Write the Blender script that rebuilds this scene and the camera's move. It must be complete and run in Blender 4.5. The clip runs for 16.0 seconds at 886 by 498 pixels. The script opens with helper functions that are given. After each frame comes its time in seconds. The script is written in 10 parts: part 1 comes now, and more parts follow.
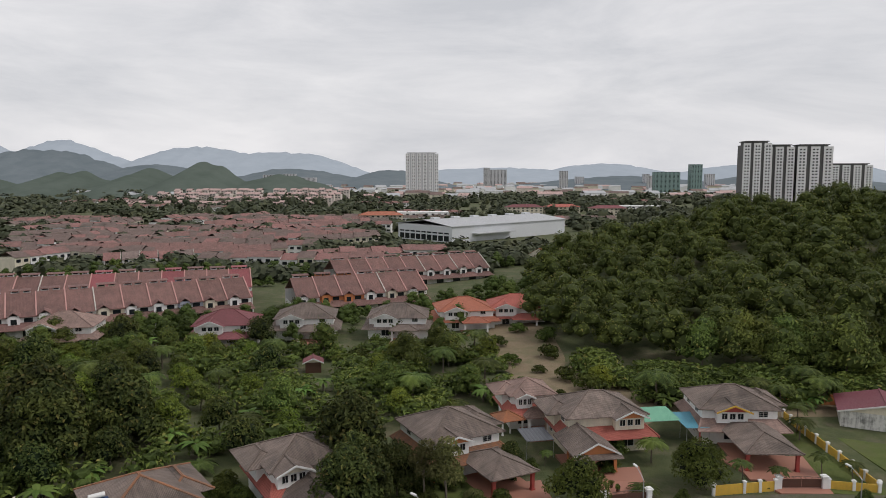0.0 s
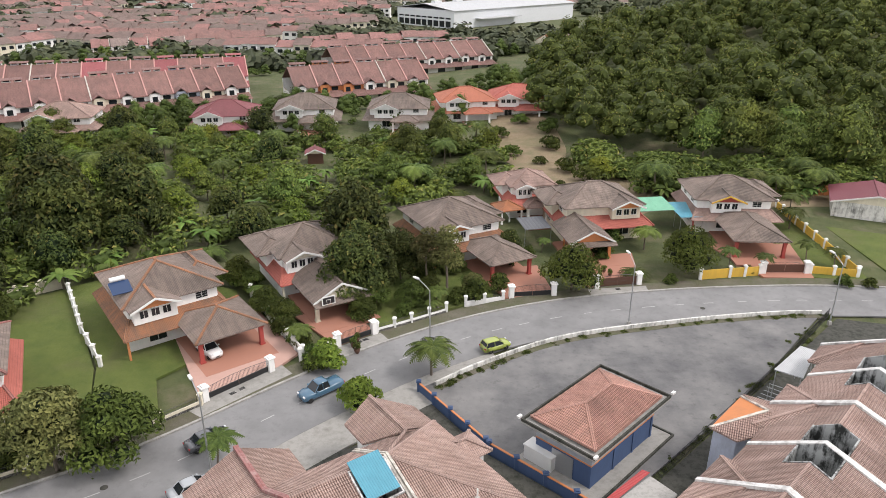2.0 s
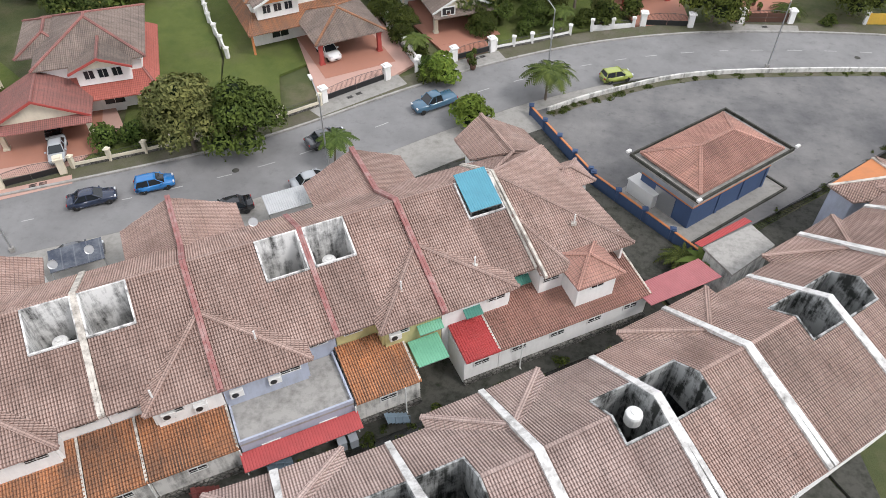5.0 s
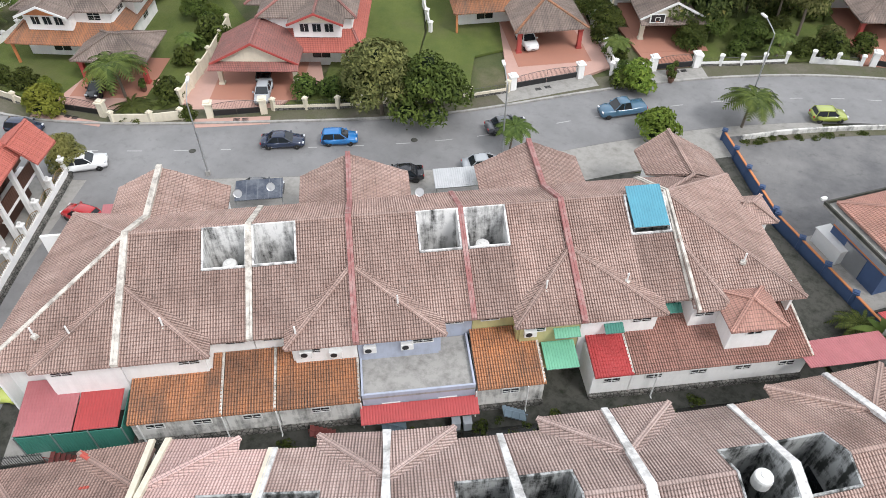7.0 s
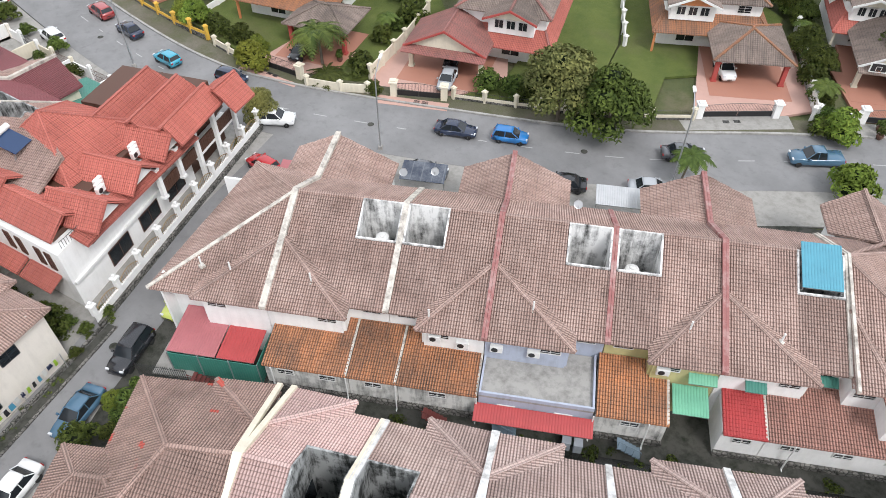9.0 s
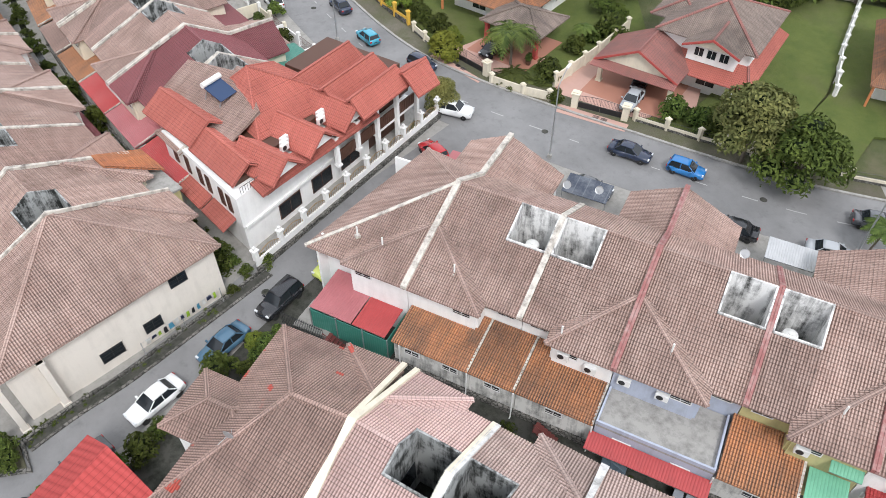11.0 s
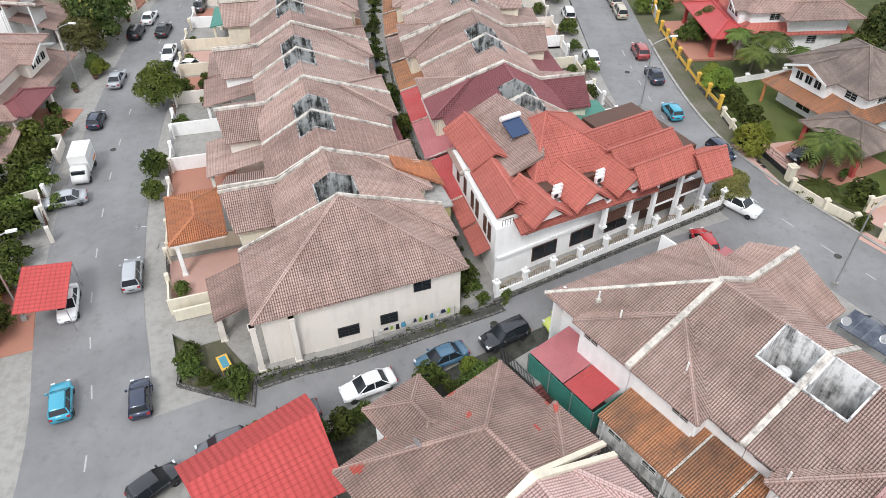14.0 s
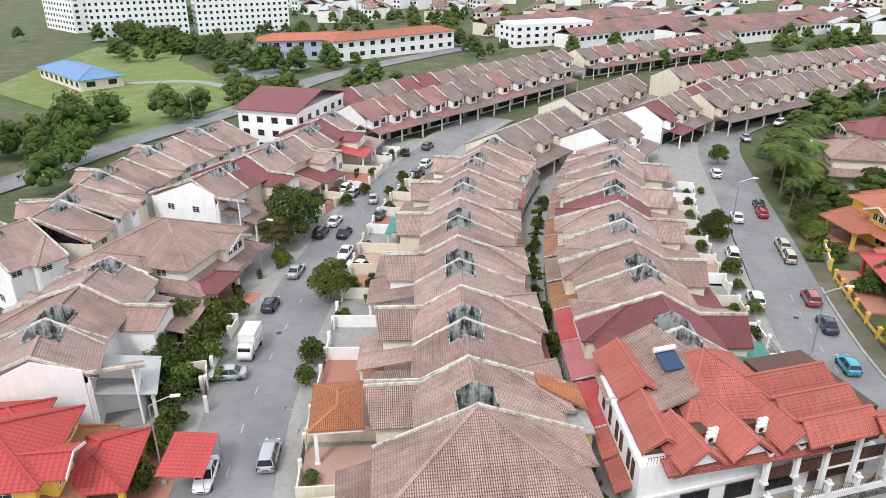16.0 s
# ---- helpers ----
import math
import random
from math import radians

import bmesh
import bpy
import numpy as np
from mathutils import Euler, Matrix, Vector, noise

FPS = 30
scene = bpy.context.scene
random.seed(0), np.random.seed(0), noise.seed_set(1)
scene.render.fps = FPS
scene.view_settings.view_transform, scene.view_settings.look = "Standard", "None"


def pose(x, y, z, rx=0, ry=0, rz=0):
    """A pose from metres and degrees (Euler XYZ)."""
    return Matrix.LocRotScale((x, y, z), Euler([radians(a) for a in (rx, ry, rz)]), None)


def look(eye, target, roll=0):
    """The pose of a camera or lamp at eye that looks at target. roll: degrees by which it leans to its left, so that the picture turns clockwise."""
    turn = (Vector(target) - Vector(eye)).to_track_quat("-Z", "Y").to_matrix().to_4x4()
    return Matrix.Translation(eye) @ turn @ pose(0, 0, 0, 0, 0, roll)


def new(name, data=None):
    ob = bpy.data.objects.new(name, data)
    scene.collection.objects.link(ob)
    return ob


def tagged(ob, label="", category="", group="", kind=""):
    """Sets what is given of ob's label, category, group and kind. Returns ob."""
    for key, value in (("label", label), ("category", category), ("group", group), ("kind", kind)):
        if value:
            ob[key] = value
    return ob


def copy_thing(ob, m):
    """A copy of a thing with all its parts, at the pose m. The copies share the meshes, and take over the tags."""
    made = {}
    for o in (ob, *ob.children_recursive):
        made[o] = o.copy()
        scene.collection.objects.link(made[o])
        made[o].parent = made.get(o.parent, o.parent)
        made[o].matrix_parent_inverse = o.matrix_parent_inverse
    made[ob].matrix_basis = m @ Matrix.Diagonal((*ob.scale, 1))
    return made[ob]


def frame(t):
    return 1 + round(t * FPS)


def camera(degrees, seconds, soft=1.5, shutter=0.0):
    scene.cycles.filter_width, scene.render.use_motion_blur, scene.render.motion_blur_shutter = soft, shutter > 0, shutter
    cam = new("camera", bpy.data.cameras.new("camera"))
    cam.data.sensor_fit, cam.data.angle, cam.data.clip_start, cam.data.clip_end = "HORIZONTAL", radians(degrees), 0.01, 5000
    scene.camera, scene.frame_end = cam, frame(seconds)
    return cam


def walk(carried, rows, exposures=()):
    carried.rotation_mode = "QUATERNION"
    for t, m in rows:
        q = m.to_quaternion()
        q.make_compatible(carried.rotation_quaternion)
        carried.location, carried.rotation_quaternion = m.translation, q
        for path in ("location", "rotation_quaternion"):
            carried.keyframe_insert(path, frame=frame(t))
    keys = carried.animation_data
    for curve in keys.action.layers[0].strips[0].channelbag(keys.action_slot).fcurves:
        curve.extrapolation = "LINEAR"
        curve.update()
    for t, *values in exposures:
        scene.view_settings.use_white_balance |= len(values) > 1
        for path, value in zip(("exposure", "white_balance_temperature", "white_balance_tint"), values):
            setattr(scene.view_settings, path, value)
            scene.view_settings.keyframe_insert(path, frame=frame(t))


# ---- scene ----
FOV = 64.15
EYE = (0.0, 0.0, 45.0)
cam = camera(FOV, 16.0, soft=0.9)
# seconds, then the turn of the camera in degrees; it hovers in one place
TURNS = [
    (0.0, 84.10, -0.00, 0.00),
    (0.5, 80.05, -0.02, 0.02),
    (1.0, 75.82, -0.03, 0.06),
    (1.5, 71.56, -0.03, 0.09),
    (2.0, 67.30, -0.02, 0.12),
    (2.5, 63.08, -0.04, 0.14),
    (3.0, 58.93, -0.05, 0.63),
    (3.5, 54.83, -0.12, 3.15),
    (4.0, 50.66, -0.13, 4.05),
    (4.2, 49.00, -0.16, 4.66),
    (4.6, 46.40, -0.16, 7.30),
    (5.0, 44.90, -0.15, 10.90),
    (5.5, 44.30, -0.14, 15.40),
    (6.3, 44.18, -0.12, 22.58),
    (6.5, 44.18, -0.16, 24.32),
    (7.0, 44.22, -0.15, 28.52),
    (7.5, 44.26, -0.14, 32.71),
    (8.0, 44.30, -0.06, 36.88),
    (8.5, 44.30, -0.02, 41.09),
    (9.0, 44.32, -0.00, 45.35),
    (9.2, 44.34, 0.02, 47.07),
    (11.3, 44.59, 0.09, 64.78),
    (11.5, 44.51, 0.18, 66.38),
    (12.0, 44.58, 0.21, 70.73),
    (12.5, 44.62, 0.23, 75.36),
    (13.0, 44.67, 0.20, 80.63),
    (13.5, 45.08, 0.16, 85.90),
    (14.0, 49.02, 0.11, 89.09),
    (14.5, 53.32, 0.16, 90.30),
    (15.0, 57.65, 0.17, 91.81),
    (15.5, 61.99, 0.29, 96.74),
    (16.0, 66.29, 0.23, 102.88),
]
EXPOSURES = [(0.0, -0.44, 6750, 12.0), (0.5, -0.34, 6750, 12.0), (1.0, -0.13, 6800, 13.0), (1.5, 0.4, 6850, 13.0), (2.0, 0.58, 6850, 13.0), (2.5, 0.6, 6850, 13.0), (3.5, 0.5, 6700, 12.0), (4.0, 0.4, 6650, 12.0), (6.5, 0.62, 6500, 10.0), (9.0, 0.62, 6450, 10.0), (13.5, 0.56, 6400, 10.0), (16.0, 0.58, 6400, 10.0)]
walk(cam, [(t, pose(*EYE, a, b, c)) for t, a, b, c in TURNS], EXPOSURES)

# ---- sky and sun: a bright overcast day ----
world = bpy.data.worlds.new("sky")
scene.world = world
world.use_nodes = True
wt = world.node_tree
wt.nodes.clear()
w_out = wt.nodes.new("ShaderNodeOutputWorld")
w_bg = wt.nodes.new("ShaderNodeBackground")
w_sky = wt.nodes.new("ShaderNodeTexSky")
w_sky.sky_type = "NISHITA"
w_sky.sun_disc = False
w_sky.sun_elevation, w_sky.sun_rotation = radians(50), radians(105)
w_sky.dust_density, w_sky.air_density = 4.0, 1.2
w_co = wt.nodes.new("ShaderNodeTexCoord")
w_map = wt.nodes.new("ShaderNodeMapping")
w_map.inputs["Scale"].default_value = (1.6, 1.6, 7.0)
w_noise = wt.nodes.new("ShaderNodeTexNoise")
w_noise.inputs["Scale"].default_value, w_noise.inputs["Detail"].default_value = 1.7, 7.0
w_noise.inputs["Roughness"].default_value, w_noise.inputs["Distortion"].default_value = 0.62, 0.35
w_ramp = wt.nodes.new("ShaderNodeValToRGB")
w_ramp.color_ramp.elements[0].position, w_ramp.color_ramp.elements[0].color = 0.33, (6.3, 6.62, 7.15, 1)
w_ramp.color_ramp.elements[1].position, w_ramp.color_ramp.elements[1].color = 0.68, (8.6, 8.8, 9.2, 1)
w_mix = wt.nodes.new("ShaderNodeMixRGB")
w_mix.inputs[0].default_value = 0.92
wt.links.new(w_co.outputs["Generated"], w_map.inputs["Vector"])
wt.links.new(w_map.outputs[0], w_noise.inputs["Vector"])
wt.links.new(w_noise.outputs["Fac"], w_ramp.inputs[0])
wt.links.new(w_sky.outputs[0], w_mix.inputs[1])
wt.links.new(w_ramp.outputs[0], w_mix.inputs[2])
# the cloud cover is brighter low down, where it is seen through haze
w_sep = wt.nodes.new("ShaderNodeSeparateXYZ")
wt.links.new(w_co.outputs["Generated"], w_sep.inputs[0])
w_low = wt.nodes.new("ShaderNodeMapRange")
w_low.inputs[1].default_value, w_low.inputs[2].default_value = 0.5, 0.02
w_low.inputs[3].default_value, w_low.inputs[4].default_value = 1.0, 1.14
wt.links.new(w_sep.outputs[2], w_low.inputs[0])
w_mul = wt.nodes.new("ShaderNodeVectorMath")
w_mul.operation = "SCALE"
wt.links.new(w_mix.outputs[0], w_mul.inputs[0])
wt.links.new(w_low.outputs[0], w_mul.inputs["Scale"])
wt.links.new(w_mul.outputs[0], w_bg.inputs[0])
w_bg.inputs[1].default_value = 0.12
wt.links.new(w_bg.outputs[0], w_out.inputs[0])
sun = new("sun", bpy.data.lights.new("sun", "SUN"))
sun.data.energy, sun.data.angle, sun.data.color = 1.5, radians(14), (1.0, 0.982, 0.978)
sun.matrix_world = look((98, -26, 122), (0, 0, 0))

# ---- materials ----


class Nodes:
    """A short way to write a node material."""

    def __init__(self, name, rough=0.8, metal=0.0):
        self.mat = bpy.data.materials.new(name)
        self.mat.use_nodes = True
        self.t = self.mat.node_tree
        self.t.nodes.clear()
        self.out = self.t.nodes.new("ShaderNodeOutputMaterial")
        self.p = self.t.nodes.new("ShaderNodeBsdfPrincipled")
        self.t.links.new(self.p.outputs[0], self.out.inputs[0])
        self.p.inputs["Roughness"].default_value = rough
        self.p.inputs["Metallic"].default_value = metal

    def node(self, kind, **sets):
        n = self.t.nodes.new(kind)
        for k, v in sets.items():
            n.inputs[k.replace("_", " ")].default_value = v
        return n

    def link(self, a, b):
        self.t.links.new(a, b)

    def put(self, value, socket):
        if isinstance(value, (int, float, tuple)):
            socket.default_value = value
        else:
            self.t.links.new(value, socket)

    def math(self, op, a, b=0.0, clamp=False):
        n = self.t.nodes.new("ShaderNodeMath")
        n.operation, n.use_clamp = op, clamp
        self.put(a, n.inputs[0])
        self.put(b, n.inputs[1])
        return n.outputs[0]

    def coords(self, which="Object"):
        n = self.t.nodes.new("ShaderNodeTexCoord")
        return n.outputs[which]

    def uv(self):
        n = self.t.nodes.new("ShaderNodeSeparateXYZ")
        self.link(self.coords("UV"), n.inputs[0])
        return n.outputs[0], n.outputs[1]

    def world(self):
        return self.node("ShaderNodeNewGeometry").outputs["Position"]

    def noise(self, vec, scale, detail=4.0, rough=0.6, stretch=None):
        if stretch:
            m = self.node("ShaderNodeMapping")
            m.inputs["Scale"].default_value = stretch
            self.link(vec, m.inputs[0])
            vec = m.outputs[0]
        n = self.node("ShaderNodeTexNoise", Scale=scale, Detail=detail, Roughness=rough)
        self.link(vec, n.inputs["Vector"])
        return n.outputs["Fac"]

    def ramp(self, fac, lo, hi):
        n = self.t.nodes.new("ShaderNodeMapRange")
        n.clamp = True
        self.put(fac, n.inputs[0])
        n.inputs[1].default_value, n.inputs[2].default_value = lo, hi
        return n.outputs[0]

    def mix(self, fac, a, b, how="MIX"):
        n = self.t.nodes.new("ShaderNodeMixRGB")
        n.blend_type = how
        self.put(fac, n.inputs[0])
        for v, s in ((a, n.inputs[1]), (b, n.inputs[2])):
            self.put((*v, 1.0) if isinstance(v, tuple) and len(v) == 3 else v, s)
        return n.outputs[0]

    def cell(self, x, y, seed=0.0):
        c = self.t.nodes.new("ShaderNodeCombineXYZ")
        self.put(x, c.inputs[0])
        self.put(y, c.inputs[1])
        self.put(seed, c.inputs[2])
        n = self.t.nodes.new("ShaderNodeTexWhiteNoise")
        n.noise_dimensions = "3D"
        self.link(c.outputs[0], n.inputs["Vector"])
        return n.outputs["Value"]

    def random(self):
        return self.node("ShaderNodeObjectInfo").outputs["Random"]

    def island(self):
        return self.node("ShaderNodeNewGeometry").outputs["Random Per Island"]

    def colour(self, c):
        self.put((*c, 1.0) if isinstance(c, tuple) and len(c) == 3 else c, self.p.inputs["Base Color"])
        return self

    def rough(self, v):
        self.put(v, self.p.inputs["Roughness"])
        return self

    def bump(self, height, dist=0.02, strength=1.0):
        n = self.node("ShaderNodeBump", Strength=strength, Distance=dist)
        self.link(height, n.inputs["Height"])
        self.link(n.outputs[0], self.p.inputs["Normal"])
        return self


def tile_mat(name, light, mid, stain, du=0.19, dv=0.28, grime=0.5, moss_shade=(0.085, 0.068, 0.06), paint=None):
    """Interlocking concrete roof tiles: single tiles faded unevenly, pale worn rolls with painted highlight, shade
    painted into channels and laps.
    """
    m = Nodes(name, 0.85)
    u, v = m.uv()
    us, vs = m.math("DIVIDE", u, du), m.math("DIVIDE", v, dv)
    seed = m.random()
    rnd = m.cell(m.math("FLOOR", us), m.math("FLOOR", vs), seed)
    row = m.cell(m.math("FLOOR", vs), 3.0, seed)
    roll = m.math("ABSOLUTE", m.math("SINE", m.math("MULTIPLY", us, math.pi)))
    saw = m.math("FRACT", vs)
    w = m.world()
    big = m.noise(w, 0.2, 5.0, 0.65)
    streak = m.noise(m.coords("UV"), 1.0, 5.0, 0.7, (1.6, 0.2, 1.0))
    fine = m.noise(w, 6.0, 3.0)
    c = m.mix(m.math("ADD", m.math("MULTIPLY", rnd, 0.4), m.math("MULTIPLY", m.ramp(m.noise(w, 0.5, 4.0), 0.3, 0.7), 0.5)), light, mid)
    c = m.mix(m.math("MULTIPLY", m.ramp(streak, 0.42, 0.72), grime * 0.9), c, stain)
    c = m.mix(m.math("MULTIPLY", m.ramp(big, 0.46, 0.72), grime), c, stain)
    c = m.mix(m.math("MULTIPLY", m.ramp(fine, 0.3, 0.8), 0.3), c, stain)
    spots = m.noise(w, 2.2, 6.0, 0.75)
    c = m.mix(m.math("MULTIPLY", m.ramp(spots, 0.56, 0.7), grime * 0.8), c, moss_shade)
    # roll crests paled: wear plus a highlight put into the colour
    worn_highlight = m.math("MULTIPLY", m.ramp(roll, 0.62, 0.96), m.math("ADD", m.math("MULTIPLY", m.ramp(m.noise(w, 0.35, 4.0), 0.38, 0.66), 0.4), m.math("MULTIPLY", rnd, 0.15)))
    c = m.mix(worn_highlight, c, tuple(min(0.8, x * 1.2 + 0.02) for x in light))
    # shade of channels and course laps painted in with the dark moss tone
    c = m.mix(m.math("MULTIPLY", m.ramp(roll, 0.42, 0.05), 0.32), c, moss_shade)
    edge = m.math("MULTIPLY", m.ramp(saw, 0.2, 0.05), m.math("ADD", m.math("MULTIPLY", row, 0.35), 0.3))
    c = m.mix(edge, c, tuple(x * 0.6 for x in moss_shade))
    if paint:
        at = m.t.nodes.new("ShaderNodeCombineXYZ")
        m.link(m.math("FLOOR", us), at.inputs[0])
        m.link(m.math("MULTIPLY", m.math("FLOOR", vs), 1.6), at.inputs[1])
        m.put(seed, at.inputs[2])
        c = m.mix(m.math("MULTIPLY", m.ramp(m.noise(at.outputs[0], 0.09, 1.0, 0.4), 0.69, 0.7), 0.85), c, paint)
    tone = m.node("ShaderNodeHueSaturation")
    m.link(c, tone.inputs["Color"])
    m.link(m.math("ADD", m.math("MULTIPLY", seed, 0.3), 0.85), tone.inputs["Value"])
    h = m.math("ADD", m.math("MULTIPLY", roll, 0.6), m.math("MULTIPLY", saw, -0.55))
    return m.colour(tone.outputs[0]).bump(h, 0.07).mat


def sheet_mat(name, col, dark, pitch=0.2, rough=0.5, metal=0.0):
    """Ribbed metal or plastic roofing sheet."""
    m = Nodes(name, rough, metal)
    u, v = m.uv()
    rib = m.math("POWER", m.math("ABSOLUTE", m.math("SINE", m.math("MULTIPLY", u, math.pi / pitch))), 0.5)
    w = m.world()
    c = m.mix(m.math("MULTIPLY", m.ramp(m.noise(w, 0.9, 6.0, 0.7), 0.4, 0.8), 0.5), col, dark)
    c = m.mix(m.math("MULTIPLY", m.ramp(rib, 0.5, 0.0), 0.35), c, dark)
    return m.colour(c).bump(rib, 0.03).mat


def paint_mat(name, col, dirt=(0.12, 0.11, 0.095), amount=0.5, rough=0.75, grain=14.0):
    """Painted plaster with rain streaks and grime."""
    m = Nodes(name, rough)
    w = m.world()
    streak = m.noise(w, 1.0, 5.0, 0.7, (1.8, 1.8, 0.25))
    blot = m.noise(w, 0.7, 6.0, 0.7)
    f = m.math("MULTIPLY", m.ramp(m.math("ADD", m.math("MULTIPLY", streak, 0.5), m.math("MULTIPLY", blot, 0.5)), 0.46, 0.72), amount)
    fine = m.noise(w, grain, 3.0)
    c = m.mix(f, col, dirt)
    c = m.mix(m.math("MULTIPLY", fine, 0.12), c, dirt)
    return m.colour(c).bump(fine, 0.01, 0.5).mat


def plain_mat(name, col, rough=0.6, metal=0.0, var=0.15):
    m = Nodes(name, rough, metal)
    n = m.noise(m.world(), 3.0, 4.0)
    dark = tuple(x * 0.55 for x in col)
    return m.colour(m.mix(m.math("MULTIPLY", n, var * 2), col, dark)).mat


def leaf_mat(name, dark, light, warm=None):
    m = Nodes(name, 0.6)
    r = m.island()
    c = m.mix(r, dark, light)
    if warm:
        c = m.mix(m.ramp(r, 0.93, 0.97), c, warm)
    c = m.mix(m.math("MULTIPLY", m.ramp(m.noise(m.world(), 0.3, 3.0), 0.4, 0.7), 0.6), c, tuple(x * 0.7 for x in dark))
    crown = m.noise(m.world(), 0.11, 2.0, 0.5)
    c = m.mix(m.math("MULTIPLY", m.ramp(crown, 0.5, 0.68), 0.55), c, tuple(x * 0.4 for x in light))
    c = m.mix(m.math("MULTIPLY", m.ramp(crown, 0.46, 0.3), 0.5), c, tuple(x * k for x, k in zip(light, (1.25, 1.15, 1.0))))
    tone = m.node("ShaderNodeHueSaturation")
    m.link(c, tone.inputs["Color"])
    m.link(m.math("ADD", m.math("MULTIPLY", m.random(), 0.6), 0.7), tone.inputs["Value"])
    m.link(m.math("ADD", m.math("MULTIPLY", m.random(), 0.04), 0.48), tone.inputs["Hue"])
    m.p.inputs["Specular IOR Level"].default_value = 0.12
    return m.colour(tone.outputs[0]).mat


def asphalt_mat(name, base, light, patch):
    m = Nodes(name, 0.85)
    w = m.world()
    big, fine = m.noise(w, 0.12, 6.0, 0.65), m.noise(w, 22.0, 2.0)
    mid = m.noise(w, 0.9, 6.0, 0.7)
    c = m.mix(m.ramp(big, 0.35, 0.65), base, light)
    c = m.mix(m.math("MULTIPLY", m.ramp(mid, 0.55, 0.75), 0.55), c, patch)
    c = m.mix(m.math("MULTIPLY", fine, 0.25), c, patch)
    m.rough(m.math("ADD", m.math("MULTIPLY", m.ramp(mid, 0.3, 0.7), 0.25), 0.62))
    return m.colour(c).bump(fine, 0.01, 0.6).mat


def grass_mat(name, a, b, soil, amount=0.5):
    m = Nodes(name, 0.95)
    w = m.world()
    c = m.mix(m.ramp(m.noise(w, 0.35, 6.0, 0.7), 0.35, 0.65), a, b)
    c = m.mix(m.math("MULTIPLY", m.ramp(m.noise(w, 0.11, 6.0, 0.7), 0.5, 0.68), amount), c, soil)
    f = m.noise(w, 9.0, 4.0, 0.8)
    c = m.mix(m.math("MULTIPLY", m.ramp(f, 0.4, 0.8), 0.5), c, tuple(x * 0.45 for x in a))
    return m.colour(c).bump(f, 0.1).mat


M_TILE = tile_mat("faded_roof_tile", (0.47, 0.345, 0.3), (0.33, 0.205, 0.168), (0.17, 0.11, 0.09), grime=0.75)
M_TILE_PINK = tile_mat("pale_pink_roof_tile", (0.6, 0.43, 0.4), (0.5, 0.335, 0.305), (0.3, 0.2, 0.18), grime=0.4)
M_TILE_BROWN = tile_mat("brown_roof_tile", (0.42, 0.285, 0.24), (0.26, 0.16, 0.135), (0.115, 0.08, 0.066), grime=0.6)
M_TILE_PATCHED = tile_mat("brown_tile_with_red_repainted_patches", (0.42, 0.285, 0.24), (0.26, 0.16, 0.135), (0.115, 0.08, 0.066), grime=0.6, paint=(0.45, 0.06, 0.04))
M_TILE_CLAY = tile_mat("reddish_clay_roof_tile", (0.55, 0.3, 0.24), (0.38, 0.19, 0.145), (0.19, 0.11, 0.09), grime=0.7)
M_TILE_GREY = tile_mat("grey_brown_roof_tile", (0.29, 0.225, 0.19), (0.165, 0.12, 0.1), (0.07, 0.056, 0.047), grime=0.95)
M_TILE_RED = tile_mat("red_glazed_roof_tile", (0.5, 0.15, 0.115), (0.39, 0.1, 0.075), (0.24, 0.07, 0.055), grime=0.35, moss_shade=(0.14, 0.04, 0.03))
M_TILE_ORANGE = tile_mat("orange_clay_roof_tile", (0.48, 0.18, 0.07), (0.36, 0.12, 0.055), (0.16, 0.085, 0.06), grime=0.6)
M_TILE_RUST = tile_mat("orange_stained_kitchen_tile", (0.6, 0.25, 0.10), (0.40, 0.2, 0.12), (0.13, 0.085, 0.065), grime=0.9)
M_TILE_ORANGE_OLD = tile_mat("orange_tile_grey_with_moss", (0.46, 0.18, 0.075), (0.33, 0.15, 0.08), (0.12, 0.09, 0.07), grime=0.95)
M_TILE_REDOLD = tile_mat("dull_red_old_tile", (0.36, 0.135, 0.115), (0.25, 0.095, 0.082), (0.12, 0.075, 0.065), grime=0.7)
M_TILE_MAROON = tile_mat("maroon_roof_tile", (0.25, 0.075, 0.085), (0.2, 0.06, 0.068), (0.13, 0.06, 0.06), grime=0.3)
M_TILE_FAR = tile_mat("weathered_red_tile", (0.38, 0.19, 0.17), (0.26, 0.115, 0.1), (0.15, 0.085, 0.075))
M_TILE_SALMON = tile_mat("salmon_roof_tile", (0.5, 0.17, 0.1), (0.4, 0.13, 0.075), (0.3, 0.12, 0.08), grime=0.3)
M_SHEET_RED = sheet_mat("red_metal_sheet", (0.43, 0.06, 0.06), (0.26, 0.04, 0.04))
M_SHEET_PINK = sheet_mat("faded_pink_metal_sheet", (0.42, 0.14, 0.15), (0.27, 0.09, 0.095))
M_SHEET_TEAL = sheet_mat("teal_sheet", (0.05, 0.22, 0.17), (0.03, 0.12, 0.1))
M_SHEET_GREEN = sheet_mat("mint_green_sheet", (0.16, 0.43, 0.28), (0.08, 0.25, 0.17))
M_SHEET_BLUE = sheet_mat("sky_blue_metal_sheet", (0.075, 0.28, 0.37), (0.05, 0.17, 0.23))
M_SHEET_GREY = sheet_mat("grey_metal_sheet", (0.45, 0.46, 0.47), (0.28, 0.29, 0.3))
M_WHITE = paint_mat("white_wall_paint", (0.86, 0.855, 0.84), amount=0.18)
M_WHITE_DIRTY = paint_mat("stained_white_plaster", (0.7, 0.69, 0.66), (0.035, 0.035, 0.032), 1.25)
M_CREAM = paint_mat("cream_wall_paint", (0.72, 0.66, 0.53), amount=0.3)
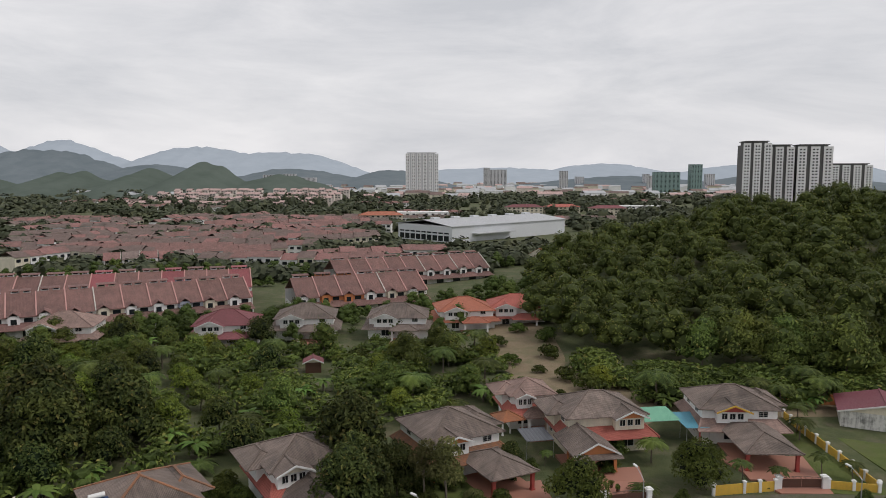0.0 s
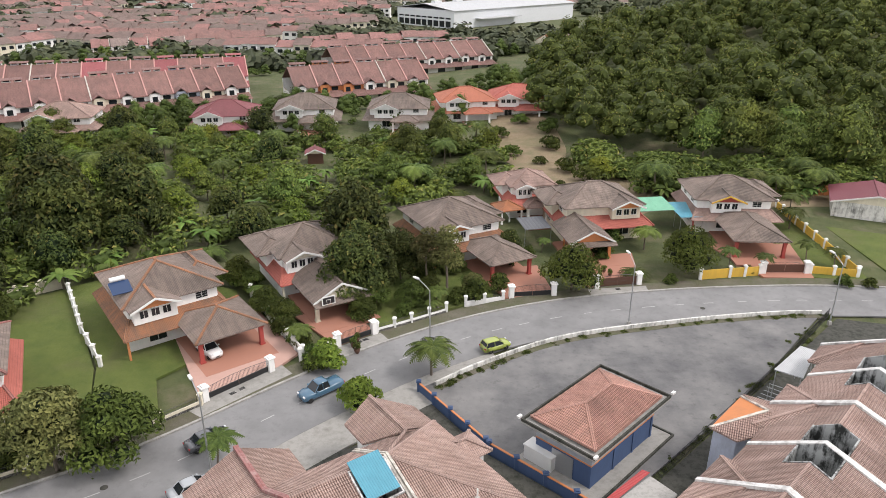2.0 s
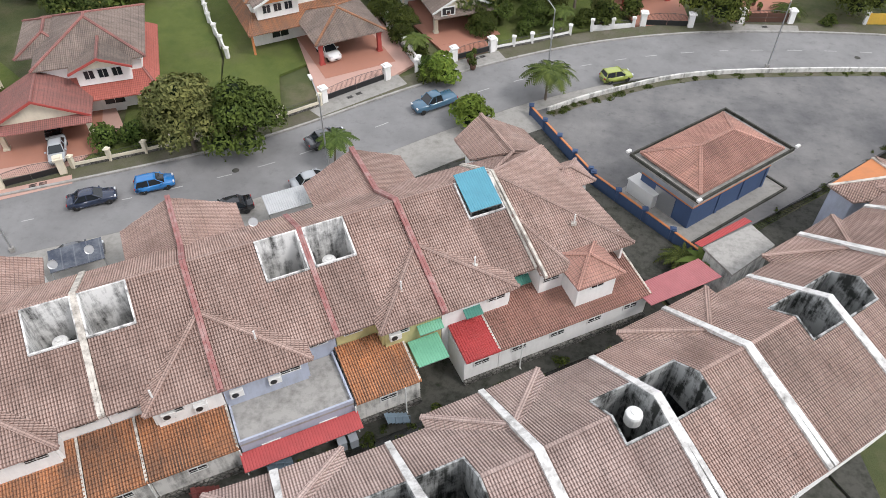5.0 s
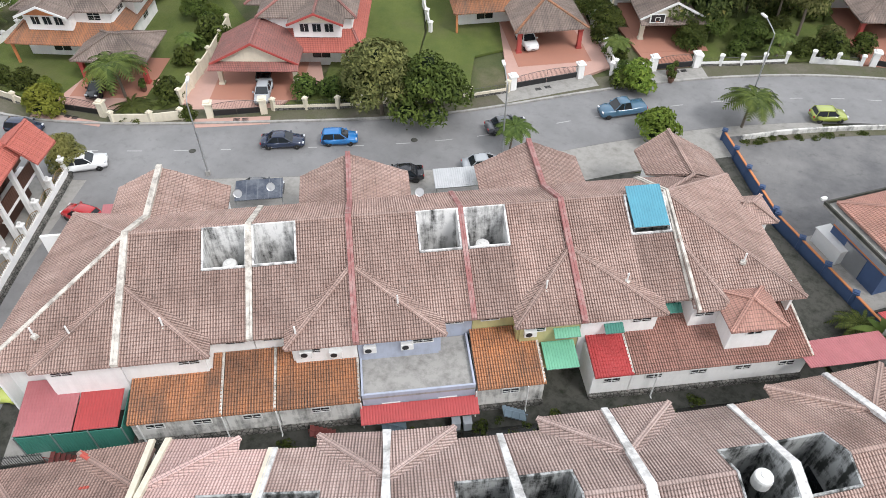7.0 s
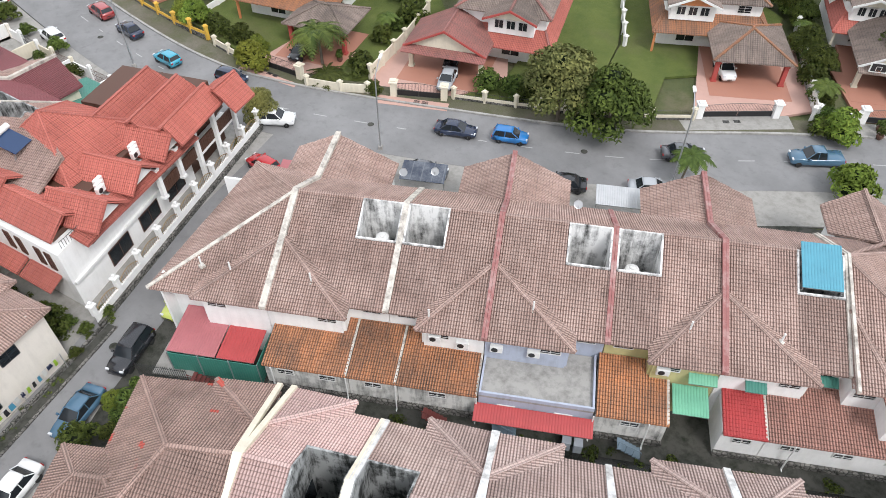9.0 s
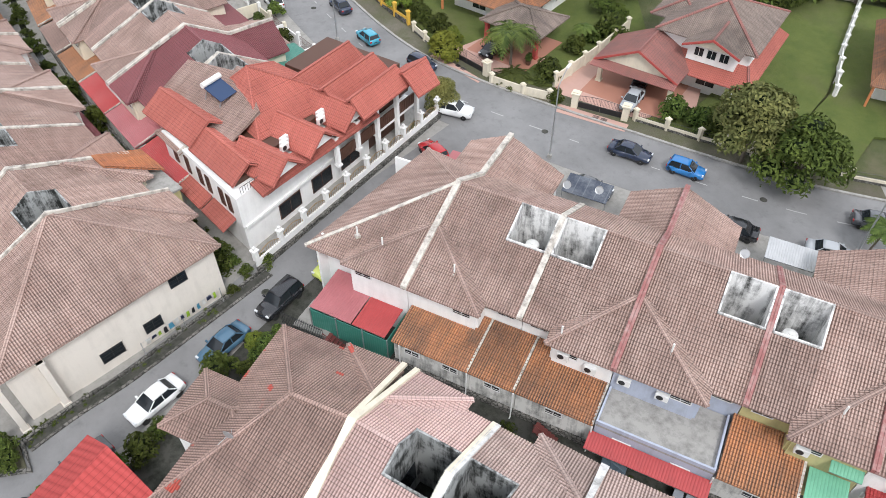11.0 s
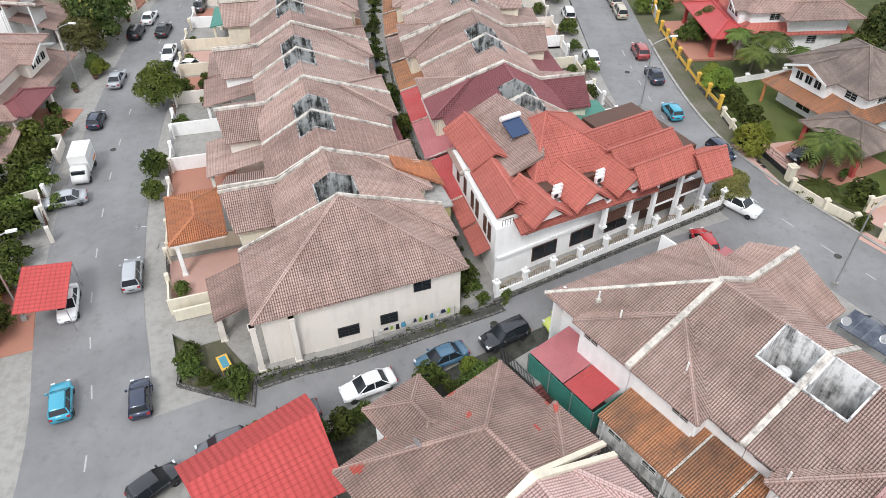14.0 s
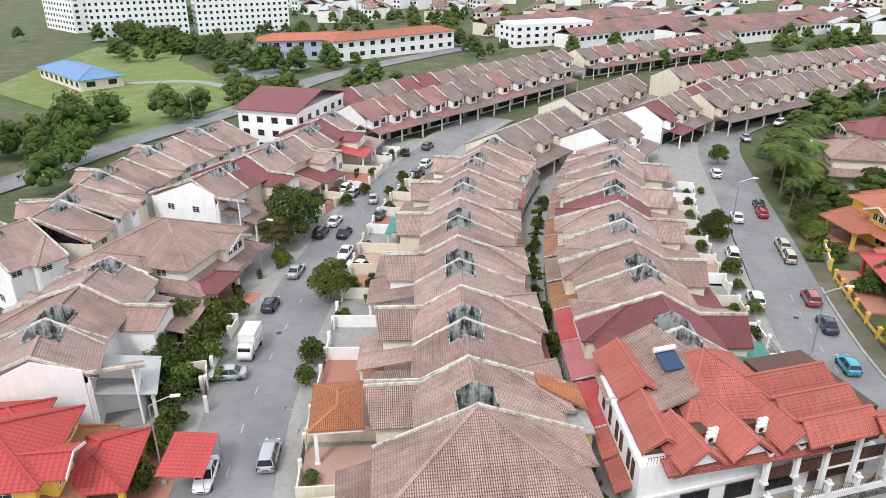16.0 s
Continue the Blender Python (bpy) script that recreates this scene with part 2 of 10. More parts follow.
M_BEIGE = paint_mat("warm_off_white_paint", (0.74, 0.69, 0.62), amount=0.2)
M_YELLOW = paint_mat("yellow_wall_paint", (0.72, 0.44, 0.06), amount=0.3)
M_ORANGE = paint_mat("orange_wall_paint", (0.6, 0.22, 0.08), amount=0.3)
M_REDWALL = paint_mat("red_wall_paint", (0.4, 0.06, 0.05), amount=0.3)
M_LILAC = paint_mat("blue_grey_wall_paint", (0.42, 0.46, 0.56), amount=0.4)
M_BLUEWALL = paint_mat("deep_blue_wall_paint", (0.05, 0.09, 0.19), (0.03, 0.04, 0.06), 0.3)
M_OLIVE = paint_mat("yellow_olive_wall_paint", (0.5, 0.46, 0.22), amount=0.4)
M_PARTY = paint_mat("weathered_cream_capping", (0.6, 0.56, 0.5), (0.11, 0.09, 0.078), 1.3)
M_PARTY_WHITE = paint_mat("whitewashed_capping", (0.68, 0.675, 0.66), (0.13, 0.12, 0.11), 1.1)
M_PARTY_RED = paint_mat("peeling_red_capping", (0.25, 0.085, 0.08), (0.5, 0.4, 0.37), 0.8)
M_CONC = paint_mat("weathered_concrete", (0.36, 0.35, 0.33), (0.08, 0.078, 0.07), 0.8, 0.9)
# mossy concrete, its base lowered further to hold the alley's shade
M_CONC_DARK = paint_mat("mossy_shade_concrete", (0.062, 0.06, 0.052), (0.012, 0.017, 0.008), 1.5, 0.9)
M_PAVE = paint_mat("cement_paving", (0.31, 0.3, 0.28), (0.12, 0.115, 0.1), 0.7, 0.9)
M_TERRA = paint_mat("terracotta_paving", (0.38, 0.175, 0.12), (0.3, 0.15, 0.12), 0.4, 0.7)
M_PINKPAVE = paint_mat("pink_stamped_paving", (0.48, 0.3, 0.25), (0.35, 0.22, 0.18), 0.4, 0.7)


def rubble_mat(name, stone, joint):
    """Rough stones in dark joints."""
    m = Nodes(name, 0.95)
    w = m.world()
    v = m.node("ShaderNodeTexVoronoi", Scale=3.2)
    v.feature = "DISTANCE_TO_EDGE"
    m.link(w, v.inputs["Vector"])
    k = m.node("ShaderNodeTexVoronoi", Scale=3.2)
    m.link(w, k.inputs["Vector"])
    c = m.mix(m.math("MULTIPLY", k.outputs["Color"], 0.7), stone, tuple(x * 0.35 for x in stone))
    c = m.mix(m.ramp(v.outputs["Distance"], 0.12, 0.02), c, joint)
    c = m.mix(m.math("MULTIPLY", m.ramp(m.noise(w, 0.8, 5.0), 0.45, 0.65), 0.7), c, joint)
    return m.colour(c).bump(v.outputs["Distance"], 0.12).mat


M_STONE = rubble_mat("rubble_stone", (0.24, 0.23, 0.21), (0.022, 0.022, 0.019))
M_ROAD = asphalt_mat("worn_asphalt", (0.165, 0.164, 0.165), (0.245, 0.243, 0.243), (0.12, 0.119, 0.12))
M_LOT = asphalt_mat("old_dark_asphalt", (0.085, 0.085, 0.09), (0.21, 0.205, 0.2), (0.06, 0.06, 0.062))
M_LINE = plain_mat("faded_road_paint", (0.42, 0.42, 0.41), 0.85)
M_GRASS = grass_mat("rough_grass", (0.06, 0.08, 0.026), (0.1, 0.11, 0.042), (0.2, 0.16, 0.11), 0.7)
M_LAWN = grass_mat("clipped_lawn", (0.075, 0.108, 0.018), (0.118, 0.145, 0.03), (0.13, 0.12, 0.055), 0.5)
M_GLASS = Nodes("dark_window_glass", 0.08).colour((0.018, 0.022, 0.026)).mat
M_BLACK = plain_mat("black_painted_steel", (0.02, 0.02, 0.022), 0.45)
M_WOOD = plain_mat("dark_stained_timber", (0.09, 0.04, 0.025), 0.6)
M_WHITEPLAS = plain_mat("white_enamel", (0.75, 0.75, 0.73), 0.35)
M_STEEL = plain_mat("galvanised_steel", (0.45, 0.46, 0.47), 0.4, 0.7)
M_GOLD = plain_mat("bronze_painted_grille", (0.3, 0.2, 0.09), 0.4, 0.4)
M_SOLAR = Nodes("dark_solar_glass", 0.12).colour((0.02, 0.045, 0.11)).mat
M_BARK = paint_mat("tree_bark", (0.17, 0.14, 0.11), (0.06, 0.05, 0.04), 0.7, 0.95, 8.0)
M_TILE_PALE = tile_mat("pale_greyish_pink_tile", (0.49, 0.38, 0.345), (0.35, 0.24, 0.21), (0.17, 0.12, 0.105), grime=0.65)
M_LEAF = leaf_mat("broad_leaf_green", (0.034, 0.053, 0.012), (0.118, 0.152, 0.034))
M_LEAF_BRIGHT = leaf_mat("fresh_leaf_green", (0.055, 0.088, 0.018), (0.17, 0.215, 0.045))
M_LEAF_DARK = leaf_mat("dark_forest_leaf", (0.026, 0.04, 0.012), (0.1, 0.12, 0.032), (0.2, 0.175, 0.055))
M_FOREST = leaf_mat("forest_leaf", (0.07, 0.1, 0.024), (0.165, 0.205, 0.048), (0.24, 0.215, 0.065))
M_LEAF_LIME = leaf_mat("yellow_green_leaf", (0.09, 0.135, 0.022), (0.22, 0.26, 0.045))
M_LEAF_GREY = leaf_mat("dull_olive_leaf", (0.075, 0.085, 0.028), (0.2, 0.195, 0.07))
M_PALM = leaf_mat("palm_frond_green", (0.03, 0.05, 0.012), (0.115, 0.145, 0.034))
M_WATER_SHADE = Nodes("drain_water_and_well_shade", 0.25).colour((0.012, 0.013, 0.01)).mat
M_CLAY = plain_mat("brown_clay", (0.12, 0.06, 0.04), 0.6)
CLOTH = [plain_mat("white_cotton", (0.7, 0.7, 0.68), 0.9), plain_mat("navy_cloth", (0.03, 0.04, 0.09), 0.9), plain_mat("lime_cloth", (0.4, 0.6, 0.06), 0.9), plain_mat("black_cloth", (0.025, 0.025, 0.028), 0.9), plain_mat("sky_blue_cloth", (0.1, 0.35, 0.5), 0.9)]
M_TYRE = plain_mat("tyre_rubber", (0.02, 0.02, 0.02), 0.9)
M_RIM = plain_mat("alloy_rim", (0.4, 0.4, 0.42), 0.35, 0.8)
M_LAMPGLASS = Nodes("clear_lamp_glass", 0.1).colour((0.6, 0.62, 0.64)).mat
M_TAIL = Nodes("red_lamp_plastic", 0.2).colour((0.35, 0.02, 0.02)).mat

# ---- building helpers ----
Z = Vector((0, 0, 1))


def map_uv(bm):
    """UV in metres: u level along each face, v up its slope."""
    lay = bm.loops.layers.uv.verify()
    bm.normal_update()
    for f in bm.faces:
        n = f.normal
        if abs(n.z) > 0.999:
            a, b = Vector((1, 0, 0)), Vector((0, 1, 0))
        else:
            b = (Z - n * n.z).normalized()
            a = b.cross(n)
        for l in f.loops:
            l[lay].uv = (l.vert.co.dot(a), l.vert.co.dot(b))


def mesh_of(name, bm, mat):
    map_uv(bm)
    me = bpy.data.meshes.new(name)
    bm.to_mesh(me)
    bm.free()
    me.materials.append(mat)
    return me


def part(name, bm, mat, parent, label="", at=None):
    """One mesh object from a bmesh (or from a ready mesh) under a thing or a part."""
    me = mesh_of(name, bm, mat) if isinstance(bm, bmesh.types.BMesh) else bm
    ob = new(name, me)
    ob.parent = parent
    if at is not None:
        ob.matrix_basis = at
    return tagged(ob, label)


def thing(name, m, label, category, group="", kind=""):
    ob = new(name)
    ob.empty_display_size = 0.3
    ob.matrix_basis = m
    return tagged(ob, label, category, group, kind)


def solid(name, bm, mat, label, category, group="", kind="", m=None):
    ob = new(name, mesh_of(name, bm, mat))
    if m is not None:
        ob.matrix_basis = m
    return tagged(ob, label, category, group, kind)


def box(bm, x0, y0, z0, x1, y1, z1, taper=0.0, m=None):
    pts = [(x0, y0, z0), (x1, y0, z0), (x1, y1, z0), (x0, y1, z0),
           (x0 + taper, y0 + taper, z1), (x1 - taper, y0 + taper, z1), (x1 - taper, y1 - taper, z1), (x0 + taper, y1 - taper, z1)]
    vs = [bm.verts.new(m @ Vector(p) if m else p) for p in pts]
    for f in ((3, 2, 1, 0), (4, 5, 6, 7), (0, 1, 5, 4), (1, 2, 6, 5), (2, 3, 7, 6), (3, 0, 4, 7)):
        bm.faces.new([vs[i] for i in f])
    return bm


def boxes(*rows):
    bm = bmesh.new()
    for r in rows:
        box(bm, *r)
    return bm


def slab(bm, pts, thick=0.12, down=True):
    """A plate whose upper face is the polygon, counter-clockwise seen from above."""
    pts = [Vector(p) for p in pts]
    n = Vector((0, 0, 0))
    for i in range(len(pts)):
        n += pts[i].cross(pts[(i + 1) % len(pts)])
    if n.z < 0:
        pts.reverse()
    off = Vector((0, 0, -thick))
    a = [bm.verts.new(p) for p in pts]
    b = [bm.verts.new(p + off) for p in pts]
    bm.faces.new(a)
    bm.faces.new(b[::-1])
    for i in range(len(a)):
        j = (i + 1) % len(a)
        bm.faces.new((a[j], a[i], b[i], b[j]))
    return bm


def bar(bm, a, b, r=0.05, sides=6, r2=None):
    """A rod from a to b."""
    a, b = Vector(a), Vector(b)
    d = (b - a).normalized()
    s = d.orthogonal().normalized() if abs(d.z) > 0.99 else d.cross(Z).normalized()
    t = s.cross(d)
    rings = []
    for p, rr in ((a, r), (b, r if r2 is None else r2)):
        rings.append([bm.verts.new(p + (s * math.cos(k * math.tau / sides) + t * math.sin(k * math.tau / sides)) * rr) for k in range(sides)])
    for k in range(sides):
        j = (k + 1) % sides
        bm.faces.new((rings[0][k], rings[0][j], rings[1][j], rings[1][k]))
    bm.faces.new(rings[0][::-1])
    bm.faces.new(rings[1])
    return bm


def strip(bm, pts, w, h, lift=0.0):
    """A low kerb, capping or wall of width w and height h along a line in space."""
    pts = [Vector(p) for p in pts]
    secs = []
    for i, p in enumerate(pts):
        d = (pts[min(i + 1, len(pts) - 1)] - pts[max(i - 1, 0)])
        s = Vector((-d.y, d.x, 0)).normalized() * (w / 2)
        lo, hi = Vector((0, 0, lift)), Vector((0, 0, lift + h))
        secs.append([bm.verts.new(p + s + lo), bm.verts.new(p - s + lo), bm.verts.new(p - s + hi), bm.verts.new(p + s + hi)])
    for a, b in zip(secs, secs[1:]):
        for k in range(4):
            j = (k + 1) % 4
            bm.faces.new((a[k], b[k], b[j], a[j]))
    bm.faces.new(secs[0])
    bm.faces.new(secs[-1][::-1])
    bmesh.ops.recalc_face_normals(bm, faces=bm.faces)
    return bm


def smooth_line(pts, n=6):
    """A soft curve through the points."""
    pts = [Vector((*p, 0)) if len(p) == 2 else Vector(p) for p in pts]
    ext = [2 * pts[0] - pts[1], *pts, 2 * pts[-1] - pts[-2]]
    out = []
    for i in range(1, len(ext) - 2):
        a, b, c, d = ext[i - 1:i + 3]
        for k in range(n):
            t = k / n
            out.append(0.5 * (2 * b + (c - a) * t + (2 * a - 5 * b + 4 * c - d) * t * t + (3 * b - a - 3 * c + d) * t ** 3))
    return out + [pts[-1]]


def ribbon(bm, pts, w, z=0.03, thick=0.2):
    """A road surface of width w along a line."""
    secs = []
    for i, p in enumerate(pts):
        d = pts[min(i + 1, len(pts) - 1)] - pts[max(i - 1, 0)]
        s = Vector((-d.y, d.x, 0)).normalized() * (w / 2)
        secs.append([bm.verts.new(Vector((q.x, q.y, zz))) for q, zz in ((p + s, z), (p - s, z), (p - s, z - thick), (p + s, z - thick))])
    for a, b in zip(secs, secs[1:]):
        for k in range(4):
            j = (k + 1) % 4
            bm.faces.new((a[j], b[j], b[k], a[k]))
    bmesh.ops.recalc_face_normals(bm, faces=bm.faces)
    return bm


def offset_line(pts, d):
    out = []
    for i, p in enumerate(pts):
        q = pts[min(i + 1, len(pts) - 1)] - pts[max(i - 1, 0)]
        out.append(p + Vector((-q.y, q.x, 0)).normalized() * d)
    return out


def spot(x, y, angle=0.0, z=0.0):
    return pose(x, y, z, 0, 0, angle)

# ---- ground, hill and roads ----
M_VERGE = grass_mat("trodden_verge", (0.13, 0.115, 0.085), (0.09, 0.1, 0.045), (0.2, 0.18, 0.15), 0.7)
HILL = (148.0, 258.0, 98.0, 88.0, 27.0)


def hill_z(x, y):
    """Height of the ground: flat estate, one wooded hill, a low rise further back."""
    cx, cy, rx, ry, h = HILL
    d = ((x - cx) / rx) ** 2 + ((y - cy) / ry) ** 2
    z = h * math.exp(-d * 1.35)
    d2 = ((x - 30) / 60) ** 2 + ((y - 150) / 28) ** 2
    return z + 0.0 * d2 - 0.35


def ground():
    bm = bmesh.new()
    radii = [0.0] + [8.0 * 1.068 ** k for k in range(97)]
    rings = []
    for r in radii:
        if r == 0:
            rings.append([bm.verts.new((0, 0, hill_z(0, 0)))])
        else:
            rings.append([bm.verts.new((r * math.cos(a * math.tau / 120), r * math.sin(a * math.tau / 120),
                                        hill_z(r * math.cos(a * math.tau / 120), r * math.sin(a * math.tau / 120)))) for a in range(120)])
    for k in range(120):
        j = (k + 1) % 120
        bm.faces.new((rings[0][0], rings[1][k], rings[1][j]))
        for a, b in zip(rings[1:], rings[2:]):
            bm.faces.new((a[k], b[k], b[j], a[j]))
    for f in bm.faces:
        f.smooth = True
    solid("ground", bm, M_GRASS, "rough grass and bare soil across the estate", "ground", kind="structure")


ground()

MAIN_OUT = smooth_line([(-330, 120), (-270, 92), (-225, 62), (-190, 38), (-172, 31.5), (-143, 31), (-116, 31.6), (-90, 31.8), (-74, 33.2), (-63, 36.8), (-47, 45.8), (-31, 56.2),
                        (-17.5, 68.8), (-7, 77.5), (5.7, 85.0), (21, 90.2), (42, 93.2), (63, 93.2), (95, 89)])
MAIN = offset_line(MAIN_OUT, -4.6)
SIDE = smooth_line([(-29.5, -22), (-32.2, -16), (-36.2, -7), (-40.6, 2), (-44.8, 10), (-50.5, 24), (-55, 35)])
LEFT = smooth_line([(30, -20), (0, -21.5), (-28, -25.2), (-45, -30.8), (-64, -35.6), (-85, -38.8), (-105, -40.4), (-125, -40.6), (-145, -38.6), (-165, -36.2), (-190, -30)])


def road(name, line, w, z, mat, label):
    solid(name, ribbon(bmesh.new(), line, w, z), mat, label, "road", kind="structure")


solid("pavement_lane", ribbon(bmesh.new(), SIDE, 10.5, 0.006), M_PAVE, "stained cement edge of the lane", "paving", kind="structure")
solid("pavement_street", ribbon(bmesh.new(), LEFT, 13.0, 0.004), M_PAVE, "stained cement edge of the side street", "paving", kind="structure")
road("road_main", MAIN, 9.2, 0.03, M_ROAD, "worn grey asphalt residential street with faded markings")
road("road_side", SIDE, 5.4, 0.026, M_ROAD, "narrow grey asphalt lane between terrace ends")
road("road_left", LEFT, 9.0, 0.034, M_ROAD, "light grey asphalt street lined with parked cars")

bm = bmesh.new()
slab(bm, [(-2.3, 67.4, 0.022), (5, 72.6, 0.022), (15.4, 78.6, 0.022), (31, 82.8, 0.022), (51, 85.0, 0.022), (37.3, 69.9, 0.022), (27.4, 60.1, 0.022), (13.8, 47.7, 0.022), (4.8, 56.0, 0.022)], 0.2)
solid("car_park", bm, M_LOT, "empty dark asphalt lot with tyre marks and weeds", "car park", kind="structure")


def paving(name, pts, mat, label, z=0.012):
    solid(name, slab(bmesh.new(), [(x, y, z) for x, y in pts], 0.25), mat, label, "paving", kind="structure")


UA = Vector((math.cos(radians(35.3)), math.sin(radians(35.3)), 0))
VA = Vector((-UA.y, UA.x, 0))
A0 = Vector((-31.9, 13.4, 0))


def pa(u, v, z=0.0):
    """A place in the frame of the middle terrace: u along it, v from its back towards the street."""
    return A0 + UA * u + VA * v + Vector((0, 0, z))


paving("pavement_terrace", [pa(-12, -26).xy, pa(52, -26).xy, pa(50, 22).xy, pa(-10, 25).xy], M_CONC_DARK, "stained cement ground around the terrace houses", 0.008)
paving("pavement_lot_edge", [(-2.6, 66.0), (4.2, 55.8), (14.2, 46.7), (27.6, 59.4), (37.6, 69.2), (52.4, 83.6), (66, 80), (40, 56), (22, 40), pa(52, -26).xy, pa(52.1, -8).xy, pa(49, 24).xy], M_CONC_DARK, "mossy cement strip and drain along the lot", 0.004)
paving("pavement_west", [(-37.5, -16), (-42, -24), (-62, -30.5), (-85, -34), (-125, -36), (-170, -32), (-175, 24), (-140, 22), (-92, 22.4), (-62, 30), (-55, 24), (-46, 6)], M_PAVE, "grey cement forecourts of the terrace rows", 0.01)
paving("pavement_south", [(-20, -30), (-46, -35.5), (-64, -40.3), (-105, -45), (-145, -43.3), (-165, -41), (-160, -75), (-100, -75), (-40, -62), (-10, -45)], M_PAVE, "grey cement forecourts across the street", 0.006)

# dashed centre line and kerbs of the street
dash = bmesh.new()
run = 0.0
for a, b in zip(MAIN, MAIN[1:]):
    seg = (b - a).length
    d = (b - a).normalized()
    s = 0.0
    while s < seg:
        if int((run + s) / 1.5) % 3 == 0 and -100 < a.x < 60:
            p = a + d * s
            n = Vector((-d.y, d.x, 0)) * 0.06
            q = a + d * min(s + 0.75, seg)
            dash.faces.new([dash.verts.new(Vector((v.x, v.y, 0.036))) for v in (p - n, q - n, q + n, p + n)])
        s += 0.75
    run += seg
solid("road_marking", dash, M_LINE, "faded white dashed centre line", "road marking", kind="structure")
dash = bmesh.new()
for a, b in zip(LEFT[2::2], LEFT[3::2]):
    d = (b - a).normalized()
    n = Vector((-d.y, d.x, 0)) * 0.06
    q = a + d * min(1.4, (b - a).length)
    dash.faces.new([dash.verts.new(Vector((v.x, v.y, 0.04))) for v in (a - n, q - n, q + n, a + n)])
solid("road_marking", dash, M_LINE, "faded white dashes on the side street", "road marking", kind="structure")
forecourt_line = offset_line([p for p in MAIN_OUT if -62 < p.x < 2], -11.6)
solid("pavement_forecourt", ribbon(bmesh.new(), forecourt_line, 5.0, 0.011), M_PAVE, "cement forecourt edge before the middle terrace", "paving", kind="structure")
verge = bmesh.new()
ribbon(verge, offset_line([p for p in MAIN_OUT if -110 < p.x < 72], 1.3), 2.7, 0.05)
solid("verge", verge, M_VERGE, "trodden earth verge with patchy grass and drain", "verge", kind="structure")
near_kerb = [p for p in MAIN_OUT if -100 < p.x < 70]
solid("kerb", strip(bmesh.new(), near_kerb, 0.3, 0.2), M_CONC, "stained concrete roadside kerb", "kerb", kind="structure")
lot_wall = smooth_line([(-1.0, 67.6), (5, 72.3), (15.4, 78.3), (31, 82.4), (44, 84.6), (51, 84.9)])
solid("verge_lot", ribbon(bmesh.new(), offset_line(lot_wall, -0.6), 0.9, 0.045), M_VERGE, "weedy grass strip inside the lot kerb", "verge", kind="structure")
solid("wall_lot", strip(bmesh.new(), lot_wall, 0.25, 0.55), M_WHITE_DIRTY, "low stained white kerb wall round the lot", "wall", kind="structure")

# ---- terrace houses ----
RIDGE_V, RIDGE_Z, EAVE_V, EAVE_Z = 9.2, 9.3, 1.2, 6.0
PITCH = (RIDGE_Z - EAVE_Z) / (RIDGE_V - EAVE_V)
FRONT_V = 14.3


def roof_z(v):
    return RIDGE_Z - abs(v - RIDGE_V) * PITCH


def window(parent, m, w, h, name="window", grille=True, frame_mat=None):
    """A framed dark pane; m puts it on the wall, its face towards -y."""
    fr = bmesh.new()
    t = 0.07
    for r in ((-w / 2, -0.05, 0, w / 2, 0.06, t), (-w / 2, -0.05, h - t, w / 2, 0.06, h), (-w / 2, -0.05, t, -w / 2 + t, 0.06, h - t),
              (w / 2 - t, -0.05, t, w / 2, 0.06, h - t), (-t / 3, -0.045, t, t / 3, 0.05, h - t)):
        box(fr, *r)
    if grille:
        k = max(2, int(h / 0.28))
        for i in range(1, k):
            box(fr, -w / 2 + t, -0.08, h * i / k - 0.012, w / 2 - t, -0.055, h * i / k + 0.012)
    win = part(name, fr, frame_mat or M_WHITEPLAS, parent, at=m)
    part("pane", boxes((-w / 2 + t, -0.02, t, w / 2 - t, 0.03, h - t)), M_GLASS, win)
    return win


AC_MESH = []


def aircon(m, label="white air conditioner compressor on a wall bracket"):
    """Outdoor unit with its round fan guard."""
    if not AC_MESH:
        b = boxes((-0.45, -0.17, 0, 0.45, 0.17, 0.62))
        bmesh.ops.bevel(b, geom=b.edges[:], offset=0.03, segments=1, affect="EDGES")
        g = bmesh.new()
        bmesh.ops.create_circle(g, cap_ends=True, segments=18, radius=0.24, matrix=pose(-0.12, -0.185, 0.31, 90, 0, 0))
        r = bmesh.new()
        bar(r, (-0.35, -0.1, -0.1), (-0.35, -0.1, 0.0), 0.04, 4)
        bar(r, (0.35, -0.1, -0.1), (0.35, -0.1, 0.0), 0.04, 4)
        AC_MESH.extend((mesh_of("case", b, M_WHITEPLAS), mesh_of("fan_guard", g, M_BLACK), mesh_of("bracket", r, M_STEEL)))
    ob = thing("air_conditioner", m, label, "air conditioner", "outdoor compressors")
    part("case", AC_MESH[0], None, ob)
    part("fan_guard", AC_MESH[1], None, ob, "black round fan guard")
    part("bracket", AC_MESH[2], None, ob)
    return ob


def lathe(bm, profile, sides=16, at=(0, 0, 0)):
    """Turn a profile of (radius, height) about the z axis."""
    at = Vector(at)
    rings = []
    for r, z in profile:
        rings.append([bm.verts.new(at + Vector((r * math.cos(k * math.tau / sides), r * math.sin(k * math.tau / sides), z))) for k in range(sides)])
    for a, b in zip(rings, rings[1:]):
        for k in range(sides):
            j = (k + 1) % sides
            bm.faces.new((a[k], a[j], b[j], b[k]))
    bm.faces.new(rings[0][::-1])
    bm.faces.new(rings[-1])
    return bm


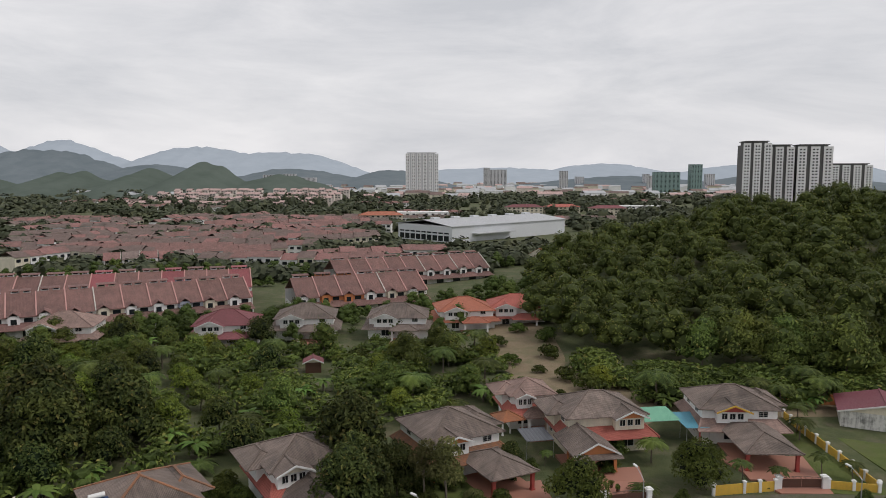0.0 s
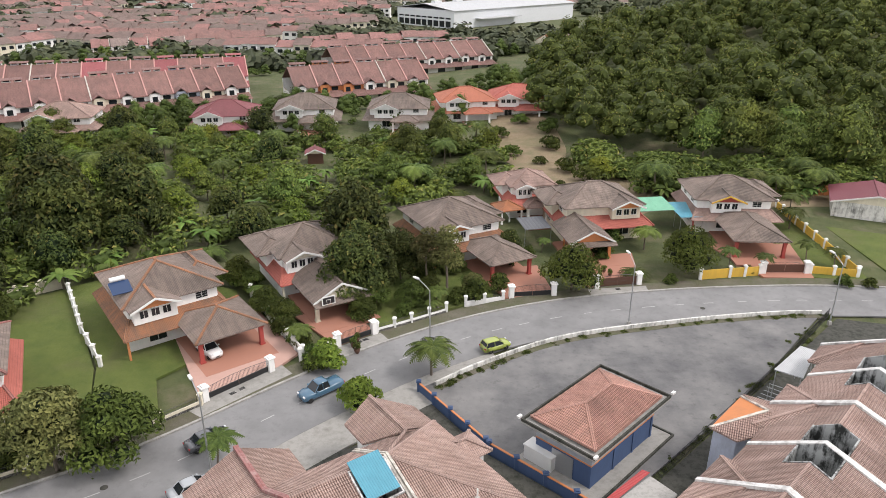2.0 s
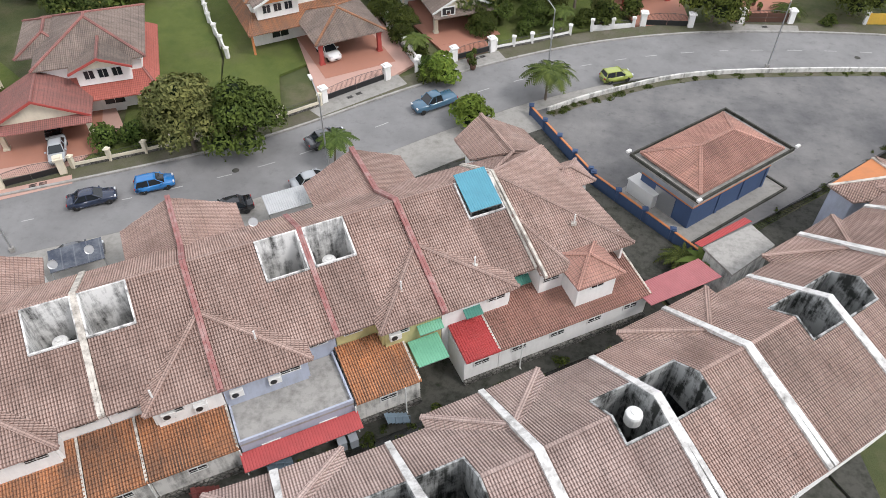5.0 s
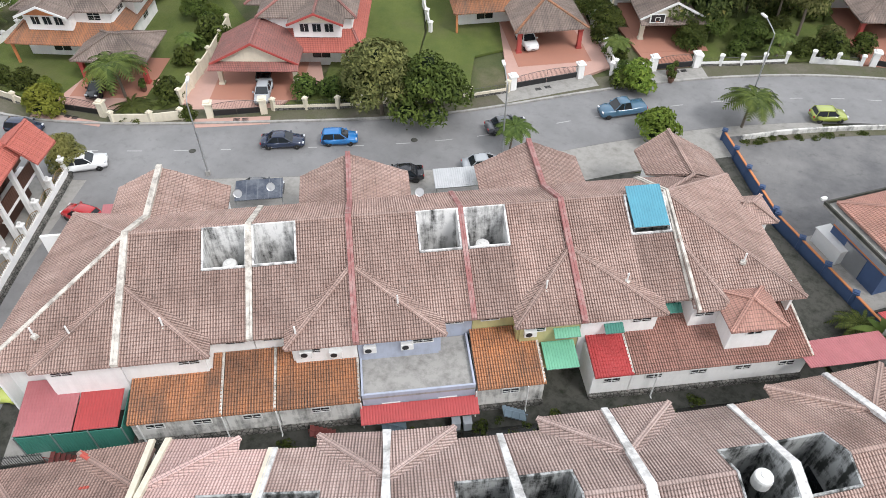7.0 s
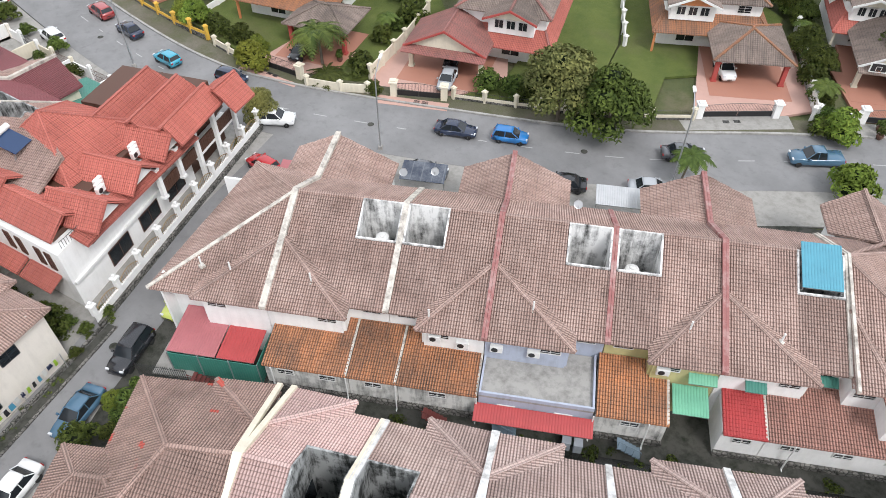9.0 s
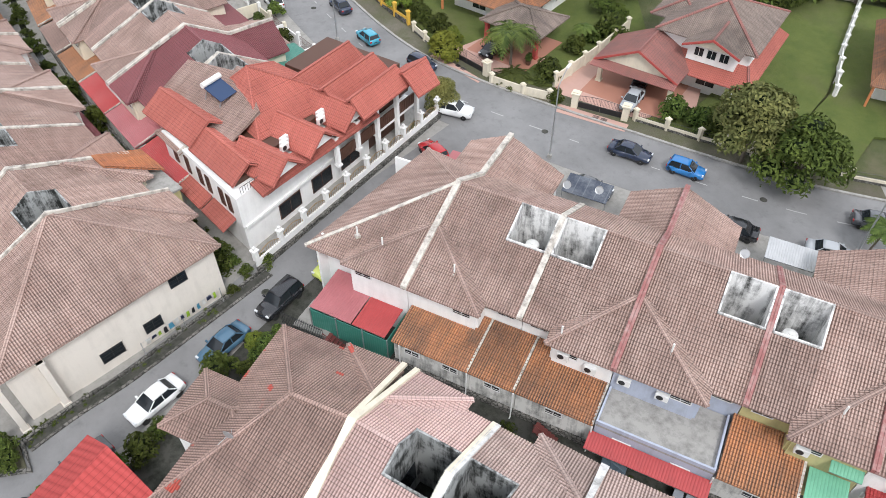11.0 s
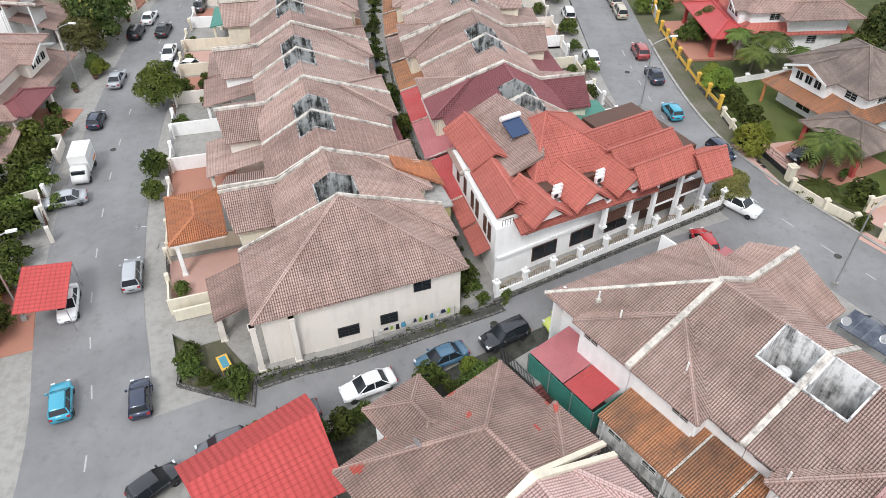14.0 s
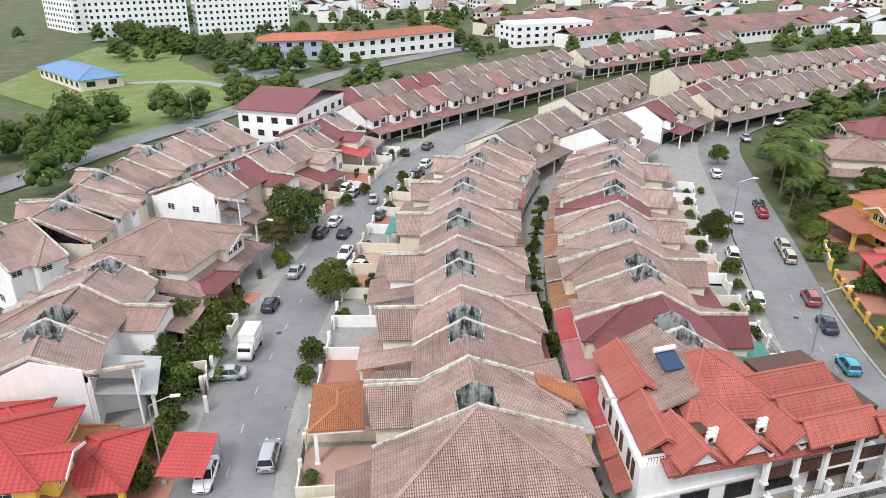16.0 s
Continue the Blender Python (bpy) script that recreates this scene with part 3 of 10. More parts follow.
def water_tank(m):
    b = lathe(bmesh.new(), [(0.5, 0), (0.55, 0.1), (0.55, 0.75), (0.5, 0.9), (0.3, 1.0)])
    lid = lathe(bmesh.new(), [(0.22, 1.0), (0.22, 1.06), (0.1, 1.1)])
    ob = thing("water_tank", m, "round white water tank standing in the air well", "water tank", "roof water tanks")
    part("vessel", b, M_WHITEPLAS, ob)
    part("lid", lid, M_WHITEPLAS, ob)
    return ob


def vent_pipe(m, h=0.9):
    b = bar(bmesh.new(), (0, 0, -0.2), (0, 0, h), 0.07, 8)
    ob = thing("vent_pipe", m, "thin white soil vent pipe through the roof tiles", "vent pipe", "roof vent pipes")
    part("pipe", b, M_WHITEPLAS, ob)
    part("flashing", boxes((-0.2, -0.2, -0.15, 0.2, 0.2, 0.03)), M_PARTY, ob)
    return ob


def ridge(parent, pts, mat, w=0.28, h=0.16, name="ridge_cap"):
    return part(name, strip(bmesh.new(), pts, w, h, -0.04), mat, parent)


def tile_mesh(name, pts, mat, thick=0.12, du=0.19, dv=0.28):
    """A roof plate covered with courses of rolled tiles, each course lapping over the one below."""
    pts = [Vector(p) for p in pts]
    n = Vector((0, 0, 0))
    for i in range(len(pts)):
        n += (pts[i] - pts[0]).cross(pts[(i + 1) % len(pts)] - pts[0])
    if n.z < 0:
        pts.reverse()
        n = -n
    n.normalize()
    b = (Z - n * n.z).normalized() if n.z < 0.999 else Vector((0, 1, 0))
    a = b.cross(n)
    mid = sum((p.dot(n) for p in pts)) / len(pts)
    q = np.array([(p.dot(a), p.dot(b)) for p in pts])
    A3, B3, N3 = np.array(a), np.array(b), np.array(n)
    cols = np.arange(math.floor(q[:, 0].min() / du), math.ceil(q[:, 0].max() / du) + 1)
    rows = np.arange(math.floor(q[:, 1].min() / dv), math.ceil(q[:, 1].max() / dv) + 1)
    us = (cols[:, None] + np.array([0.0, 0.3, 0.7])[None]).ravel() * du
    hu = np.tile([0.0, 0.045, 0.045], len(cols))
    vs = (rows[:, None] + np.array([0.0, 0.97])[None]).ravel() * dv
    hv = np.tile([0.042, 0.0], len(rows))
    nu, nv = len(us), len(vs)
    gu, gv = np.meshgrid(us, vs)
    G = np.stack([gu.ravel(), gv.ravel(), (hu[None, :] + hv[:, None]).ravel() + 0.02], 1)
    idx = np.arange(nu * nv).reshape(nv, nu)
    F = np.stack([idx[:-1, :-1], idx[:-1, 1:], idx[1:, 1:], idx[1:, :-1]], -1).reshape(-1, 4)
    keep, cross = np.ones(len(F), bool), np.zeros(len(F), bool)
    lines = []
    for i in range(len(q)):
        p0, p1 = q[i], q[(i + 1) % len(q)]
        d = p1 - p0
        L = math.hypot(d[0], d[1])
        if L < 1e-4:
            continue
        nx, ny = -d[1] / L, d[0] / L
        c = nx * p0[0] + ny * p0[1]
        lines.append((nx, ny, c))
        inside = ((G[:, 0] * nx + G[:, 1] * ny - c) >= 0)[F]
        keep &= inside.any(1)
        cross |= ~inside.all(1)
    V = [tuple(p) for p in G]
    faces = F[keep & ~cross].tolist()
    for f in F[keep & cross]:
        poly = [tuple(G[k]) for k in f]
        for nx, ny, c in lines:
            out = []
            for k in range(len(poly)):
                s0, s1 = poly[k], poly[(k + 1) % len(poly)]
                d0, d1 = s0[0] * nx + s0[1] * ny - c, s1[0] * nx + s1[1] * ny - c
                if d0 >= 0:
                    out.append(s0)
                if (d0 >= 0) != (d1 >= 0):
                    t = d0 / (d0 - d1)
                    out.append(tuple(x + (y - x) * t for x, y in zip(s0, s1)))
            poly = out
            if len(poly) < 3:
                break
        if len(poly) > 2:
            faces.append(list(range(len(V), len(V) + len(poly))))
            V.extend(poly)
    used = np.zeros(len(V), bool)
    for f in faces:
        used[f] = True
    back = np.cumsum(used) - 1
    V = np.array(V)[used]
    faces = [[int(back[k]) for k in f] for f in faces]
    co = V[:, :1] * A3 + V[:, 1:2] * B3 + (V[:, 2:3] + mid) * N3
    k = len(pts)
    top = np.array([tuple(p) for p in pts])
    base = len(co)
    co = np.concatenate([co, top, top - np.array([0, 0, thick])])
    faces += [[base + i for i in range(k)], [base + k + i for i in range(k)][::-1]]
    faces += [[base + (i + 1) % k, base + i, base + k + i, base + k + (i + 1) % k] for i in range(k)]
    me = bpy.data.meshes.new(name)
    me.from_pydata(co.tolist(), [], faces)
    lay = me.uv_layers.new(name="UVMap")
    li = np.empty(len(me.loops), dtype=np.int32)
    me.loops.foreach_get("vertex_index", li)
    uv = np.stack([co @ A3, co @ B3], 1)[li]
    lay.data.foreach_set("uv", uv.astype(np.float32).ravel())
    me.materials.append(mat)
    return me


def slope(parent, pts, mat, name="roof_slope", thick=0.12, fine=False, du=0.19, dv=0.28):
    return part(name, tile_mesh(name, pts, mat, thick, du, dv) if fine else slab(bmesh.new(), pts, thick), mat, parent)


def terrace_house(m, W=8.0, side=1, roof=None, wall=None, cap=None, well="open", wing=5.5, gable=4.6, end=False, front=20.0,
                  tag="faded red-brown tiled terrace house, two storeys", group="terrace houses", far_cap=None, hip_mat=None, back_windows=True,
                  rv=9.2, rz=9.3, ev=1.2, fv=14.6, fp=0.59, kink=13.7, gz=6.72, saddle=False, cap_w=0.2, fine=False, corner=None, apex=0.0):
    """One house of a terrace. side=1: the shared wings lie at u=0; -1: at u=W. end: hipped away at the other end.
    The back slope falls to ev, the steeper front slope to fv; a lower gable follows the shared wall to the street."""
    roof, wall, cap = roof or M_TILE, wall or M_WHITE, cap or M_PARTY
    ob = thing("terrace_house", m, tag, "terrace house", group)
    ze = 6.0
    pitch = (rz - ze) / (rv - ev)

    def rzz(v):
        return rz - (rv - v) * pitch if v < rv else rz - (v - rv) * fp

    def P(u, v, z=None):
        return Vector((u if side > 0 else W - u, v, rzz(v) if z is None else z))

    def bx(bm, u0, v0, z0, u1, v1, z1):
        a, b = sorted((u0, u1) if side > 0 else (W - u0, W - u1))
        return box(bm, a, v0, z0, b, v1, z1)

    def cover(pts, name="roof_slope"):
        slope(ob, pts, roof, name, fine=fine)

    back = fv - 0.9
    for nm, r in (("back_wall", (0.03, 0.6, -0.4, wing - 0.5, 0.78, 5.9)), ("back_wall", (wing - 0.32, ev + 0.8, -0.4, W - 0.03, ev + 0.98, 6.1)),
                  ("wing_wall", (wing - 0.5, 0.78, -0.4, wing - 0.32, ev + 0.98, 6.0)), ("side_wall", (0.03, 0.8, -0.4, 0.1, back, 5.8)),
                  ("front_wall", (0.1, back, -0.4, W - 0.03, back + 0.2, 5.6 if end else rzz(back) - 0.2))):
        part(nm, bx(bmesh.new(), *r), wall, ob)
    if end:
        o = 0.6
        cu, cv = corner or (W + o, fv)
        part("end_wall", strip(bmesh.new(), [P(W - 0.1, ev - 0.1, 0), P(cu - 0.75, cv - 0.7, 0)], 0.2, 6.0, -0.4), wall, ob)
        cz = 5.6
        for v, z, w in ((4.5, 4.0, 1.5), (7.5, 1.2, 1.5), (11.0, 1.0, 1.8)):
            t = (v - ev + 0.1) / (cv - 0.7 - ev + 0.1)
            window(ob, Matrix.Translation(P(W - 0.1 + (cu - 0.65 - W) * t + 0.13, v, z)) @ pose(0, 0, 0, 0, 0, 90 if side > 0 else -90), w, 1.1, frame_mat=M_BLACK)
        low = P(W + o, ev - o, ze - 0.25)
        if apex:
            cover([P(0, ev - o, ze - 0.25), low, P(apex, rv, rz), P(0, rv, rz)])
            cover([P(0, rv, rz), P(apex, rv, rz), P(cu, cv, cz), P(0, fv)])
            ridge(ob, [P(0.1, rv, rz), P(apex, rv, rz)], roof)
        else:
            cover([P(0, ev - o, ze - 0.25), low, P(0, rv, rz)])
            cover([P(0, rv, rz), P(cu, cv, cz), P(0, fv)])
        cover([low, P(cu, cv, cz), P(apex, rv, rz)])
        ridge(ob, [P(apex, rv, rz), low], hip_mat or M_PARTY, 0.3, 0.17, "hip_cap")
        ridge(ob, [P(apex, rv, rz), P(cu, cv, cz)], roof, 0.3, 0.17, "hip_cap")
    else:
        part("side_wall", bx(bmesh.new(), W - 0.12, ev + 1.0, -0.4, W - 0.03, back, 5.8), wall, ob)
        if well:
            wu0, wu1 = W - 3.35, W - 0.2
            wv0, wv1 = (rv - 1.9, rv + 1.7) if saddle else (rv - 3.1, rv - 0.1)
            cover([P(0, ev), P(wu0, ev), P(wu0, rv), P(0, rv)])
            cover([P(wu0, ev), P(W, ev), P(W, wv0), P(wu0, wv0)])
            if saddle:
                cover([P(0, rv), P(wu0, rv), P(wu0, fv), P(0, fv)])
                cover([P(wu0, wv1), P(W, wv1), P(W, fv), P(wu0, fv)])
            else:
                cover([P(0, rv), P(W, rv), P(W, fv), P(0, fv)])
            zb, k = 2.0, 0.13
            aw = bmesh.new()
            t0, t1, tm = rzz(wv0) + 0.2, rzz(wv1) + 0.2, (rz if saddle else rzz((wv0 + wv1) / 2)) + 0.2
            bx(aw, wu0, wv0, zb, wu1, wv0 + k, t0)
            bx(aw, wu0, wv1 - k, zb, wu1, wv1, t1)
            vm = rv if saddle else (wv0 + wv1) / 2
            for a, b in ((wu0, wu0 + k), (wu1 - k, wu1)):
                q = [[aw.verts.new(P(u, v, z)) for v, z in ((wv0 + k, zb), (wv1 - k, zb), (wv1 - k, t1), (vm, tm), (wv0 + k, t0))] for u in (a, b)]
                aw.faces.new(q[0])
                aw.faces.new(q[1][::-1])
                for i in range(5):
                    j = (i + 1) % 5
                    aw.faces.new((q[0][j], q[0][i], q[1][i], q[1][j]))
            bmesh.ops.recalc_face_normals(aw, faces=aw.faces)
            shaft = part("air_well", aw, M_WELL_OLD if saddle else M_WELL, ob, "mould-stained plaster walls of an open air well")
            # near-black floor and two added dark panels stand in for the well's shade
            part("well_floor", bx(bmesh.new(), wu0 + k, wv0 + k, zb - 0.1, wu1 - k, wv1 - k, zb), M_WATER_SHADE, shaft)
            part("louvre", bx(bmesh.new(), wu0 + 0.6, wv1 - k - 0.05, 3.6, wu1 - 0.6, wv1 - k - 0.003, 5.2), M_GLASS, shaft, "added dark panel painting shade inside the well")
            part("louvre", bx(bmesh.new(), wu0 + k + 0.003, wv0 + 0.6, 3.4, wu0 + k + 0.05, wv1 - 0.7, 5.4), M_GLASS, shaft, "added dark panel painting shade inside the well")
        else:
            cover([P(0, ev), P(W, ev), P(W, rv), P(0, rv)])
            cover([P(0, rv), P(W, rv), P(W, fv), P(0, fv)])
        ridge(ob, [P(0.2, rv, rz), P(W - (3.35 if (well and saddle) else 0.2), rv, rz)], roof)
        ridge(ob, [P(W - 0.1, ev - 0.05, ze + 0.02), P(W - 0.1, rv, rz + 0.02), P(W - 0.1, fv, rzz(fv) + 0.02)], far_cap or cap, cap_w - 0.02, 0.26, "party_wall")
    va = rv * 0.587
    za = rzz(va) + 0.24
    cover([P(0, 0, 6.02), P(wing, 0, 6.02), P(0, va, za)], "wing_roof")
    cover([P(wing, 0, 6.02), P(wing, ev + 0.25, 6.13), P(0, va + 0.5, za + 0.02), P(0, va, za)], "wing_roof")
    ridge(ob, [P(0.05, va, za), P(wing, 0.02, 6.04)], roof, 0.34, 0.17, "hip_cap")
    if gable:
        gl = gz - gable * 0.37
        ev2 = min(rv + (rz - gl) / fp - 0.1, fv - 0.25)
        cover([P(0, kink, gz), P(0, front, gz), P(gable, front - 0.7, gl), P(gable, ev2, gl)], "porch_roof")
        wf = bmesh.new()
        bx(wf, 0.05, front - 1.3, 0, gable - 0.4, front - 1.1, gl + 0.1)
        bx(wf, gable - 0.6, back + 0.2, 0, gable - 0.4, front - 1.3, gl)
        part("bay_wall", wf, wall, ob)
        tri = bmesh.new()
        q = [[tri.verts.new(P(u, v, z)) for u, z in ((0.05, gl + 0.1), (gable - 0.4, gl + 0.1), (0.05, gz - 0.15))] for v in (front - 1.3, front - 1.1)]
        tri.faces.new(q[0])
        tri.faces.new(q[1][::-1])
        for i in range(3):
            j = (i + 1) % 3
            tri.faces.new((q[0][j], q[0][i], q[1][i], q[1][j]))
        bmesh.ops.recalc_face_normals(tri, faces=tri.faces)
        part("gable_wall", tri, wall, ob)
        window(ob, Matrix.Translation(P(gable / 2, front - 1.09, 2.6)) @ pose(0, 0, 0, 0, 0, 180), 1.6, 1.3)
    line = [P(0.11, -0.05, 6.05), P(0.11, va, za + 0.03), P(0.11, rv, rz + 0.05)]
    line += [P(0.11, kink, gz + 0.08), P(0.11, front + 0.05, gz + 0.05)] if gable else [P(0.11, fv, rzz(fv) + 0.05)]
    ridge(ob, line, cap, cap_w, 0.3, "party_wall")
    if back_windows:
        for u, v, w in ((wing - 1.6, 0.6, 1.5), (W - 1.3, ev + 0.8, 1.4)):
            window(ob, Matrix.Translation(P(u, v - 0.02, 4.75)), w, 0.85)
    return ob


M_WELL = paint_mat("mould_stained_white_plaster", (0.76, 0.755, 0.74), (0.03, 0.03, 0.028), 1.5)
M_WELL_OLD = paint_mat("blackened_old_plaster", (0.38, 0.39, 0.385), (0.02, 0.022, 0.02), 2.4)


def kitchen(m, W, depth=2.4, roof=None, wall=None, flat=False, u0=0.0, zt=3.9, ze=3.0, fine=True, tag="single-storey kitchen extension with rust-stained tiles"):
    """The low extension behind a house: its back wall, lean-to roof and a high strip window."""
    ob = thing("kitchen_extension", m, tag, "extension", "kitchen extensions")
    wl = boxes((u0 + 0.03, -depth + 0.1, -0.6, W - 0.03, -depth + 0.28, ze - 0.15), (u0 + 0.03, -depth + 0.28, -0.6, u0 + 0.2, 1.9, ze - 0.1), (W - 0.2, -depth + 0.28, -0.6, W - 0.03, 1.9, ze - 0.1))
    part("wall", wl, wall or M_WHITE_DIRTY, ob)
    rf = bmesh.new()
    if flat:
        slab(rf, [(u0 + 0.02, -depth, ze), (W - 0.02, -depth, ze), (W - 0.02, 1.95, ze), (u0 + 0.02, 1.95, ze)], 0.2)
        part("roof", rf, M_CONC, ob, "flat mould-stained concrete slab")
        pr = boxes((u0 + 0.02, -depth, ze + 0.004, W - 0.02, -depth + 0.15, ze + 0.35), (u0 + 0.02, -depth + 0.15, ze + 0.004, u0 + 0.16, 0.5, ze + 0.35), (W - 0.16, -depth + 0.15, ze + 0.004, W - 0.02, 1.9, ze + 0.35))
        part("parapet", pr, wall or M_LILAC, ob)
    else:
        rf.free()
        slope(ob, [(u0 + 0.02, -depth - 0.25, ze), (W - 0.02, -depth - 0.25, ze), (W - 0.02, 1.95, zt), (u0 + 0.02, 1.95, zt)], roof or M_TILE_RUST, "roof", fine=fine)
        ridge(ob, [(W - 0.1, -depth - 0.2, ze), (W - 0.1, 1.9, zt)], M_PARTY, 0.16, 0.14, "party_wall")
    part("plinth", boxes((u0, -depth - 0.15, -0.7, W, -depth + 0.09, 0.5)), M_STONE, ob, "mossy rubble base wall")
    n = max(1, int((W - u0) / 3))
    for i in range(n):
        window(ob, Matrix.Translation((u0 + (i + 0.5) * (W - u0) / n, -depth + 0.08, 1.75)), 1.3, 0.6)
    return ob


def on_a(u, v=0.0, turn=0.0):
    p = pa(u, v)
    return spot(p.x, p.y, 35.3 + turn)


WA = 7.97
# from west to east; u = 0 at the first shared wing
MID_ROW = dict(group="middle terrace", fine=True)
terrace_house(on_a(-8.6), 8.6, -1, well=None, end=True, corner=(6.5, 16.2), gable=3.6, tag="end terrace house with hipped faded tile roof and stained party wall", **MID_ROW)
terrace_house(on_a(0), 8.75, 1, well="tank", wing=6.1, gable=5.6, cap=M_PARTY, cap_w=0.3, **MID_ROW)
terrace_house(on_a(8.75), 7.19, -1, well="open", cap=M_PARTY_RED, far_cap=M_PARTY, wing=4.85, gable=4.3, **MID_ROW)
terrace_house(on_a(15.94), 8.31, 1, well="open", cap=M_PARTY_RED, wing=6.2, gable=5.1, wall=M_LILAC, tag="terrace house with faded tiles, blue-grey walls and red party wall", **MID_ROW)
terrace_house(on_a(24.25), 7.63, -1, well="tank", cap=M_PARTY_RED, wing=4.9, gable=4.9, wall=M_OLIVE, **MID_ROW)
terrace_house(on_a(31.88), 8.2, 1, well="open", wing=6.1, gable=4.3, cap=M_PARTY_RED, far_cap=M_PARTY, **MID_ROW)
east_end = terrace_house(on_a(40.08), 8.0, 1, well=None, end=True, wing=2.6, gable=0, hip_mat=M_TILE, corner=(8.4, 14.8), tag="end terrace house with hipped faded tile roof beside the lot", **MID_ROW)
water_tank(spot(*pa(7.0, 7.7).xy, z=6.1))
water_tank(spot(*pa(25.8, 7.6).xy, z=6.1))
for u, v in ((7.0, 7.7), (25.8, 7.6)):
    st_ = thing("tank_stand", spot(*pa(u, v).xy, 35.3, 2.0), "dark steel stand under the water tank", "stand", "tank stands")
    part("deck", boxes((-0.7, -0.7, 3.98, 0.7, 0.7, 4.1)), M_BLACK, st_)
    for x in (-0.6, 0.6):
        for y in (-0.6, 0.6):
            part("leg", bar(bmesh.new(), (x, y, 0), (x, y, 3.98), 0.05, 5), M_BLACK, st_)
kitchen(on_a(0.3), 6.3)
kitchen(on_a(6.6), 3.6)
kitchen(on_a(10.2), 5.75)
kitchen(on_a(2 * WA + 0.05), 7.9, flat=True, depth=2.6, wall=M_LILAC, ze=3.3, tag="blue-grey kitchen extension with flat mouldy concrete roof")
kitchen(on_a(3 * WA + 0.1), 4.9, tag="kitchen extension with moss-streaked orange tile roof")
kitchen(on_a(4 * WA + 0.5), 2.9, roof=M_SHEET_RED, wall=M_WHITE, tag="kitchen extension with red sheet roof")
kitchen(on_a(4 * WA + 3.4), 13.4, roof=M_TILE_CLAY, wall=M_WHITE, tag="white kitchen extension under faded tiles")
for i, (u, v) in enumerate(((-3.1, 2.4), (-5.4, 2.5), (3.0, 2.4), (11.9, 1.0), (19.0, 2.5), (29.6, 2.6), (35.5, 2.6), (44.5, 3.3))):
    p = pa(u, v)
    vent_pipe(spot(p.x, p.y, 0, 6.0 + 0.36 * v))

# the row in front, back to back with it
UB = 36.6


def on_b(u, v=0.0, turn=0.0):
    d = Vector((math.cos(radians(UB)), math.sin(radians(UB)), 0))
    n = Vector((d.y, -d.x, 0))
    p = Vector((-13.6, 17.4, 0)) + d * u + n * v
    return spot(p.x, p.y, UB + 180 + turn)


WB = 7.35
FRONT_ROW = dict(group="front terrace", wing=4.4, rv=6.6, rz=9.2, ev=0.9, fv=14.4, fp=0.372, saddle=True, gable=0, cap_w=0.36, hip_mat=M_TILE_BROWN, fine=True)
# where the shared walls meet the ridge: along the row towards the lane, and out from its back line
WALLS_B = ((13.5, 4.9), (7.05, 5.5), (0.1, 6.2), (-7.0, 6.5), (-14.0, 6.6), (-22.2, 6.5), (-29.6, 6.05), (-37.4, 5.3), (-44.5, 4.47), (-52.0, 3.4), (-59.4, 2.2), (-66.8, 0.9), (-74.0, -0.5))


def ridge_b(p, q):
    """Place of a house whose ridge runs from wall q to wall p of the front row, and its width."""
    a, b = on_b(-q[0], q[1]).translation, on_b(-p[0], p[1]).translation
    d = (b - a).normalized()
    o = a - Vector((-d.y, d.x, 0)) * 6.6
    return spot(o.x, o.y, math.degrees(math.atan2(d.y, d.x))), (b - a).length


at, w_b = ridge_b((22.4, 5.1), WALLS_B[0])
brown_end = terrace_house(at, w_b, 1, roof=M_TILE_PATCHED, well=None, end=True, apex=4.2, cap=M_CREAM, tag="end terrace house with brown hipped roof, red repainted patches", **FRONT_ROW)
for i, (p, q) in enumerate(zip(WALLS_B, WALLS_B[1:])):
    at, w_b = ridge_b(p, q)
    terrace_house(at, w_b, -1 if i % 2 == 0 else 1, roof=M_TILE_PINK if i == 0 else (M_TILE_PALE, M_TILE)[i > 4], well="open", cap=M_CREAM if i == 0 else M_PARTY_WHITE,
                  tag="terrace house with painted pale pink tile roof and open air well" if i == 0 else "faded red-brown tiled terrace house, two storeys", **FRONT_ROW)


def gable_end(house, u, mat, rv=9.2, rz=9.3, back=13.4):
    """Closes the open end of a row with a gabled wall."""
    bm = bmesh.new()
    prof = ((0.7, -0.4), (0.7, 5.6), (rv, rz - 0.25), (back, rz - (back - rv) * 0.4125 - 0.25), (back, -0.4))
    q = [[bm.verts.new((u + e, v, z)) for v, z in prof] for e in (-0.09, 0.09)]
    bm.faces.new(q[0])
    bm.faces.new(q[1][::-1])
    for i in range(5):
        j = (i + 1) % 5
        bm.faces.new((q[0][j], q[0][i], q[1][i], q[1][j]))
    bmesh.ops.recalc_face_normals(bm, faces=bm.faces)
    part("gable_wall", bm, mat, house)
    turn = 90 if u > 1 else -90
    for v, z in ((4.5, 3.9), (9.5, 3.9), (4.5, 1.0)):
        window(house, pose(u + (0.1 if u > 1 else -0.1), v, z, 0, 0, turn), 1.4, 1.1)


END_D = dict(fv=18.2, fp=0.41, corner=(8.9, 18.4), hip_mat=M_TILE)


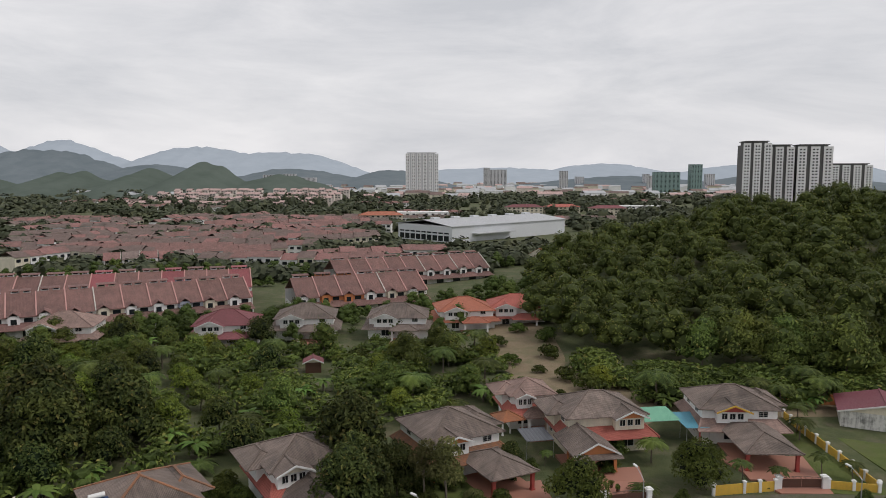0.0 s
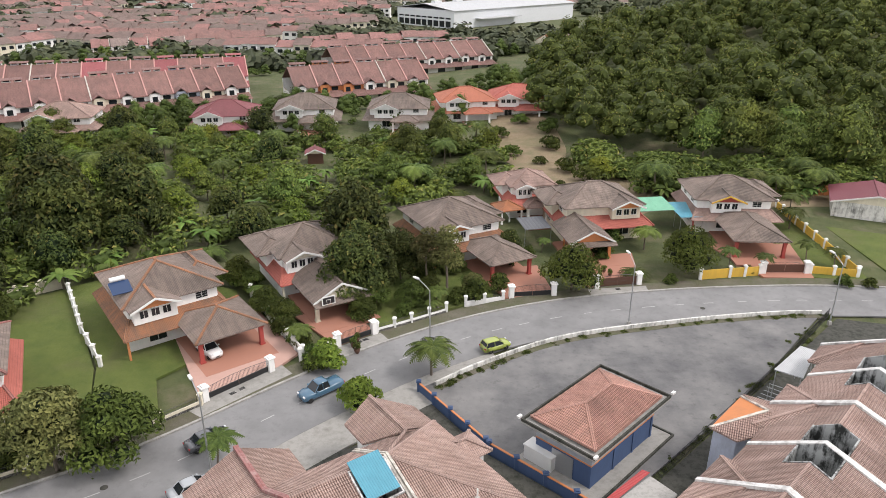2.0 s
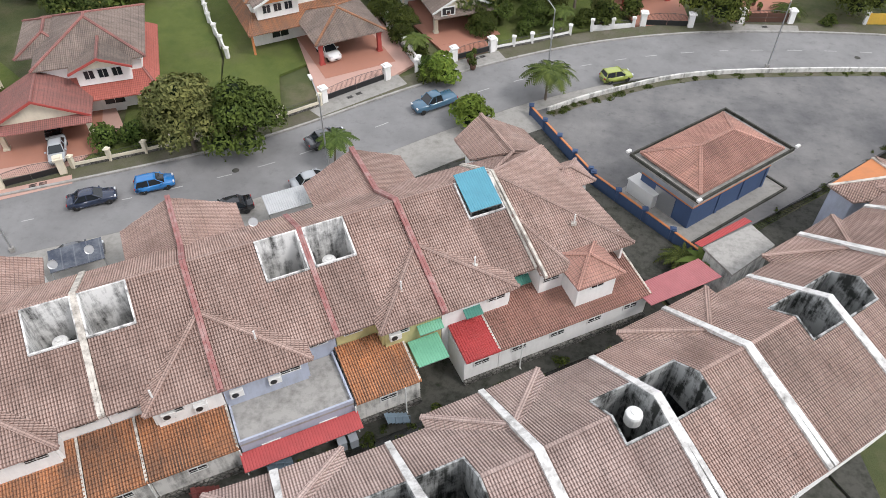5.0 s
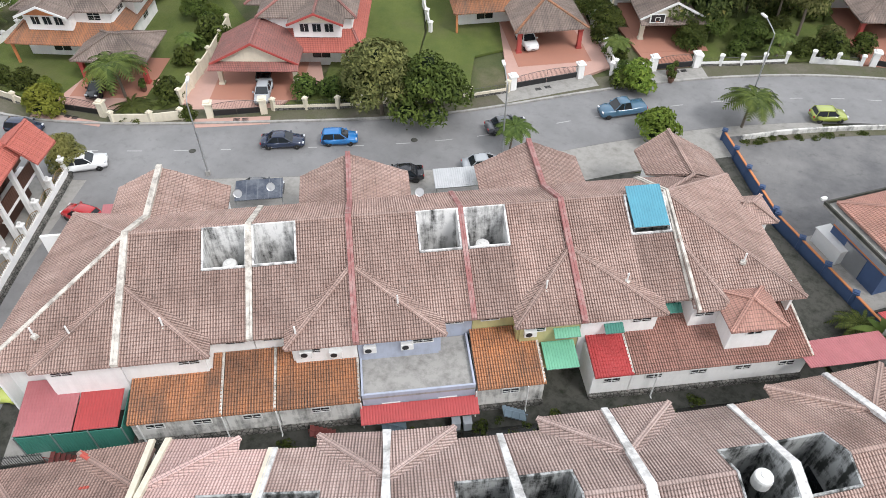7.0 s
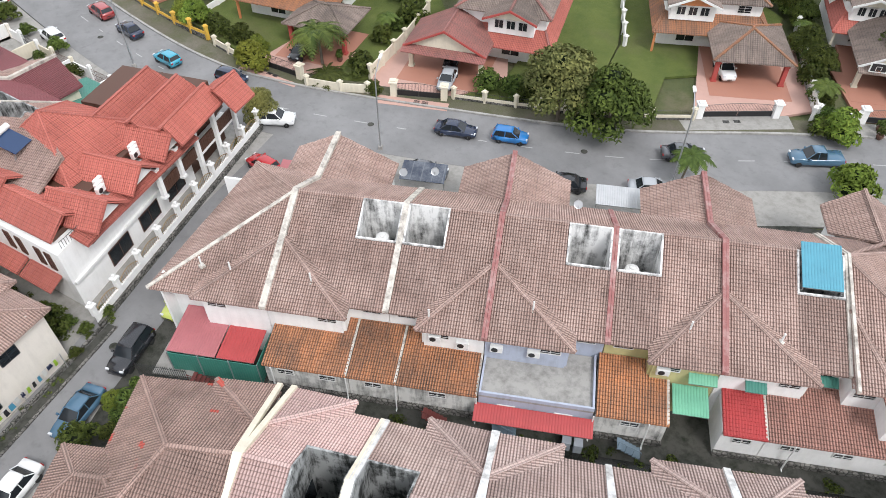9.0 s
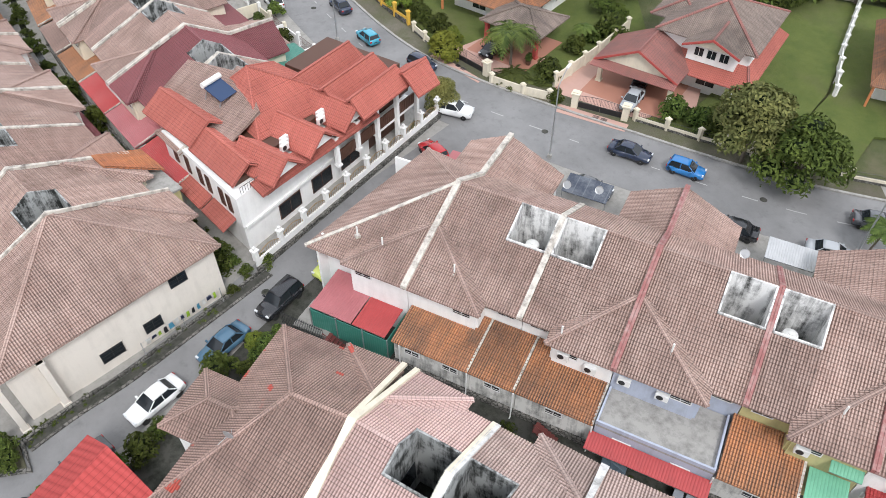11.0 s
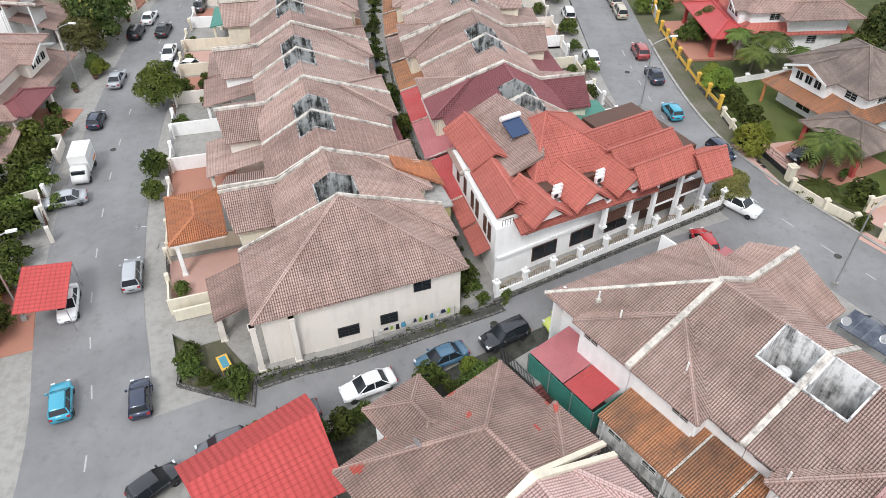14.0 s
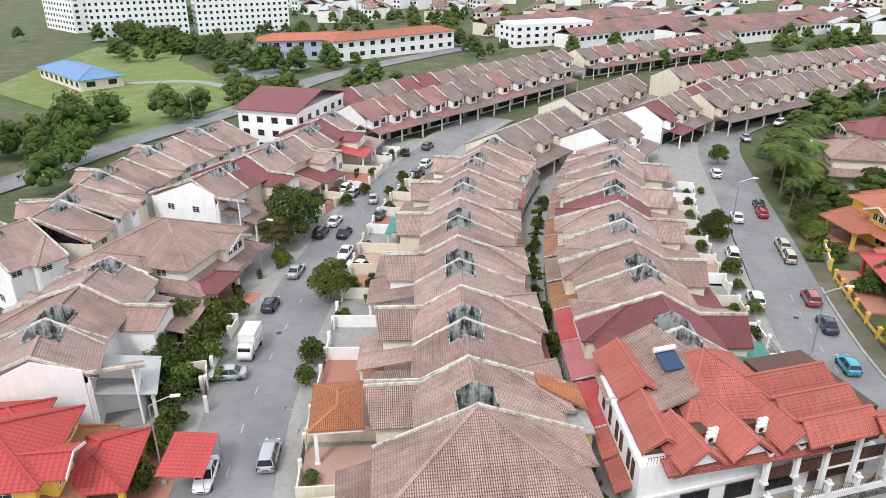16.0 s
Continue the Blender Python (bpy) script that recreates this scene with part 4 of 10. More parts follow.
def row_along(line, W, n, group, start=0.0, roofs=(None,), walls=(None,), well="open", end_first=True, gable=3.6, kit=True, end_w=8.0, windows=True, near=(), flip=1, kit_depth=1.0, kit_roofs=(None,)):
    """A curved terrace: the ridge follows the line, fronts lie to its left."""
    pts = smooth_line(line, 10)
    acc = [0.0]
    for a, b in zip(pts, pts[1:]):
        acc.append(acc[-1] + (b - a).length)

    def at(s):
        s = max(0.0, min(acc[-1] - 0.01, s))
        for i in range(len(acc) - 1):
            if acc[i + 1] >= s:
                k = (s - acc[i]) / (acc[i + 1] - acc[i])
                return pts[i].lerp(pts[i + 1], k)

    s, made = start, []
    spans = []
    for i in range(n):
        wd = end_w if (i == 0 and end_first) else W
        a, b = at(s), at(s + wd)
        d = (b - a).normalized()
        ang = math.degrees(math.atan2(d.y, d.x))
        o = a - Vector((-d.y, d.x, 0)) * RIDGE_V
        first = i == 0 and end_first
        spans.append((o, ang, wd))
        made.append(terrace_house(spot(o.x, o.y, ang), wd, -1 if first else (-flip if i % 2 == 0 else flip), roof=roofs[i % len(roofs)], wall=walls[i % len(walls)],
                                  well=None if first else well, end=first, group=group, wing=min(4.6, W - 2.2), gable=0 if first else gable, front=19.0, back_windows=windows, saddle=True, fine=i in near, **(END_D if first else {})))
        if kit and not first:
            kitchen(spot(o.x, o.y, ang), wd, roof=kit_roofs[i % len(kit_roofs)], depth=kit_depth, fine=i in near)
        s += wd
    if not end_first:
        gable_end(made[0], 0.0, walls[0] or M_WHITE)
    gable_end(made[-1], spans[-1][2], walls[(n - 1) % len(walls)] or M_WHITE)
    return made


ROW_D = row_along([(-40.6, -5.6), (-48.3, -8.2), (-56.1, -10.6), (-65.4, -12.9), (-80.4, -16.6), (-94.5, -19.4), (-110.4, -21.4), (-124, -21.5), (-150, -19)], 7.3, 13, "second terrace",
          roofs=(M_TILE, M_TILE, M_TILE_BROWN, M_TILE), walls=(M_BEIGE, M_CREAM, M_WHITE), gable=4.4, near=(0, 1, 2, 3), flip=-1, kit_depth=0.1, kit_roofs=(M_TILE_BROWN, M_TILE_RUST, M_TILE, M_TILE_MAROON, M_SHEET_PINK, M_TILE_BROWN))
ROW_C = row_along([(-150, 4), (-131.5, 2.8), (-118.8, 2.5), (-99.4, 3.4), (-87, 4.9), (-70.4, 8.2), (-61.6, 10.3), (-56, 12)], 7.4, 11, "third terrace",
          roofs=(M_TILE, M_TILE, M_TILE_BROWN, M_TILE, M_TILE_MAROON), walls=(M_WHITE, M_CREAM), end_first=False, gable=4.4, start=11.5, near=(8, 9, 10), kit_depth=1.1, kit_roofs=(M_TILE, M_TILE_BROWN, M_TILE_CLAY, M_TILE_BROWN, M_TILE_RUST, M_TILE_RUST, M_TILE_BROWN, M_TILE_RUST, M_SHEET_RED, M_SHEET_PINK, M_SHEET_RED))

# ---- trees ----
# near-black cores paint the shade between the leaves inside a crown
M_CORE = leaf_mat("crown_shade", (0.007, 0.013, 0.004), (0.014, 0.024, 0.007))
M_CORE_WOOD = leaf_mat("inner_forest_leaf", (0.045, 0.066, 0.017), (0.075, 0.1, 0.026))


def leaf_mesh(name, lumps, n, size, mat, seed, up=0.35, long=1.5, core=0.0, jit=0.55, inner=None):
    """A crown: many single leaf sprays on the skin of uneven lumps."""
    rng = np.random.default_rng(seed)
    weight = np.array([l[3] * l[4] for l in lumps]) ** 1.0
    pick = rng.choice(len(lumps), n, p=weight / weight.sum())
    c = np.array([l[:3] for l in lumps])[pick]
    rad = np.array([(l[3], l[3], l[4]) for l in lumps])[pick]
    d = rng.normal(size=(n, 3))
    d[:, 2] = np.where(d[:, 2] < -0.4, -d[:, 2] * 0.5, d[:, 2])
    d /= np.linalg.norm(d, axis=1)[:, None]
    p = c + d * rad * rng.uniform(0.78, 1.1, n)[:, None]
    nrm = d + rng.normal(size=(n, 3)) * jit + np.array([0, 0, up])
    nrm /= np.linalg.norm(nrm, axis=1)[:, None]
    a = np.cross(nrm, rng.normal(size=(n, 3)))
    a /= np.linalg.norm(a, axis=1)[:, None]
    b = np.cross(nrm, a)
    s = size * rng.uniform(0.6, 1.35, n)[:, None]
    droop = np.array([0, 0, -0.25]) * s
    v = np.stack([p - a * s * long / 2, p - b * s * 0.36 + nrm * s * 0.12, p + a * s * long / 2 + droop, p + b * s * 0.36 + nrm * s * 0.12], 1).reshape(-1, 3)
    f = np.arange(4 * n).reshape(-1, 4)
    faces = f.tolist()
    cv = []
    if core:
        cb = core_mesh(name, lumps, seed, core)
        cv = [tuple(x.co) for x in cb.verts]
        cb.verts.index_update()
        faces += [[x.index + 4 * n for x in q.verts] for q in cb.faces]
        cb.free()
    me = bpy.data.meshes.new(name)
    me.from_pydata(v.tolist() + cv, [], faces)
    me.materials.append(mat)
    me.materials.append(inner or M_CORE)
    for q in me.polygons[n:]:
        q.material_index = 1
    return me


def core_mesh(name, lumps, seed, shrink=0.7):
    bm = bmesh.new()
    rnd = random.Random(seed)
    for x, y, z, r, h in lumps:
        k = len(bm.verts)
        bmesh.ops.create_icosphere(bm, subdivisions=1, radius=1.0)
        bm.verts.ensure_lookup_table()
        for v in bm.verts[k:]:
            w = shrink * (0.78 + 0.32 * noise.noise(v.co * 2.3 + Vector((seed, x, y))))
            v.co = Vector((x + v.co.x * r * w, y + v.co.y * r * w, z + v.co.z * h * w))
    return bm


def trunk_bm(h, r, lumps, seed, lean=0.3):
    bm = bmesh.new()
    rnd = random.Random(seed)
    top = Vector((rnd.uniform(-lean, lean), rnd.uniform(-lean, lean), h))
    mid = top * 0.5 + Vector((rnd.uniform(-lean, lean) * 0.4, rnd.uniform(-lean, lean) * 0.4, 0))
    bar(bm, (0, 0, -0.5), mid, r * 1.25, 7, r)
    bar(bm, mid, top, r, 7, r * 0.7)
    for x, y, z, rr, hh in lumps[:6]:
        bar(bm, top - Vector((0, 0, rnd.uniform(0.2, 1.2))), (x, y, z), r * 0.5, 5, r * 0.15)
    return bm


TREES = {}


def tree_kind(key, name, height, spread, n, size, mat, label, category="tree", lumps=9, trunk=0.16, seed=1, bare=0.35, flat=0.75, core=0.72, long=1.5, jit=0.55, inner=None):
    """Build one tree of a kind, to be copied; it waits below the ground until the copies are made."""
    rnd = random.Random(seed)
    L = []
    for i in range(lumps):
        a = i * 2.4 + rnd.uniform(-0.5, 0.5)
        q = math.sqrt((i + 0.3) / lumps)
        z = height * (bare + (1 - bare) * (0.2 + 0.62 * (1 - q * q)) + rnd.uniform(-0.07, 0.07))
        r = spread * rnd.uniform(0.32, 0.5)
        L.append((math.cos(a) * spread * 0.62 * q, math.sin(a) * spread * 0.62 * q, z, r, r * flat))
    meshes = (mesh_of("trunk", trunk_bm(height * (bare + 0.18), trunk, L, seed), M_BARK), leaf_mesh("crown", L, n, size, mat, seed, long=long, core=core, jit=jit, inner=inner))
    TREES[key] = (name, meshes, label, category)


def tree(key, x, y, s=1.0, turn=None, z=None, group="garden trees", rnd=random.Random(5), sz=None):
    name, (tm, cm), label, category = TREES[key]
    turn = rnd.uniform(0, 360) if turn is None else turn
    z = hill_z(x, y) if z is None else z
    ob = thing(name, spot(x, y, turn, z) @ Matrix.Diagonal((s, s, sz or s, 1)), label, category, group)
    part("trunk", tm, None, ob)
    part("crown", cm, None, ob)
    return ob


tree_kind("broad", "broadleaf_tree", 8.0, 4.4, 4200, 0.36, M_LEAF, "dense rounded green broadleaf tree", seed=3, lumps=14, bare=0.15)
tree_kind("broad2", "broadleaf_tree", 7.4, 4.2, 4800, 0.32, M_LEAF, "dense mid-green leafy garden tree with low crown", seed=8, lumps=14, bare=0.08)
tree_kind("bright", "fruit_tree", 6.6, 4.2, 5200, 0.27, M_LEAF_BRIGHT, "dense bright green fruit tree with low rounded crown", seed=6, lumps=15, bare=0.06)
tree_kind("dark", "dark_tree", 11.0, 4.4, 4600, 0.42, M_LEAF_DARK, "tall dark green tree with dense upright crown", seed=9, lumps=16, bare=0.1, flat=1.1)
tree_kind("olive", "feathery_tree", 7.5, 3.6, 6500, 0.28, M_LEAF_GREY, "dull olive fine-leaved tree with loose crown", seed=11, lumps=15, core=0.6, bare=0.2)
tree_kind("thin", "slender_tree", 9.5, 2.8, 2600, 0.26, M_LEAF_GREY, "tall thin tree with sparse pale foliage", seed=14, lumps=12, core=0.0, bare=0.3)
tree_kind("lime", "flowering_shrub", 2.8, 2.0, 2200, 0.24, M_LEAF_LIME, "bushy shrub with bright yellow-green new leaves", "shrub", seed=17, lumps=9, trunk=0.07, bare=0.1)
tree_kind("shrub", "shrub", 2.2, 1.6, 760, 0.23, M_LEAF, "leafy green garden shrub", "shrub", seed=19, lumps=8, trunk=0.05, bare=0.05)
tree_kind("weed", "weed", 0.8, 0.7, 150, 0.17, M_LEAF, "small tuft of green weeds", "weed", seed=41, lumps=4, bare=0.0, trunk=0.02, core=0.5)
tree_kind("f1", "forest_tree", 11.5, 5.2, 1900, 0.42, M_FOREST, "tall dark green forest tree on the wooded slope", seed=21, lumps=12, bare=0.2, flat=0.9, core=0.93, jit=0.3, inner=M_CORE_WOOD)
tree_kind("f2", "forest_tree", 9.0, 4.8, 1700, 0.42, M_FOREST, "full green forest tree with layered crown", seed=25, lumps=11, bare=0.1, core=0.93, jit=0.3, inner=M_CORE_WOOD)
tree_kind("f3", "forest_tree", 13.0, 4.6, 1900, 0.42, M_FOREST, "narrow tall forest tree with ragged crown", seed=29, lumps=12, bare=0.25, flat=1.1, core=0.93, jit=0.3, inner=M_CORE_WOOD)
tree_kind("f4", "forest_tree", 8.0, 4.4, 1400, 0.42, M_LEAF_LIME, "yellowish green secondary forest tree", seed=33, lumps=10, bare=0.15, jit=0.35, inner=M_CORE_WOOD)
tree_kind("f6", "forest_tree", 11.0, 5.0, 1400, 0.54, M_LEAF_DARK, "dark blue-green forest tree with heavy crown", seed=51, lumps=13, bare=0.1, flat=1.0, core=0.8, jit=0.35)
tree_kind("f5", "undergrowth_bush", 3.6, 3.8, 520, 0.58, M_LEAF, "tangled green undergrowth bush", "bush", seed=37, lumps=6, bare=0.0, trunk=0.08, inner=M_CORE_WOOD)


def frond(bm, base, d, length, droop, leaf, pairs=13):
    side = Vector((-d.y, d.x, 0)).normalized()
    prev = base
    pts = []
    for i in range(8):
        t = i / 7
        pts.append(base + d * (length * t) + Vector((0, 0, length * (0.35 * t - droop * t * t))))
    for a, b in zip(pts, pts[1:]):
        bar(bm, a, b, 0.035, 3)
    for i in range(1, pairs + 1):
        t = i / (pairs + 0.3) * 7
        k = min(6, int(t))
        p = pts[k].lerp(pts[k + 1], t - k)
        w = leaf * math.sin(math.pi * min(1, (i + 1.5) / (pairs + 2))) ** 0.6
        fwd = (pts[k + 1] - pts[k]).normalized()
        for s in (-1, 1):
            tip = p + side * s * w + fwd * w * 0.55 - Vector((0, 0, w * 0.35))
            q = [bm.verts.new(v) for v in (p - fwd * 0.13, p + side * s * w * 0.5 - fwd * 0.02 + fwd * w * 0.28 - Vector((0, 0, w * 0.08)), tip, p + fwd * 0.17)]
            bm.faces.new(q)


def palm_kind(key, h, n, length, leaf, mat, seed, droop=0.62, r=0.14, label="coconut palm with arching green fronds"):
    rnd = random.Random(seed)
    tr = bmesh.new()
    top = Vector((rnd.uniform(-0.5, 0.5), rnd.uniform(-0.5, 0.5), h))
    m1 = top * 0.5 + Vector((0.12, -0.1, 0))
    bar(tr, (0, 0, -0.4), m1, r * 1.3, 8, r)
    bar(tr, m1, top, r, 8, r * 0.8)
    cr = bmesh.new()
    for i in range(n):
        a = i * 2.4 + rnd.uniform(-0.2, 0.2)
        el = 0.2 + 0.9 * (i / n)
        d = Vector((math.cos(a), math.sin(a), 0))
        frond(cr, top, d * math.cos(el * 0.6), length * rnd.uniform(0.85, 1.1), droop * (1.25 - 0.7 * i / n), leaf)
    TREES[key] = ("palm_tree", (mesh_of("trunk", tr, M_BARK), mesh_of("crown", cr, mat)), label, "palm")


def palm(key, x, y, s=1.0, z=None, group="palms", rnd=random.Random(9)):
    name, (tm, cm), label, category = TREES[key]
    ob = thing(name, spot(x, y, rnd.uniform(0, 360), hill_z(x, y) if z is None else z) @ Matrix.Diagonal((s, s, s, 1)), label, category, group)
    part("trunk", tm, None, ob)
    part("crown", cm, None, ob)
    return ob


palm_kind("coco", 4.6, 22, 3.6, 0.95, M_PALM, 3, droop=0.66)
palm_kind("short", 1.4, 18, 3.0, 0.6, M_PALM, 5, label="young palm with low spreading fronds")
palm_kind("areca", 3.2, 16, 2.0, 0.5, M_PALM, 7, r=0.08, label="slim ornamental palm with drooping fronds")
palm_kind("tall", 7.0, 22, 3.8, 0.95, M_PALM, 11, droop=0.66, label="tall coconut palm with full crown")


def banana_kind(key, seed):
    rnd = random.Random(seed)
    tr = bar(bmesh.new(), (0, 0, -0.3), (0.1, 0, 1.8), 0.16, 8, 0.1)
    cr = bmesh.new()
    for i in range(10):
        a = i * 2.4
        d, sd = Vector((math.cos(a), math.sin(a), 0)), Vector((-math.sin(a), math.cos(a), 0))
        L, el = rnd.uniform(1.9, 2.6), rnd.uniform(0.5, 1.1)
        prev = None
        for k in range(6):
            t = k / 5
            c = Vector((0.1, 0, 1.7)) + d * L * t * math.cos(el * (1 - 0.4 * t)) + Vector((0, 0, L * (math.sin(el) * t - 0.75 * t * t)))
            w = 0.36 * math.sin(math.pi * (0.12 + 0.85 * t))
            row = [cr.verts.new(c + sd * w - Z * 0.08), cr.verts.new(c), cr.verts.new(c - sd * w - Z * 0.08)]
            if prev:
                cr.faces.new((prev[0], prev[1], row[1], row[0]))
                cr.faces.new((prev[1], prev[2], row[2], row[1]))
            prev = row
    TREES[key] = ("banana_plant", (mesh_of("stem", tr, M_BARK), mesh_of("leaves", cr, M_LEAF_BANANA)), "banana plant with broad light green leaves", "banana plant")


M_LEAF_BANANA = leaf_mat("banana_leaf_green", (0.07, 0.13, 0.025), (0.14, 0.2, 0.05))
banana_kind("banana", 4)

# wooded strip behind the bungalows
rw = random.Random(77)


def strip_floor(x):
    """Where the gardens end and the trees begin."""
    pts = ((-170, 78), (-120, 76), (-95, 72), (-75, 72), (-60, 80), (-47, 98), (-33, 103), (-20, 112), (-8, 122), (10, 132), (25, 140), (60, 140), (120, 140), (170, 140))
    for (a, b), (c, d) in zip(pts, pts[1:]):
        if a <= x <= c:
            return b + (d - b) * (x - a) / (c - a)
    return 120


GRID = {}


def room(x, y, gap):
    k = (int(x // gap), int(y // gap))
    for i in (-1, 0, 1):
        for j in (-1, 0, 1):
            for px, py in GRID.get((k[0] + i, k[1] + j), ()):
                if (px - x) ** 2 + (py - y) ** 2 < gap * gap:
                    return False
    GRID.setdefault(k, []).append((x, y))
    return True


under0 = []
for i in range(2600):
    x, y = rw.uniform(-165, 14), rw.uniform(72, 182)
    lo = strip_floor(x)
    if y < lo + 3 or (x > 13 and y > 126) or (x > -40 and y > 176) or (-36 < x < -24 and 152 < y < 170):
        continue
    if not room(x, y, 5.0):
        continue
    k = rw.random()
    if x > -62 and y > 106 and k < 0.5 and rw.random() < 0.65:
        k = rw.uniform(0.5, 1.0)
    if k < 0.30:
        tree("f2", x, y, rw.uniform(0.6, 0.95), group="wooded strip", rnd=rw)
    elif k < 0.5:
        tree("f6" if x < -30 else "f1", x, y, rw.uniform(0.65, 0.95), group="wooded strip", rnd=rw)
    elif k < 0.6:
        tree("f4", x, y, rw.uniform(0.6, 0.9), group="wooded strip", rnd=rw)
    elif k < 0.74:
        under0.append((x, y)) if k > 0.62 else tree("f5", x, y, rw.uniform(0.8, 1.3), group="wooded strip", rnd=rw)
    elif k < 0.86:
        palm("short" if k < 0.8 else "coco", x, y, rw.uniform(0.9, 1.3), group="wooded strip", rnd=rw)
    else:
        palm("banana", x, y, rw.uniform(1.1, 1.5), group="wooded strip", rnd=rw)
for x, y, s in ((-13.5, 100, 1.35), (-14.8, 108, 1.2), (-12.0, 94, 1.0), (-52, 112, 1.3), (-60, 104, 1.4), (-66, 112, 1.5)):
    tree("dark", x, y, s, group="wooded strip", rnd=rw)

under = [("f5", x, y, rw.uniform(0.9, 1.3), rw.uniform(0, math.tau)) for x, y in under0]
for i in range(520):
    x, y = rw.uniform(-165, 13), rw.uniform(72, 180)
    if y > strip_floor(x) + 1.0 and not (-36 < x < -24 and 152 < y < 170):
        under.append(("f5", x, y, rw.uniform(0.6, 1.15), rw.uniform(0, math.tau)))
for i in range(240):
    x = rw.uniform(30, 150)
    under.append(("f5", x, rw.uniform(133, 152) + max(0, 44 - x) * 1.2, rw.uniform(0.5, 1.3), rw.uniform(0, math.tau)))
for i in range(26):
    x = rw.uniform(40, 110)
    palm(rw.choice(("short", "coco", "banana")), x, rw.uniform(131, 141), rw.uniform(0.9, 1.4), group="wooded hill", rnd=rw)

# wooded hill: the near trees singly, the rest as one wood
far_wood = []
GRID = {}
for i in range(5200):
    a, q = rw.uniform(0, math.tau), math.sqrt(rw.random())
    x, y = 132 + 122 * q * math.cos(a), 252 + 122 * q * math.sin(a)
    edge = 147 + 3 * math.sin(x * 0.13) + max(0, 46 - x) * 0.9
    if y < edge or x < 22 + (y - 170) * 0.12 or (y > 290 and x < 70):
        continue
    if not room(x, y, 5.6 if y < 176 else 6.6):
        continue
    front = y < 158
    kind = rw.choice(("f1", "f3", "f1", "f2", "f3", "f4") if not front else ("f1", "f3", "f2", "f2", "f1", "f4" if rw.random() < 0.3 else "f3"))
    s = rw.uniform(0.75, 1.4)
    if front:
        tree(kind, x, y, s, group="wooded hill", rnd=rw)
    else:
        far_wood.append((kind, x, y, s, rw.uniform(0, math.tau)))


def wood_mesh(name, rows, label, keep=0.5, mat=None):
    """One joined wood of the tree kinds above."""
    V, F, n0 = [], [], 0
    cache = {}
    for key in {r[0] for r in rows}:
        me = TREES[key][1][1]
        co = np.array([v.co for v in me.vertices])
        leaves = sum(1 for q in me.polygons if q.material_index == 0)
        fs = [list(q.vertices) for q in me.polygons]
        cut = int(leaves * keep)
        out = [(co[:4 * cut], fs[:cut]), (co[4 * leaves:], [[i - 4 * leaves for i in q] for q in fs[leaves:]])]
        cache[key] = out
    for key, x, y, s, a in rows:
        rot = np.array([[math.cos(a), -math.sin(a), 0], [math.sin(a), math.cos(a), 0], [0, 0, 1]])
        for co, fs in cache[key]:
            V.append(co @ rot.T * s * np.array([1.12, 1.12, 1]) + np.array([x, y, hill_z(x, y)]))
            F.extend([[i + n0 for i in f] for f in fs])
            n0 += len(co)
    me = bpy.data.meshes.new(name)
    me.from_pydata(np.concatenate(V).tolist(), [], F)
    me.materials.append(mat or M_FOREST)
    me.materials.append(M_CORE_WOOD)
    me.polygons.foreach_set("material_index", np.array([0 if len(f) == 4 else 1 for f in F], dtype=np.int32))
    tagged(new(name, me), label, "woodland", kind="stuff")


wood_mesh("undergrowth", under, "tangled undergrowth between the trees", 0.28, M_FOREST)
wood_mesh("hill_wood", far_wood, "dense dark green wood over the crown of the hill", 0.36)

# ---- vehicles ----
CARS = {}


def loft(bm, secs):
    rings = [[bm.verts.new(p) for p in s] for s in secs]
    n = len(rings[0])
    for a, b in zip(rings, rings[1:]):
        for k in range(n):
            j = (k + 1) % n
            bm.faces.new((a[k], a[j], b[j], b[k]))
    bm.faces.new(rings[0][::-1])
    bm.faces.new(rings[-1])
    bmesh.ops.recalc_face_normals(bm, faces=bm.faces)
    for f in bm.faces:
        f.smooth = True
    return bm


